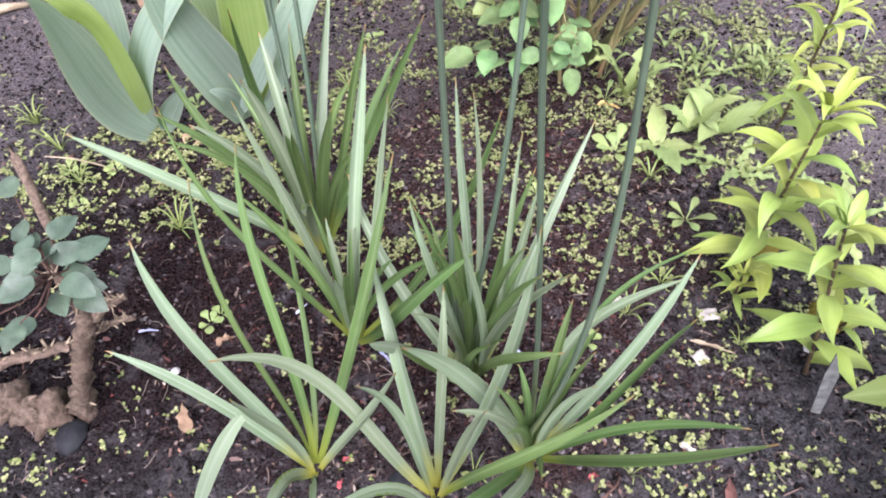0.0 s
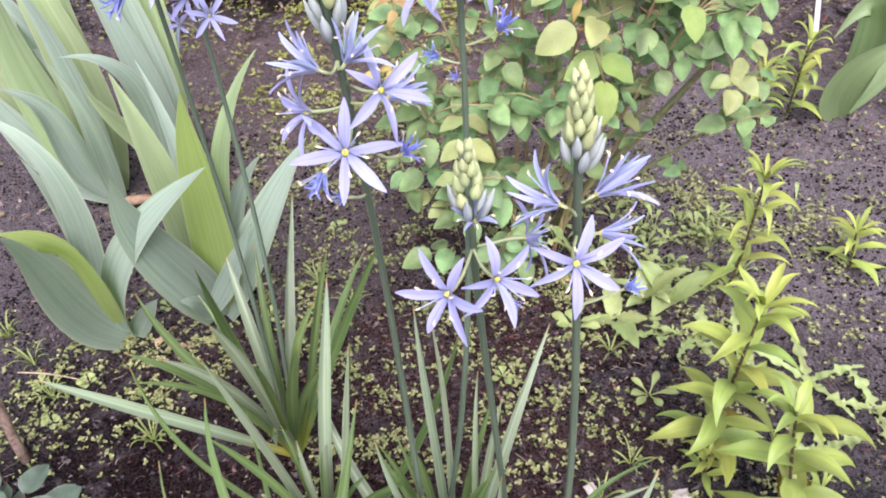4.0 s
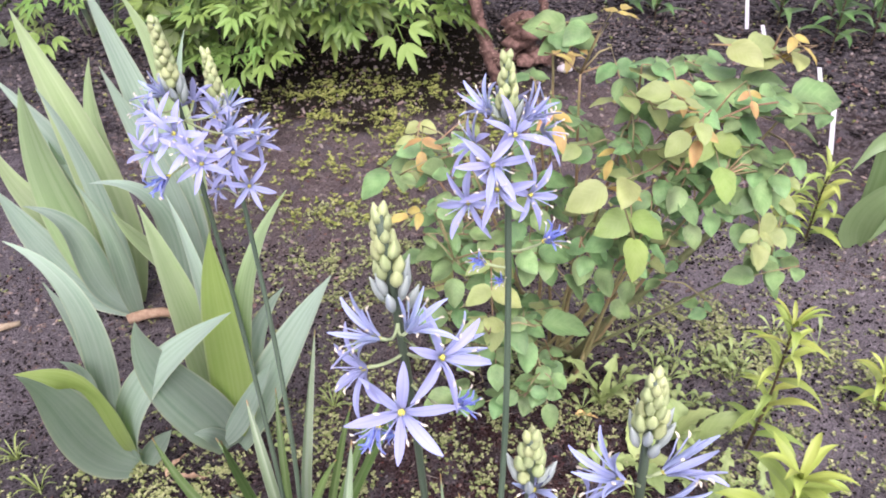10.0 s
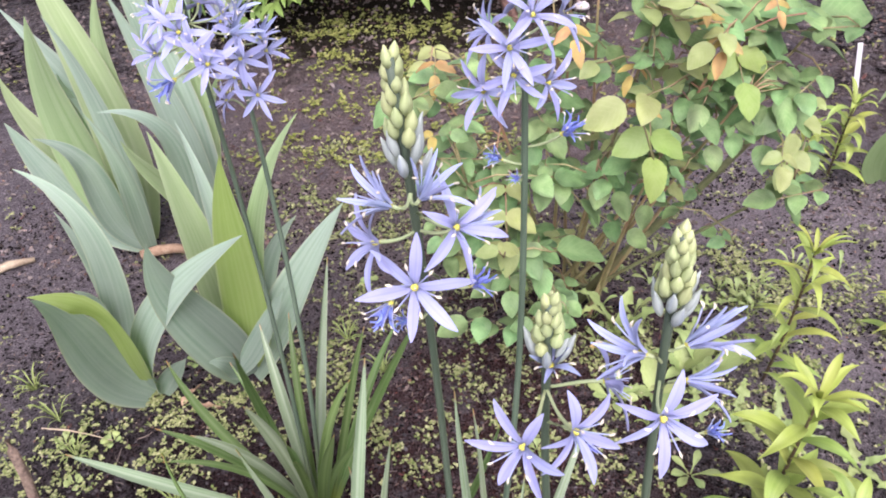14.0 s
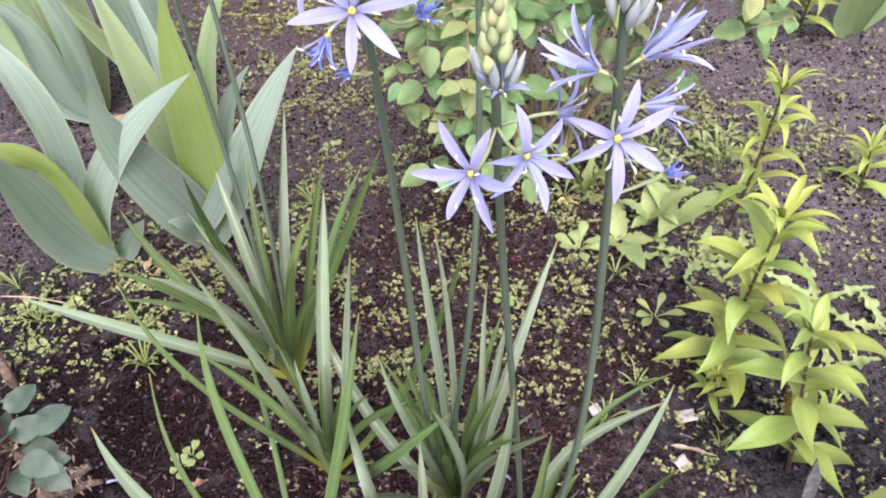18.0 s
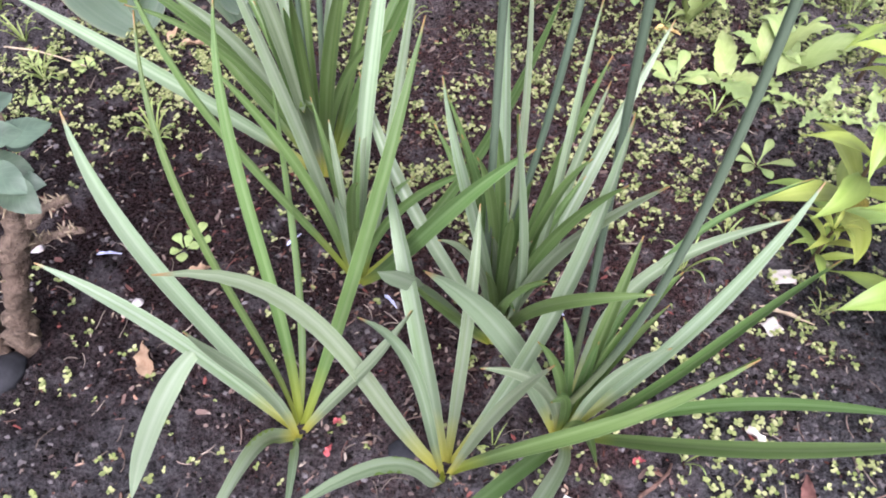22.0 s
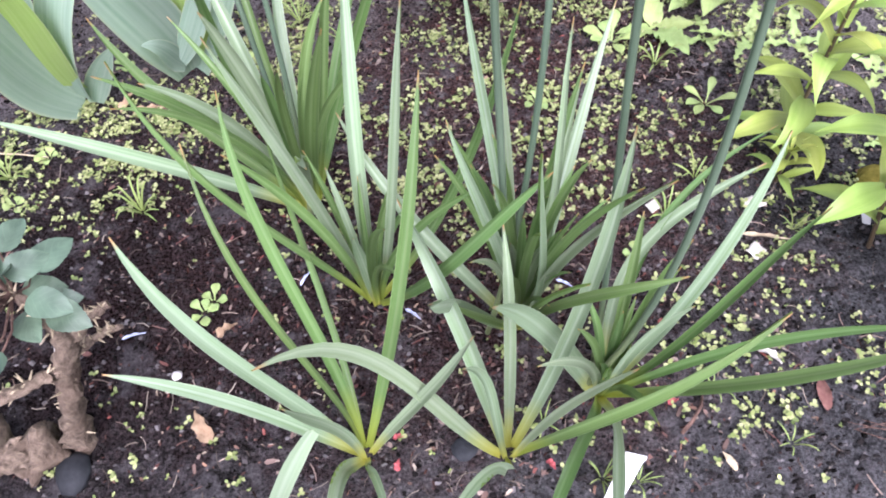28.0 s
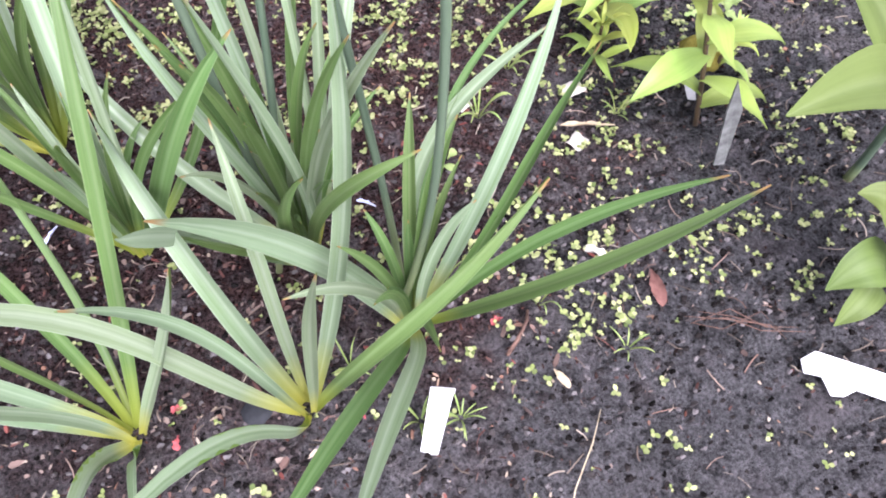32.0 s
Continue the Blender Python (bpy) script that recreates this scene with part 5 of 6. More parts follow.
rose_leaf((0.419, 0.980, 0.360), 250, 0.037, "rose")
rose_leaf((0.236, 1.030, 0.348), 250, 0.045, "rose")
rose_leaf((0.254, 1.050, 0.373), 300, 0.043, "rose")
rose_leaf((0.213, 1.050, 0.332), 180, 0.044, "rose")
# reddish young leaves at the shoots
for spot, turn, size, mat in (((0.138, 1.18, 0.463), 265, 0.05, "rose_red"), ((0.316, 1.02, 0.589), 280, 0.045, "rose_red"), ((0.343, 1.08, 0.673), 20, 0.04, "rose_red"), ((0.403, 1.1, 0.719), 60, 0.042, "rose_red"),
                              ((0.452, 0.99, 0.643), 275, 0.042, "rose_red"), ((0.467, 0.96, 0.597), 250, 0.04, "rose_red"), ((0.649, 1.1, 0.646), 300, 0.042, "rose_red"), ((0.102, 1.08, 0.433), 200, 0.045, "rose_red"),
                              ((0.592, 0.98, 0.413), 260, 0.045, "rose_young"), ((0.448, 0.97, 0.604), 210, 0.045, "rose_young"), ((0.544, 1.0, 0.627), 280, 0.03, "rose_red"), ((0.376, 1.0, 0.553), 240, 0.035, "rose_red")):
    rose_leaf(spot, turn, size * 0.85, mat, 3)
# shaded leaves in the heart of the bush
for cane in list(ROSE_CANES):
    for f in (0.52, 0.66, 0.8, 0.95):
        heart = bezier(cane, f) + ROSE_AT + Vector((rose_rng.uniform(-0.07, 0.07), rose_rng.uniform(0.0, 0.09), rose_rng.uniform(-0.05, 0.03)))
        if heart.z > 0.16:
            rose_leaf(heart, rose_rng.uniform(0, 360), rose_rng.uniform(0.034, 0.05), "rose_young" if rose_rng.random() < 0.15 else "rose")


# ---- peony bush behind ----
def peony_leaf(name, fold):
    """A divided leaf: three stalked groups of long pointed lobes."""
    pieces = []
    for a, g in ((0, 1.0), (0.85, 0.8), (-0.85, 0.8)):
        d = Vector((math.cos(a), math.sin(a), 0))
        o = d * (0.42 if a == 0 else 0.26)
        pieces.append(tube("rib", [(0, 0, 0), o * 0.5 + Vector((0, 0, 0.03)), o], [0.012, 0.01, 0.008], M["peony"], 5))
        for b, h in ((0, 1.0), (0.62, 0.8), (-0.62, 0.8)):
            e = Vector((math.cos(a + b), math.sin(a + b), 0))
            ln = 0.66 * g * h
            q = o + e * 0.03
            pieces.append(blade("lobe", [q, q + e * ln * 0.33 + Vector((0, 0, 0.035)), q + e * ln * 0.68 + Vector((0, 0, 0.02)), q + e * ln + Vector((0, 0, -0.05))], 0.17 * g, (0, 0, 1), M["peony"], "lance", fold, 0.008, 8))
    return joined(name, pieces)


def peony(at, label, count, seed, spread, height, size=0.13, hollow=False):
    r = random.Random(seed)
    root = thing("peony_bush", at, label, "peony bush")
    kinds = [peony_leaf("peony_leaf", f) for f in (0.2, 0.35)]
    for i in range(14):
        a = i * 2.4
        d = Vector((math.cos(a), math.sin(a), 0)) * r.uniform(0.1, 0.7)
        p = [Vector((d.x * 0.1, d.y * 0.1, -0.02)), Vector((d.x * spread[0] * 0.4, d.y * spread[1] * 0.4, height * 0.4)), Vector((d.x * spread[0] * 0.8, d.y * spread[1] * 0.8, height * 0.7)), Vector((d.x * spread[0], d.y * spread[1], height * 0.85))]
        part("stem", curve_tube("peony_stem", p, 0.005, 0.003, M["stalk"], 8, 6), root)
    for i in range(count):
        a, t = r.uniform(0, 6.283), math.acos(r.uniform(0.0, 1))
        d = Vector((math.sin(t) * math.cos(a) * spread[0], math.sin(t) * math.sin(a) * spread[1], 0.12 + math.cos(t) * (height - 0.12)))
        d *= r.uniform(0.75, 1.05)
        if hollow and d.z < 0.2 and d.x > -0.03 and d.y < 0.1:
            continue
        way = Vector((math.cos(a) * 0.7, math.sin(a) * 0.7, r.uniform(-0.8, 0.25))).normalized()
        up = Vector((r.uniform(-0.5, 0.5), r.uniform(-0.5, 0.5), 1))
        y = up.cross(way).normalized()
        z = way.cross(y)
        part("leaf", kinds[i % 2], root, "", Matrix.Translation((d.x, d.y, max(0.13, d.z))) @ Matrix((way, y, z)).transposed().to_4x4() @ Matrix.Scale(size * r.uniform(0.6, 1.2), 4))


peony((-0.22, 2.86, 0.0), "dense peony bush with glossy divided green leaves", 560, 21, (0.58, 0.55), 0.52, 0.13, True)
peony((-1.12, 3.0, 0.0), "small peony bush with divided pale green leaves", 60, 22, (0.36, 0.34), 0.4, 0.12)


# ---- small shrub on an old stump, at the bed's edge ----
def old_stump(at, label, limbs, seed, mat="bark", name="old_stump"):
    r = random.Random(seed)
    root = thing(name, at, label, "stump")
    for p, r0, r1 in limbs:
        part("branch", curve_tube("branch", local(p, at), r0, r1, M[mat], 30, 12, 0.7), root)
        for k in range(20):
            s = r.uniform(0.15, 0.98)
            c = bezier(local(p, at), s)
            d = Vector((r.uniform(-1, 1), r.uniform(-1, 1), r.uniform(-0.2, 1))).normalized()
            rad = r0 + (r1 - r0) * s
            part("thorn", tube("thorn", [c + d * rad * 0.8, c + d * (rad + 0.0085)], [0.0015, 0.0003], M["straw"], 5), root)
    return root


def round_shrub():
    at = (-0.338, 0.476, 0.0)
    root = old_stump(at, "small rose shrub with round bluish leaves on a thorny brown stem", [
        ([(-0.34, 0.476, -0.01), (-0.325, 0.474, 0.05), (-0.29, 0.48, 0.12), (-0.256, 0.495, 0.205)], 0.014, 0.009),
        ([(-0.272, 0.488, 0.17), (-0.25, 0.5, 0.2), (-0.235, 0.508, 0.21), (-0.214, 0.517, 0.212)], 0.007, 0.004),
        ([(-0.275, 0.486, 0.16), (-0.3, 0.462, 0.19), (-0.32, 0.445, 0.195), (-0.36, 0.43, 0.2)], 0.007, 0.005),
        ([(-0.258, 0.493, 0.2), (-0.262, 0.51, 0.22), (-0.275, 0.52, 0.24), (-0.29, 0.53, 0.25)], 0.006, 0.003),
        ([(-0.275, 0.486, 0.16), (-0.27, 0.51, 0.15), (-0.26, 0.53, 0.14), (-0.232, 0.53, 0.145)], 0.006, 0.003),
    ], 3, name="round_leaved_shrub")
    root["category"] = "shrub"
    r = random.Random(8)
    fork = Vector((-0.285, 0.525, 0.24)) - Vector(at)
    spots = ((-0.315, 0.55, 0.262), (-0.285, 0.58, 0.255), (-0.277, 0.527, 0.27), (-0.245, 0.552, 0.255), (-0.3, 0.49, 0.265), (-0.29, 0.44, 0.255), (-0.245, 0.503, 0.25), (-0.232, 0.493, 0.24),
             (-0.345, 0.53, 0.25), (-0.35, 0.49, 0.26), (-0.335, 0.58, 0.25), (-0.375, 0.55, 0.25), (-0.32, 0.515, 0.24), (-0.26, 0.565, 0.235), (-0.26, 0.53, 0.235), (-0.34, 0.45, 0.245), (-0.305, 0.56, 0.235), (-0.385, 0.5, 0.24), (-0.275, 0.5, 0.225), (-0.38, 0.46, 0.24), (-0.262, 0.54, 0.262), (-0.295, 0.515, 0.275), (-0.325, 0.57, 0.24), (-0.25, 0.52, 0.225), (-0.3, 0.46, 0.235), (-0.375, 0.645, 0.25))
    for i, spot in enumerate(spots):
        c = Vector(spot) - Vector(at)
        d = c - fork
        way = Vector((d.x + r.uniform(-0.02, 0.02), d.y + r.uniform(-0.02, 0.02), r.uniform(-0.015, 0.01))).normalized()
        up = Vector((0.1 + r.uniform(-0.25, 0.25), -0.25 + r.uniform(-0.25, 0.25), 0.9))
        y = up.cross(way).normalized()
        z = way.cross(y)
        size = r.uniform(0.034, 0.043)
        c -= way * size * 0.5
        part("twig", tube("twig", [fork + (c - fork) * 0.05, fork.lerp(c, 0.55) + Vector((0, 0, -0.008)), c], [0.0014, 0.001, 0.0009], M["bark_red"], 5), root)
        part("leaf", LEAFLETS["blue_leaf"][i % 3], root, "", Matrix.Translation(c) @ Matrix((way, y, z)).transposed().to_4x4() @ Matrix.Scale(size, 4))
    log_at = (-0.4, 0.47, 0.0)
    log = thing("dead_log", log_at, "broken pale brown dead log lying on the soil", "dead wood")
    path = [(-0.5, 0.487, 0.006), (-0.45, 0.478, 0.026), (-0.4, 0.472, 0.026), (-0.348, 0.458, 0.003)]
    steps = 26
    girth = [0.02 + 0.006 * math.sin(i * 0.7) + 0.003 * math.sin(i * 1.9) if i < steps - 3 else 0.012 - 0.004 * (i - steps + 3) for i in range(steps)]
    part("wood", tube("log", [bezier(local(path, log_at), i / (steps - 1)) for i in range(steps)], [max(0.002, g) for g in girth], M["bark"], 16, 0.9), log)
    for k in range(7):
        c = bezier(local(path, log_at), 0.2 + 0.11 * k)
        d = Vector((r.uniform(-1, 1), r.uniform(-1, 0.2), r.uniform(0.2, 1))).normalized()
        part("splinter", tube("splinter", [c + d * 0.012, c + d * 0.02 + Vector((0.006, 0, 0)), c + d * 0.028 + Vector((0.016, 0, 0))], [0.005, 0.004, 0.001], M["bark"], 6, 0.6), log)
    part("broken_limb", tube("log_limb", local([(-0.41, 0.47, 0.02), (-0.395, 0.455, 0.034), (-0.375, 0.452, 0.03)], log_at), [0.014, 0.012, 0.007], M["bark"], 9, 0.6), log)


round_shrub()


def bare_cane():
    at = (-0.478, 0.762, 0.0)
    root = thing("dead_cane", at, "pinkish dry broken cane leaning over the soil", "dead cane")
    part("cane", tube("dead_cane", local([(-0.478, 0.762, -0.005), (-0.479, 0.77, 0.03), (-0.481, 0.779, 0.06), (-0.482, 0.788, 0.095), (-0.485, 0.8, 0.135), (-0.49, 0.81, 0.15)], at), [0.0085, 0.0075, 0.008, 0.0075, 0.007, 0.004], M["bark"], 9, 0.4), root)


bare_cane()
stump = old_stump((0.47, 2.5, 0.0), "old pruned shrub stump with reddish brown bark", [
    ([(0.39, 2.36, -0.01), (0.33, 2.45, 0.08), (0.31, 2.5, 0.2), (0.27, 2.56, 0.42)], 0.022, 0.016),
    ([(0.5, 2.55, -0.01), (0.48, 2.55, 0.05), (0.46, 2.56, 0.08), (0.44, 2.6, 0.14)], 0.045, 0.035),
    ([(0.55, 2.52, -0.01), (0.55, 2.54, 0.1), (0.54, 2.58, 0.2), (0.5, 2.62, 0.36)], 0.018, 0.012),
    ([(0.42, 2.37, 0.02), (0.4, 2.38, 0.05), (0.37, 2.4, 0.08), (0.33, 2.46, 0.1)], 0.02, 0.014),
], 9, "bark_red")
for k, (x, y, z, q) in enumerate(((0.03, 0.03, 0.1, 0.04), (-0.03, 0.05, 0.06, 0.035), (0.05, -0.02, 0.04, 0.035), (0.0, -0.03, 0.03, 0.03), (-0.06, -0.02, 0.05, 0.028), (0.01, 0.04, 0.15, 0.028))):
    knob = part("knob", lump("knob", (q, q * 0.9, q * 0.8), M["bark_red"], 30 + k, 0.5, 9, 12), stump)
    knob.location = (x, y, z)


# ---- weeds ----
def rosette(name, at, label, count, length, width, seed, mat="weed", rise=(0.2, 0.6), kind="spoon", category="weed", wave=0.0, group="weeds among the flowers", droop=0.3, teeth=0.0):
    r = random.Random(seed)
    at = (at[0], at[1], ground_height(at[0], at[1]))
    root = thing(name, at, label, category, group)
    for i in range(count):
        a = i * 6.283 / count * (1 if count < 7 else 2.4 * count / 6.283) + r.uniform(-0.3, 0.3)
        ln, h = length * r.uniform(0.7, 1.15), r.uniform(*rise)
        d = Vector((math.cos(a), math.sin(a), 0))
        p = [d * 0.002, d * ln * 0.3 + Vector((0, 0, ln * h * 0.5)), d * ln * 0.65 + Vector((0, 0, ln * h * 0.9)), d * ln + Vector((0, 0, ln * h * (1 - droop)))]
        part("leaf", blade("weed_leaf", p, width * r.uniform(0.8, 1.15), (-0.4 * d.x, -0.4 * d.y, 1), M[mat], kind, 0.2, 0.0006, 30 if kind == "lobed" else 16 if teeth else 12, r.uniform(-0.3, 0.3), wave, 5.0, None, teeth), root)
    return root


rosette("rosette_weed", (0.495, 0.794), "small pale green rosette weed with spoon leaves", 6, 0.04, 0.015, 1)
rosette("rosette_weed", (0.405, 0.94), "small green seedling weed with rounded leaves", 7, 0.045, 0.019, 2, rise=(0.3, 0.8))
rosette("dandelion", (0.44, 1.08), "upright yellowish dandelion leaves beside the rose", 5, 0.09, 0.03, 3, rise=(0.9, 1.7), kind="lobed", wave=0.15)
rosette("dandelion", (0.475, 0.95), "dandelion with toothed drooping green leaf", 4, 0.075, 0.032, 4, rise=(0.1, 0.4), kind="lance", wave=0.35)
rosette("dandelion", (0.535, 0.99), "leafy green sow thistle with upright leaves", 5, 0.075, 0.024, 5, rise=(0.5, 1.3), kind="lance", wave=0.3)
rosette("broad_leaf_weed", (0.58, 0.985), "weed with one large pale green rounded leaf", 3, 0.085, 0.042, 6, rise=(0.5, 0.9), kind="ovate")
for k, (x, y, n, ln) in enumerate(((0.6, 0.9, 5, 0.075), (0.66, 0.88, 4, 0.085), (0.545, 0.92, 4, 0.055), (0.75, 0.8, 5, 0.085), (0.72, 0.68, 4, 0.07), (0.83, 0.74, 4, 0.075), (0.62, 1.14, 6, 0.04), (0.74, 1.2, 6, 0.04))):
    rosette("thistle_weed", (x, y), "pale green thistle weed with jagged lobed leaves", n, ln, 0.024 if ln > 0.05 else 0.015, 30 + k, kind="lobed", wave=0.3, rise=(0.05, 0.5))
for k, (x, y) in enumerate(((-0.189, 0.624), (-0.2, 0.61), (0.33, 0.585), (-0.46, 0.83), (-0.5, 0.9), (-0.42, 0.9), (0.27, 0.85), (-0.13, 1.02), (-0.02, 1.25), (-0.32, 1.06))):
    rosette("rosette_weed", (x, y), "small fresh green seedling weed", 5, 0.019, 0.012, 60 + k, rise=(0.3, 0.9))
for k, (x, y, n) in enumerate(((-0.283, 0.778, 12), (0.455, 0.887, 11), (0.385, 0.63, 8), (-0.476, 0.879, 10), (-0.05, 1.1, 14), (0.02, 1.02, 12), (-0.53, 0.95, 10), (0.44, 0.68, 7), (0.25, 0.32, 10), (0.215, 0.33, 9), (0.17, 0.4, 6), (0.42, 0.33, 6), (-0.6, 1.02, 14), (0.53, 0.58, 7), (0.28, 0.45, 6), (0.36, 0.4, 6))):
    rosette("grass_tuft", (x, y), "small tuft of thin green grass", n, 0.034 if y > 0.6 else 0.022, 0.0026 if y > 0.6 else 0.0016, 90 + k, "grass", (0.4, 1.8), "strap", "grass tuft")
for k in range(26):
    r = random.Random(200 + k)
    x, y = 0.6 + r.gauss(0, 0.13), 1.13 + r.gauss(0, 0.09)
    rosette("seedling_weed", (x, y), "small upright weed with narrow green leaves", r.choice((5, 6, 8)), r.uniform(0.022, 0.042), r.uniform(0.006, 0.011), 230 + k, rise=(0.5, 1.8), kind="spoon", group="small weeds by the lily")


# broad leaves at the bed's right edge
def broad_plant(at, label, leaves):
    root = thing("broad_leaf_plant", at, label, "leafy plant", "broad-leaved plants")
    for p, w, facing, kind in leaves:
        part("leaf", blade("broad_leaf", local(p, at), w, facing, M["tulip"], kind, 0.25, 0.0012, 16, 0.2, 0.08, 2.0), root)
    part("stem", curve_tube("stem", local([at, (at[0], at[1], 0.05), (at[0] - 0.01, at[1], 0.09), (at[0] - 0.015, at[1], 0.13)], at), 0.005, 0.004, M["stalk"], 8, 7), root)


broad_plant((0.72, 0.42, 0.0), "broad-leaved plant with long pointed green leaves", [
    ([(0.705, 0.42, 0.13), (0.65, 0.41, 0.21), (0.58, 0.4, 0.245), (0.513, 0.391, 0.236)], 0.055, (0, -0.2, 1), "lance"),
    ([(0.71, 0.42, 0.12), (0.7, 0.38, 0.17), (0.68, 0.34, 0.17), (0.66, 0.3, 0.13)], 0.05, (0, -0.1, 1), "lance"),
    ([(0.71, 0.42, 0.13), (0.74, 0.44, 0.2), (0.79, 0.46, 0.22), (0.85, 0.47, 0.2)], 0.055, (0, -0.2, 1), "lance"),
    ([(0.71, 0.42, 0.11), (0.72, 0.47, 0.16), (0.72, 0.52, 0.18), (0.71, 0.57, 0.15)], 0.05, (0, -0.2, 1), "lance"),
])
broad_plant((0.66, 0.305, 0.0), "broad-leaved green plant with curled leaves near the soil", [
    ([(0.655, 0.305, 0.05), (0.63, 0.31, 0.09), (0.61, 0.31, 0.09), (0.585, 0.305, 0.06)], 0.045, (0, -0.2, 1), "ovate"),
    ([(0.65, 0.305, 0.08), (0.65, 0.33, 0.12), (0.64, 0.35, 0.13), (0.62, 0.36, 0.12)], 0.04, (0, -0.2, 1), "ovate"),
    ([(0.65, 0.305, 0.1), (0.67, 0.29, 0.13), (0.69, 0.28, 0.13), (0.72, 0.27, 0.1)], 0.045, (0, -0.2, 1), "ovate"),
    ([(0.655, 0.305, 0.03), (0.63, 0.29, 0.05), (0.615, 0.285, 0.045), (0.6, 0.28, 0.02)], 0.03, (0, -0.2, 1), "ovate"),
])


def tulip_clump(at, label, leaves):
    root = thing("tulip_leaves", at, label, "tulip plant")
    for p, w, facing, tw in leaves:
        part("leaf", blade("tulip_leaf", local(p, at), w, facing, M["tulip_leaf"], "sword", 0.35, 0.002, 18, tw, 0.08, 1.2), root)


tulip_clump((1.10, 1.5, 0.0), "broad curled grey-green tulip leaves", [
    ([(1.10, 1.5, 0), (1.17, 1.52, 0.16), (1.12, 1.52, 0.36), (1.03, 1.49, 0.2)], 0.07, (-0.6, -0.6, 0.5), 0.5),
    ([(1.1, 1.49, 0), (1.06, 1.48, 0.06), (1.06, 1.46, 0.16), (1.17, 1.44, 0.22)], 0.075, (-0.3, -0.8, 0.5), -0.3),
    ([(1.12, 1.52, 0), (1.2, 1.55, 0.1), (1.25, 1.56, 0.2), (1.33, 1.52, 0.24)], 0.08, (-0.2, -0.9, 0.5), 0.2),
])
lily((1.0, 1.52, 0.0), [(1.0, 1.52, 0), (1.0, 1.52, 0.06), (0.99, 1.51, 0.12), (0.99, 1.5, 0.19)], "thin pale green young lily shoot", 14, 51, 0.085, 0.4, 6)
lily((0.92, 1.5, 0.0), [(0.92, 1.5, 0), (0.92, 1.5, 0.05), (0.91, 1.5, 0.09), (0.91, 1.5, 0.13)], "thin pale green young lily shoot", 12, 52, 0.075, 0.4, 6)
for k, (x, y, h) in enumerate(((1.5, 2.5, 0.3), (1.66, 2.55, 0.33), (1.58, 2.7, 0.34), (1.76, 2.75, 0.3), (1.42, 2.75, 0.26), (1.85, 2.5, 0.3), (1.0, 2.85, 0.2), (0.92, 2.95, 0.2))):
    lily((x, y, 0.0), [(x, y, 0), (x, y, h * 0.4), (x - 0.01, y, h * 0.7), (x, y - 0.01, h)], "dark green leafy lily stem", 16, 70 + k, 0.13, 0.0, 6, group="dark lilies behind", mats=("dark_leaf", "dark_leaf"))


# ---- labels and small things on the soil ----
def slab(name, corners, thick, material, bevel=0.0006):
    """A flat piece with a worked edge: corner ring, a raised ring just inside it."""
    c = sum((Vector(q) for q in corners), Vector()) / len(corners)
    n = len(corners)
    normal = (Vector(corners[1]) - Vector(corners[0])).cross(Vector(corners[2]) - Vector(corners[1])).normalized()
    verts, faces = [], []
    for h, inset in ((0, bevel), (bevel, 0), (thick - bevel, 0), (thick, bevel)):
        for q in corners:
            v = Vector(q)
            verts.append(v + (c - v).normalized() * inset + normal * h)
    for i in range(3):
        for k in range(n):
            a, b = i * n + k, i * n + (k + 1) % n
            faces.append((a, b, b + n, a + n))
    faces.append(tuple(reversed(range(n))))
    faces.append(tuple(3 * n + k for k in range(n)))
    return mesh_of(name, verts, faces, material, smooth=False)


def label_stake(name, at, corners, label, material="white", thick=0.0016):
    root = thing(name, at, label, "plant label", "plant labels")
    part("blade", slab(name, local(corners, at), thick, M[material]), root)
    return root


tag = label_stake("plant_label", (0.22, 0.31, 0.0), [(0.207, 0.306, 0.0), (0.22, 0.297, 0.0), (0.243, 0.323, 0.088), (0.226, 0.331, 0.088)], "white plastic plant label stuck slanting in the soil")
part("lip", slab("lip", local([(0.2255, 0.3305, 0.0885), (0.2435, 0.3225, 0.0885), (0.2445, 0.324, 0.0915), (0.2265, 0.332, 0.0915)], (0.22, 0.31, 0.0)), 0.0026, M["white"]), tag)
label_stake("plant_label", (0.585, 0.235, 0.0), [(0.558, 0.253, 0.006), (0.570, 0.244, 0.008), (0.568, 0.226, 0.008), (0.578, 0.221, 0.009), (0.591, 0.222, 0.011), (0.615, 0.198, 0.015), (0.647, 0.192, 0.020), (0.637, 0.212, 0.018), (0.578, 0.267, 0.009), (0.562, 0.265, 0.007)], "white plastic plant label with a notched end lying on the soil")
label_stake("plant_label", (0.605, 0.485, 0.0), [(0.598, 0.486, -0.003), (0.609, 0.483, -0.003), (0.602, 0.493, 0.082), (0.588, 0.503, 0.118), (0.586, 0.496, 0.082)], "grey weathered pointed plant label leaning by the lily", "grey_wood", 0.003)
label_stake("plant_label", (0.617, 0.58, 0.0), [(0.612, 0.57, 0.0), (0.62, 0.565, 0.0), (0.615, 0.575, 0.025), (0.606, 0.58, 0.02)], "small white label fragment by the lily stem")
for k, (x, y, h) in enumerate(((1.302, 2.732, 0.14), (1.314, 2.581, 0.07), (1.346, 2.221, 0.08), (1.217, 1.874, 0.13))):
    label_stake("plant_label", (x, y, 0.0), [(x - 0.007, y, -0.004), (x + 0.007, y, -0.004), (x - 0.022, y + 0.004, h), (x - 0.035, y + 0.004, h)], "white plastic plant label standing in the soil")


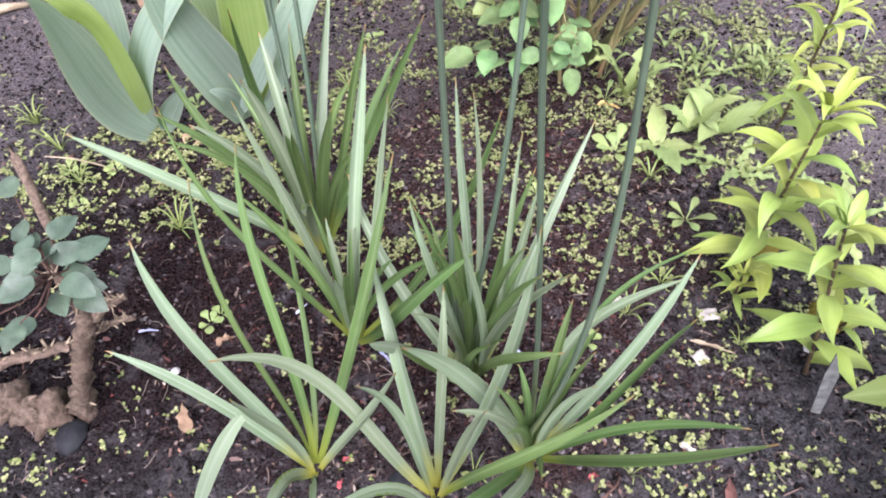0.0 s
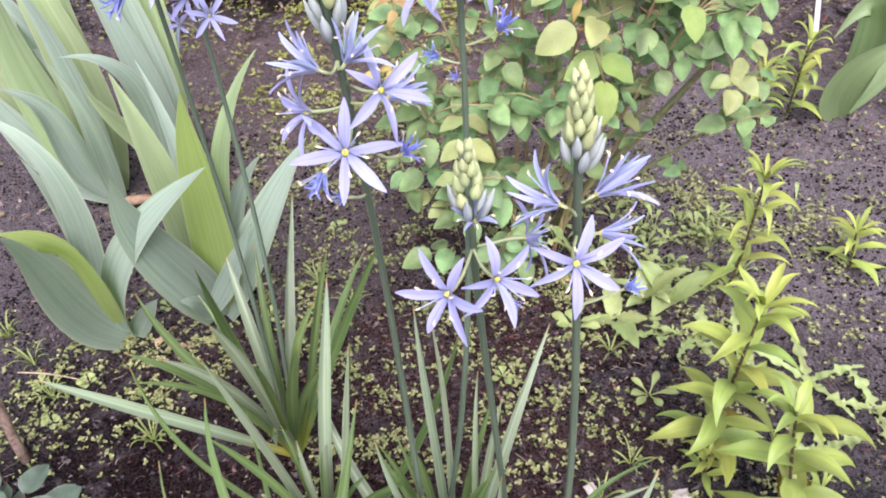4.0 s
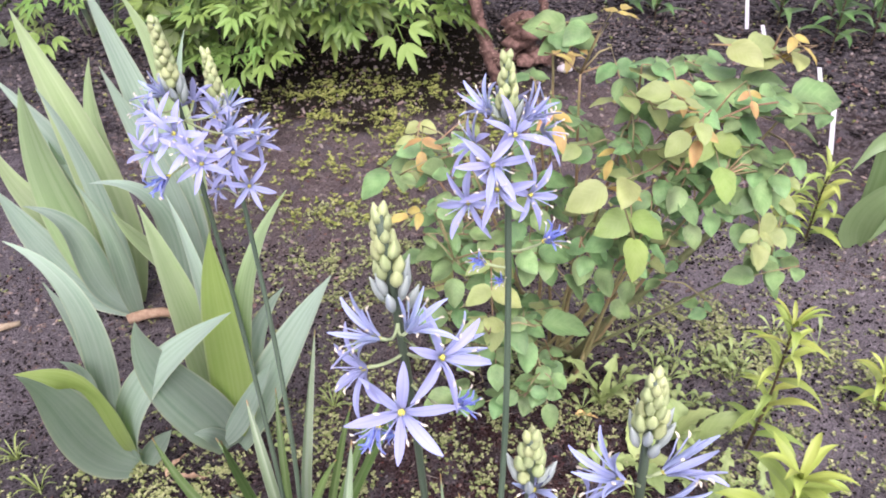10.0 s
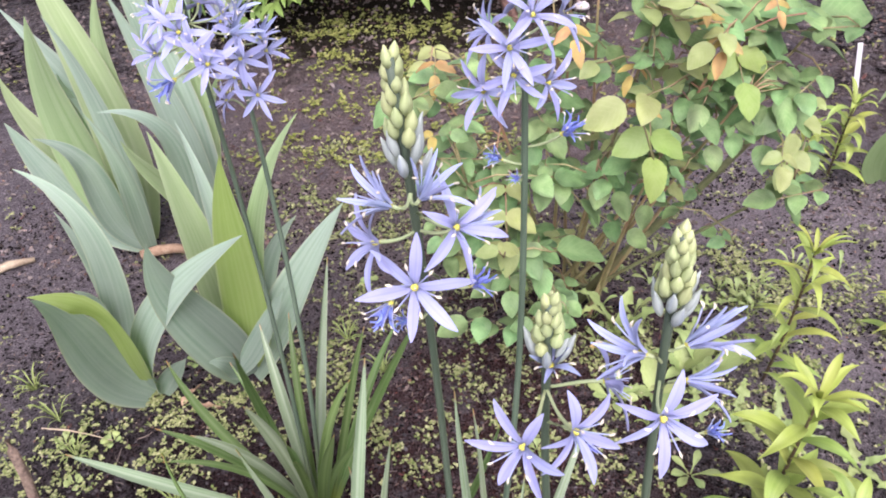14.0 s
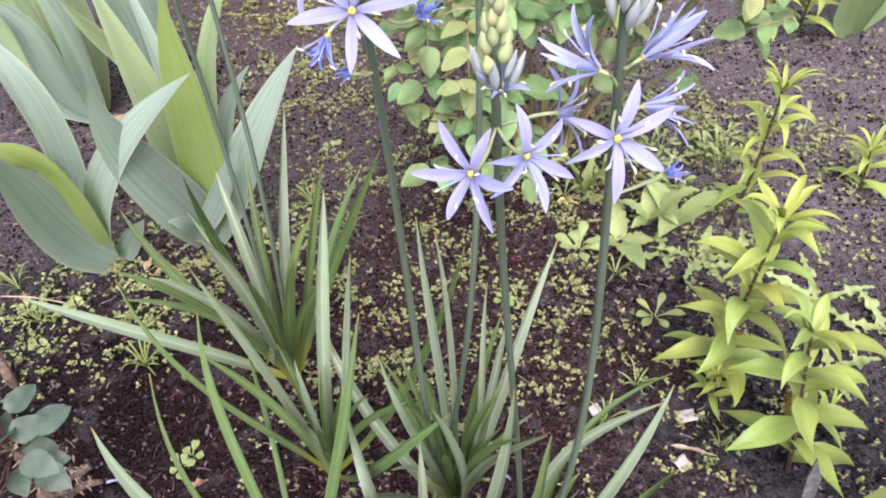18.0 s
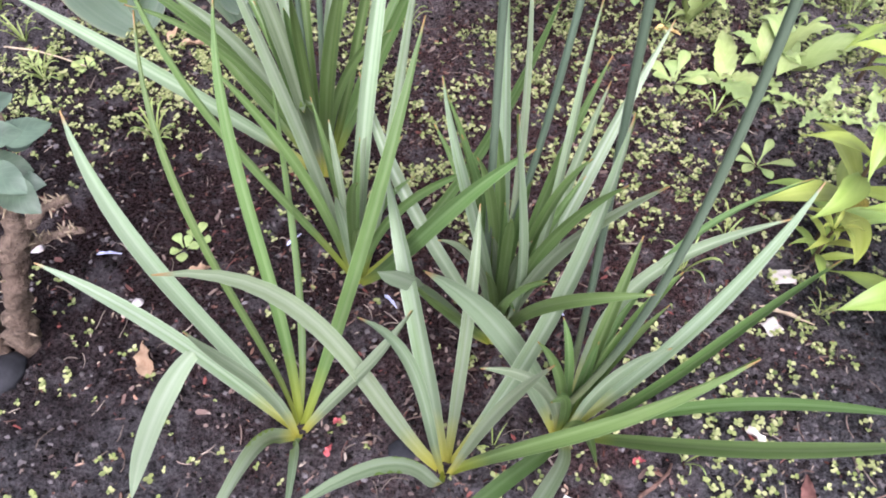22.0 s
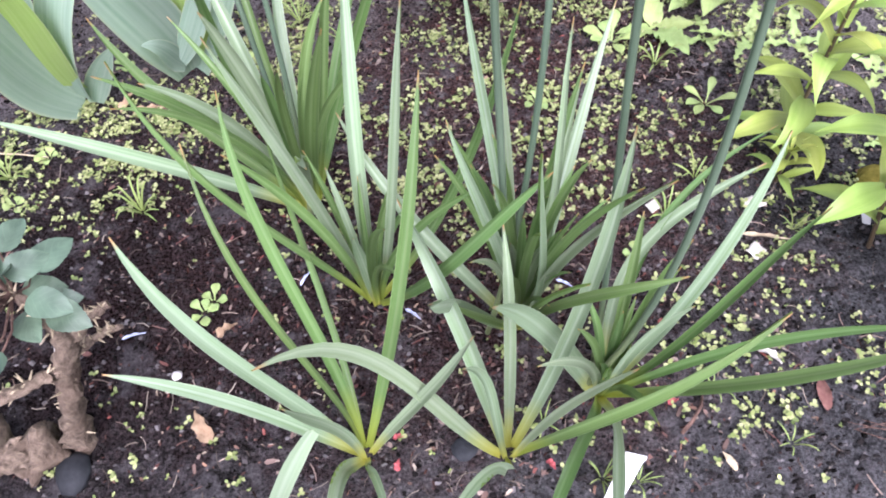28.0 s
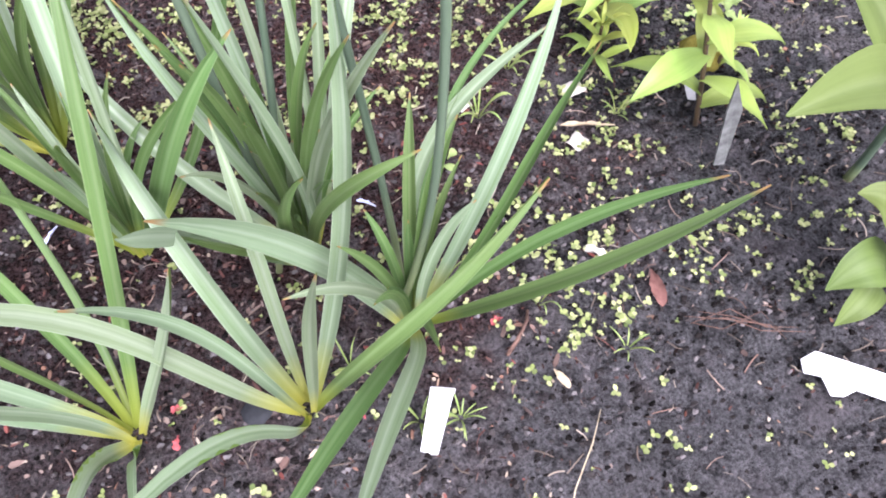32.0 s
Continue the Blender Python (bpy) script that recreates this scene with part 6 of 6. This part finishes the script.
def scrap(name, at, size, label, category, material, seed, turn=0.0, tilt=0.15):
    """A bent, uneven bit of leaf or paper on the soil."""
    r = random.Random(seed)
    z = ground_height(*at) + 0.004
    n = 7
    verts, faces = [], []
    for h in (0, 0.0011):
        for j in range(n):
            for i in range(n):
                u, v = i / (n - 1) - 0.5, j / (n - 1) - 0.5
                edge = 1 + 0.16 * noise.noise(Vector((u * 5, v * 5, seed)))
                verts.append((u * size[0] * edge, v * size[1] * edge, h + 0.25 * size[0] * noise.noise(Vector((u * 2.2, v * 2.2, seed + 9)))))
    for h in (0, 1):
        for j in range(n - 1):
            for i in range(n - 1):
                a = h * n * n + j * n + i
                q = (a, a + 1, a + n + 1, a + n)
                faces.append(q if h else tuple(reversed(q)))
    rim = [i for i in range(n)] + [j * n + n - 1 for j in range(1, n)] + [n * n - 1 - i for i in range(1, n)] + [(n - 1 - j) * n for j in range(1, n - 1)]
    for a, b in zip(rim, rim[1:] + rim[:1]):
        faces.append((a, b, b + n * n, a + n * n))
    ob = new(name, mesh_of(name, verts, faces, M[material]))
    ob.matrix_basis = Matrix.Translation((at[0], at[1], z)) @ Matrix.Rotation(turn, 4, "Z") @ Matrix.Rotation(tilt, 4, "X")
    return tagged(ob, label, category, "litter on the soil")


def fallen(name, at, length, width, label, category, material, seed, turn, rise=0.12):
    z = ground_height(*at) + 0.003
    me = blade(name, [(-length / 2, 0, 0), (-length / 6, 0, length * rise), (length / 6, 0, length * rise), (length / 2, 0, 0.002)], width, (0, 0, 1), M[material], "ovate", 0.5, 0.0008, 14, 0.9, 0.35, 2.5, None, 0.12)
    ob = new(name, me)
    ob.matrix_basis = Matrix.Translation((at[0], at[1], z)) @ Matrix.Rotation(turn, 4, "Z")
    return tagged(ob, label, category, "litter on the soil")


scrap("paper_scrap", (0.497, 0.625), (0.026, 0.017), "crumpled whitish paper scrap on the soil", "scrap", "paper", 1, 0.2)
scrap("paper_scrap", (0.472, 0.558), (0.018, 0.018), "square whitish scrap on the soil", "scrap", "paper", 2, 0.6, 0.1)
scrap("paper_scrap", (0.372, 0.645), (0.016, 0.014), "small white scrap on the soil", "scrap", "paper", 3, 0.4)
fallen("dry_stalk_piece", (0.492, 0.575), 0.06, 0.008, "flat dry pale stalk piece on the soil", "dry stalk", "straw", 4, -0.35, 0.03)
fallen("fallen_flower", (0.434, 0.427), 0.032, 0.013, "withered white trumpet-shaped flower on the soil", "fallen flower", "paper", 5, -0.9, 0.15)
fallen("fallen_leaf", (0.474, 0.376), 0.04, 0.014, "fallen dark red leaf on the soil", "fallen leaf", "dead_red", 6, 1.4)
fallen("fallen_petal", (0.35, 0.324), 0.022, 0.008, "pale dry fallen petal on the soil", "fallen petal", "straw", 7, 1.9, 0.25)
fallen("fallen_leaf", (0.407, 1.05), 0.04, 0.016, "yellowish fallen leaf below the rose", "fallen leaf", "fallen_yellow", 8, -0.3)
fallen("fallen_leaf", (-0.2, 0.465), 0.045, 0.02, "dry brown curled leaf on the soil", "fallen leaf", "dead_brown", 9, 2.0)
fallen("fallen_leaf", (-0.172, 0.58), 0.028, 0.016, "dry reddish brown leaf on the soil", "fallen leaf", "dead_brown", 10, 0.5)
fallen("fallen_petal", (-0.287, 0.597), 0.03, 0.005, "narrow bluish white fallen petal", "fallen petal", "bluish", 11, 0.1)
fallen("fallen_petal", (0.05, 0.557), 0.024, 0.005, "narrow bluish white fallen petal", "fallen petal", "bluish", 12, -0.8)
fallen("fallen_petal", (-0.074, 0.632), 0.022, 0.005, "narrow bluish white fallen petal", "fallen petal", "bluish", 13, 0.9)
fallen("fallen_petal", (0.235, 0.56), 0.022, 0.005, "narrow bluish white fallen petal", "fallen petal", "bluish", 14, -0.7)
for k, (x, y) in enumerate(((0.013, 0.414), (0.008, 0.384), (-0.009, 0.323), (0.001, 0.309), (0.167, 0.353), (0.315, 0.397))):
    fallen("fallen_petal", (x, y), 0.013, 0.008, "small crumpled pinkish red fallen petal", "fallen petal", "red_petal", 70 + k, k * 1.3, 0.2)
for k, (x, y) in enumerate(((-0.28, 0.96), (-0.31, 0.985), (-0.25, 1.18), (-0.3, 1.3))):
    fallen("dry_iris_leaf", (x, y), 0.05, 0.016, "dry tan old iris leaf on the soil", "dry leaf", "dead_brown", 40 + k, k * 1.1, 0.08)


def pebble(name, at, size, label, material, seed):
    ob = new(name, lump(name, size, M[material], seed))
    ob.location = (at[0], at[1], ground_height(*at) + size[2] * 0.25)
    tagged(ob, label, "stone", "stones on the soil")


pebble("stone", (-0.343, 0.44), (0.02, 0.024, 0.014), "dark grey stone on the soil", "stone", 1)
pebble("stone", (0.082, 0.387), (0.016, 0.013, 0.009), "grey stone between the camassias", "stone", 2)
pebble("stone", (-0.376, 0.6), (0.009, 0.008, 0.007), "small pale pebble on the soil", "pale_stone", 3)
pebble("stone", (0.6, 2.46), (0.028, 0.02, 0.016), "pale stone by the old stump", "pale_stone", 4)
pebble("stone", (-0.233, 0.535), (0.007, 0.006, 0.005), "small pale pebble on the soil", "pale_stone", 5)
pebble("moss_clump", (0.655, 0.62), (0.028, 0.026, 0.02), "yellowish brown moss clump", "moss", 6)
pebble("moss_clump", (0.6, 0.74), (0.024, 0.02, 0.016), "yellowish brown moss clump", "moss", 7)


def twig(name, points, radius, label, category, material):
    at = points[0]
    ob = thing(name, at, label, category, "litter on the soil")
    part("stem", tube(name, local(points, at), [radius * f for f in (1, 1.1, 0.9, 0.7)], M[material], 7, 0.3), ob)


twig("dry_stick", [(-0.81, 1.325, 0.004), (-0.78, 1.338, 0.01), (-0.76, 1.345, 0.01), (-0.735, 1.36, 0.004)], 0.008, "pale dry stick lying on the soil", "stick", "straw")
twig("iris_rhizome", [(-0.5, 1.35, 0.01), (-0.465, 1.355, 0.018), (-0.43, 1.36, 0.016), (-0.39, 1.36, 0.006)], 0.011, "pinkish tan iris rhizome showing above the soil", "rhizome", "dead_brown")
def root_bundle(at, seed):
    r = random.Random(seed)
    root = thing("dry_roots", at, "dry tangle of thin old roots on the soil", "roots", "litter on the soil")
    for k in range(5):
        j = lambda q: Vector((r.uniform(-q, q), r.uniform(-q, q), r.uniform(0, q * 0.5)))
        line = [Vector((-0.04, 0.027, 0.002)) + j(0.008), Vector((-0.015, 0.013, 0.006)) + j(0.01), Vector((0.01, 0.0, 0.006)) + j(0.012), Vector((0.04, -0.025, 0.002)) + j(0.016)]
        part("root_strand", tube("root_strand", line, [0.0004, 0.0005, 0.0005, 0.0003], M["bark_red"], 5), root)


root_bundle((0.53, 0.31, ground_height(0.53, 0.31)), 4)
twig("dry_stick", [(0.31, 0.36, 0.004), (0.325, 0.37, 0.007), (0.34, 0.385, 0.006), (0.345, 0.395, 0.004)], 0.0022, "thin brown bent twig", "twig", "bark_red")
twig("dry_stick", [(-0.25, 1.05, 0.004), (-0.22, 1.07, 0.008), (-0.18, 1.08, 0.012), (-0.13, 1.1, 0.004)], 0.003, "thin pale dry stem", "twig", "straw")
twig("dry_stick", [(-0.55, 0.93, 0.004), (-0.5, 0.92, 0.01), (-0.46, 0.91, 0.009), (-0.42, 0.9, 0.004)], 0.0013, "thin white dry stem by the iris", "twig", "straw")
twig("dry_stick", [(0.3, 0.2, 0.004), (0.32, 0.23, 0.006), (0.35, 0.26, 0.006), (0.37, 0.285, 0.004)], 0.0006, "thin pale straw on the soil", "twig", "straw")


# ---- stuff: crumbs, chips, litter and seedlings ----
def scatter(name, spots, make, material, label, category):
    verts, faces = [], []
    for spot in spots:
        make(verts, faces, *spot)
    ob = new(name, mesh_of(name, verts, faces, material, smooth=False))
    return tagged(ob, label, category, kind="stuff")


def crumb(verts, faces, x, y, size, r):
    k = len(verts)
    z = ground_height(x, y) + 0.001
    a, flat = r.uniform(0, 6.28), r.uniform(0.5, 1.0)
    lean = (r.uniform(-0.5, 0.5) * size, r.uniform(-0.5, 0.5) * size)
    for i, (lift, rad) in enumerate(((-0.4, 0.9), (0.3, 1.0), (0.75, 0.45))):
        for j in range(5):
            b = a + j * 1.2566 + i * 0.6 + r.uniform(-0.35, 0.35)
            q = size * rad * r.uniform(0.5, 1.3)
            verts.append((x + q * math.cos(b) + lean[0] * lift, y + q * math.sin(b) * flat + lean[1] * lift, z + size * (lift + r.uniform(-0.25, 0.25))))
    for i in range(2):
        for j in range(5):
            p, q = k + i * 5 + j, k + i * 5 + (j + 1) % 5
            faces.append((p, q, q + 5, p + 5))
    faces.append(tuple(k + 10 + j for j in range(5)))


def chip(verts, faces, x, y, size, r):
    k = len(verts)
    z = ground_height(x, y) + 0.0015
    a, t, roll = r.uniform(0, 6.28), r.uniform(-0.35, 0.35), r.uniform(-0.4, 0.4)
    c, s = math.cos(a), math.sin(a)
    long, wide = size * r.uniform(0.5, 1.7), size * r.uniform(0.2, 0.6)
    ring = [(math.cos(q) * r.uniform(0.6, 1.1), math.sin(q) * r.uniform(0.6, 1.1)) for q in (0.2, 1.1, 2.2, 3.3, 4.3, 5.4)]
    for h, f in ((0, 1.0), (size * 0.15, 0.85)):
        for u, v in ring:
            px, py = u * long * 0.5 * f, v * wide * 0.5 * f
            bend = -0.15 * abs(u) * size
            verts.append((x + px * c - py * s, y + px * s + py * c, z + h + t * px + roll * py + bend))
    faces.append(tuple(k + 6 + i for i in range(6)))
    faces.extend((k + i, k + (i + 1) % 6, k + 6 + (i + 1) % 6, k + 6 + i) for i in range(6))


def sprout(verts, faces, x, y, size, r):
    z = ground_height(x, y) + 0.001
    h = size * r.uniform(0.6, 1.6)
    turn = r.uniform(0, 6.28)
    top = (x + r.uniform(-0.3, 0.3) * size, y + r.uniform(-0.3, 0.3) * size, z + h)
    for leaf in range(r.choice((2, 3, 4, 4))):
        a = turn + leaf * (3.14 if leaf < 2 else 1.57) + (1.57 if leaf >= 2 else 0) + r.uniform(-0.3, 0.3)
        c, s = math.cos(a), math.sin(a)
        ln, w, up = size * r.uniform(0.8, 1.2), size * r.uniform(0.32, 0.45), r.uniform(-0.1, 0.5)
        k = len(verts)
        for u, v, l in ((0.0, 0, 0), (0.35, -1, 0.05), (0.75, -0.9, 0.0), (1.0, 0, -0.02), (0.75, 0.9, 0.0), (0.35, 1, 0.05)):
            px, py = u * ln, v * w
            verts.append((top[0] + px * c - py * s, top[1] + px * s + py * c, top[2] + up * px + l * ln))
        faces.append((k, k + 1, k + 2, k + 3))
        faces.append((k, k + 3, k + 4, k + 5))
    k = len(verts)
    for q, d in ((0, 0.0006), (1, 0.0004)):
        px, py, pz = (x, y, z - 0.002) if q == 0 else top
        verts.extend([(px - d, py, pz), (px + d, py, pz), (px, py + d, pz)])
    faces.extend([(k, k + 1, k + 4, k + 3), (k + 1, k + 2, k + 5, k + 4), (k + 2, k, k + 3, k + 5)])


def sow(count, seed, low, high, size, density):
    """Spots kept by how thick things lie there."""
    r = random.Random(seed)
    spots = []
    while len(spots) < count:
        x, y = r.uniform(low[0], high[0]), r.uniform(low[1], high[1])
        if r.random() < density(x, y):
            spots.append((x, y, r.uniform(*size), r))
    return spots


def hill(x, y, cx, cy, rx, ry):
    return math.exp(-((x - cx) / rx) ** 2 - ((y - cy) / ry) ** 2)


def patchy(x, y, scale, z):
    return max(0.0, min(1.0, 0.5 + 1.6 * noise.noise(Vector((x * scale, y * scale, z)))))


def seedling_density(x, y):
    d = 0.03 + 0.7 * hill(x, y, -0.36, 0.91, 0.26, 0.12) + 0.38 * hill(x, y, 0.2, 0.82, 0.28, 0.2) + 0.65 * hill(x, y, 0.62, 1.15, 0.32, 0.24) + 0.4 * hill(x, y, 0.0, 1.4, 0.34, 0.5) + 0.8 * hill(x, y, 0.1, 2.12, 0.24, 0.12) + 1.2 * hill(x, y, -0.1, 2.33, 0.22, 0.12) + 0.12 * hill(x, y, 0.1, 1.9, 0.6, 0.3) + 0.22 * hill(x, y, 0.42, 0.42, 0.12, 0.1) + 0.12 * hill(x, y, 0.62, 0.55, 0.2, 0.2) + 0.12 * hill(x, y, -0.3, 0.45, 0.15, 0.12)
    d *= 1 - 0.75 * hill(x, y, -0.75, 1.3, 0.3, 0.4)
    d *= 1 - 0.92 * hill(x, y, -0.24, 0.62, 0.3, 0.19)
    return d * (0.05 + 1.5 * patchy(x, y, 9, 1.0) * patchy(x, y, 26, 4.0) ** 1.2)


near_low, near_high = (-0.85, 0.12), (1.15, 1.6)
scatter("soil_crumbs", sow(30000, 1, near_low, near_high, (0.001, 0.0042), lambda x, y: (0.25 + 0.75 * patchy(x, y, 7, 2.0)) * (1 - 0.55 * hill(x, y, 0.2, 0.82, 0.4, 0.4)) * (1 - 0.6 * hill(x, y, -0.4, 0.7, 0.28, 0.2))), crumb, M["crumb"], "loose dark crumbs of garden soil", "soil crumbs")
scatter("bark_chips", sow(9000, 2, (-0.55, 0.2), (0.8, 1.35), (0.0025, 0.0075), lambda x, y: 0.05 + 0.95 * hill(x, y, 0.16, 0.78, 0.36, 0.36)), chip, M["mulch"], "reddish brown rotted bark chips and debris", "mulch")
scatter("dry_litter", sow(6500, 3, (-1.2, 0.1), (1.7, 3.0), (0.002, 0.009), lambda x, y: 0.3 + 0.7 * patchy(x, y, 6, 7.0)), chip, M["litter"], "bits of straw, dry leaf and pale litter", "litter")
scatter("seedlings", sow(11500, 4, (-0.9, 0.14), (1.25, 1.75), (0.002, 0.0064), seedling_density), sprout, M["sprout"], "carpet of tiny yellowish green weed seedlings", "seedlings")
scatter("seedlings_behind", sow(2600, 5, (-1.2, 1.65), (1.9, 3.1), (0.004, 0.01), seedling_density), sprout, M["sprout_dark"], "tiny green weed seedlings on the soil behind", "seedlings")
scatter("soil_crumbs_behind", sow(9000, 6, (-1.6, 1.3), (2.2, 3.2), (0.002, 0.0075), lambda x, y: 1), crumb, M["crumb_dry"], "loose crumbs of garden soil behind the bed", "soil crumbs")


def stem_bit(verts, faces, x, y, size, r):
    """A thin crooked bit of dry stem or root lying on the soil."""
    a, bend = r.uniform(0, 6.28), r.uniform(-0.8, 0.8)
    rad = r.uniform(0.0004, 0.0009)
    k = len(verts)
    for i in range(4):
        px, py = x + size * i / 3 * math.cos(a + bend * i / 3), y + size * i / 3 * math.sin(a + bend * i / 3)
        z = ground_height(px, py) + 0.002 + 0.003 * (i in (1, 2)) * r.random()
        for q in range(3):
            verts.append((px + rad * math.cos(q * 2.1) * math.sin(a), py - rad * math.cos(q * 2.1) * math.cos(a), z + rad * math.sin(q * 2.1)))
    for i in range(3):
        for q in range(3):
            u, v = k + i * 3 + q, k + i * 3 + (q + 1) % 3
            faces.append((u, v, v + 3, u + 3))


M["mould"] = island_material("leaf_mould", [(0.03, 0.022, 0.02), (0.1, 0.07, 0.06), (0.18, 0.135, 0.115), (0.08, 0.035, 0.03), (0.24, 0.19, 0.16), (0.05, 0.038, 0.036), (0.13, 0.08, 0.06)], 0.9, 0.03)
scatter("leaf_mould", sow(1000, 10, (-0.4, 0.25), (0.75, 1.3), (0.005, 0.014), lambda x, y: 0.06 + 0.9 * hill(x, y, 0.1, 0.55, 0.24, 0.26) + 0.4 * hill(x, y, 0.35, 1.0, 0.3, 0.2)), chip, M["mould"], "brown and greyish bits of rotted leaf", "litter")
scatter("leaf_mould_behind", sow(2600, 11, (-0.9, 1.3), (1.9, 2.9), (0.008, 0.022), lambda x, y: 0.3 + 0.7 * patchy(x, y, 4, 5.0)), chip, M["mould"], "brown and greyish bits of rotted leaf behind the bed", "litter")
M["stem_bits"] = island_material("dry_stem_bits", [(0.05, 0.038, 0.03), (0.16, 0.125, 0.1), (0.09, 0.035, 0.028), (0.32, 0.27, 0.22), (0.04, 0.028, 0.022), (0.22, 0.18, 0.145)], 0.8, 0.2)
M["red_bits"] = island_material("reddish_flakes", [(0.1, 0.025, 0.02), (0.16, 0.045, 0.035), (0.06, 0.025, 0.02), (0.18, 0.1, 0.07)], 0.7, 0.3)
scatter("dry_stems", sow(1900, 8, (-0.75, 0.15), (0.95, 1.5), (0.006, 0.026), lambda x, y: 0.3 + 0.7 * patchy(x, y, 5, 3.0)), stem_bit, M["stem_bits"], "thin crooked bits of dry stem and root", "litter")
scatter("red_flakes", sow(420, 9, (-0.45, 0.25), (0.7, 1.3), (0.002, 0.011), lambda x, y: 0.05 + hill(x, y, 0.12, 0.62, 0.3, 0.34)), chip, M["red_bits"], "dark red flakes of old leaf and bark", "litter")
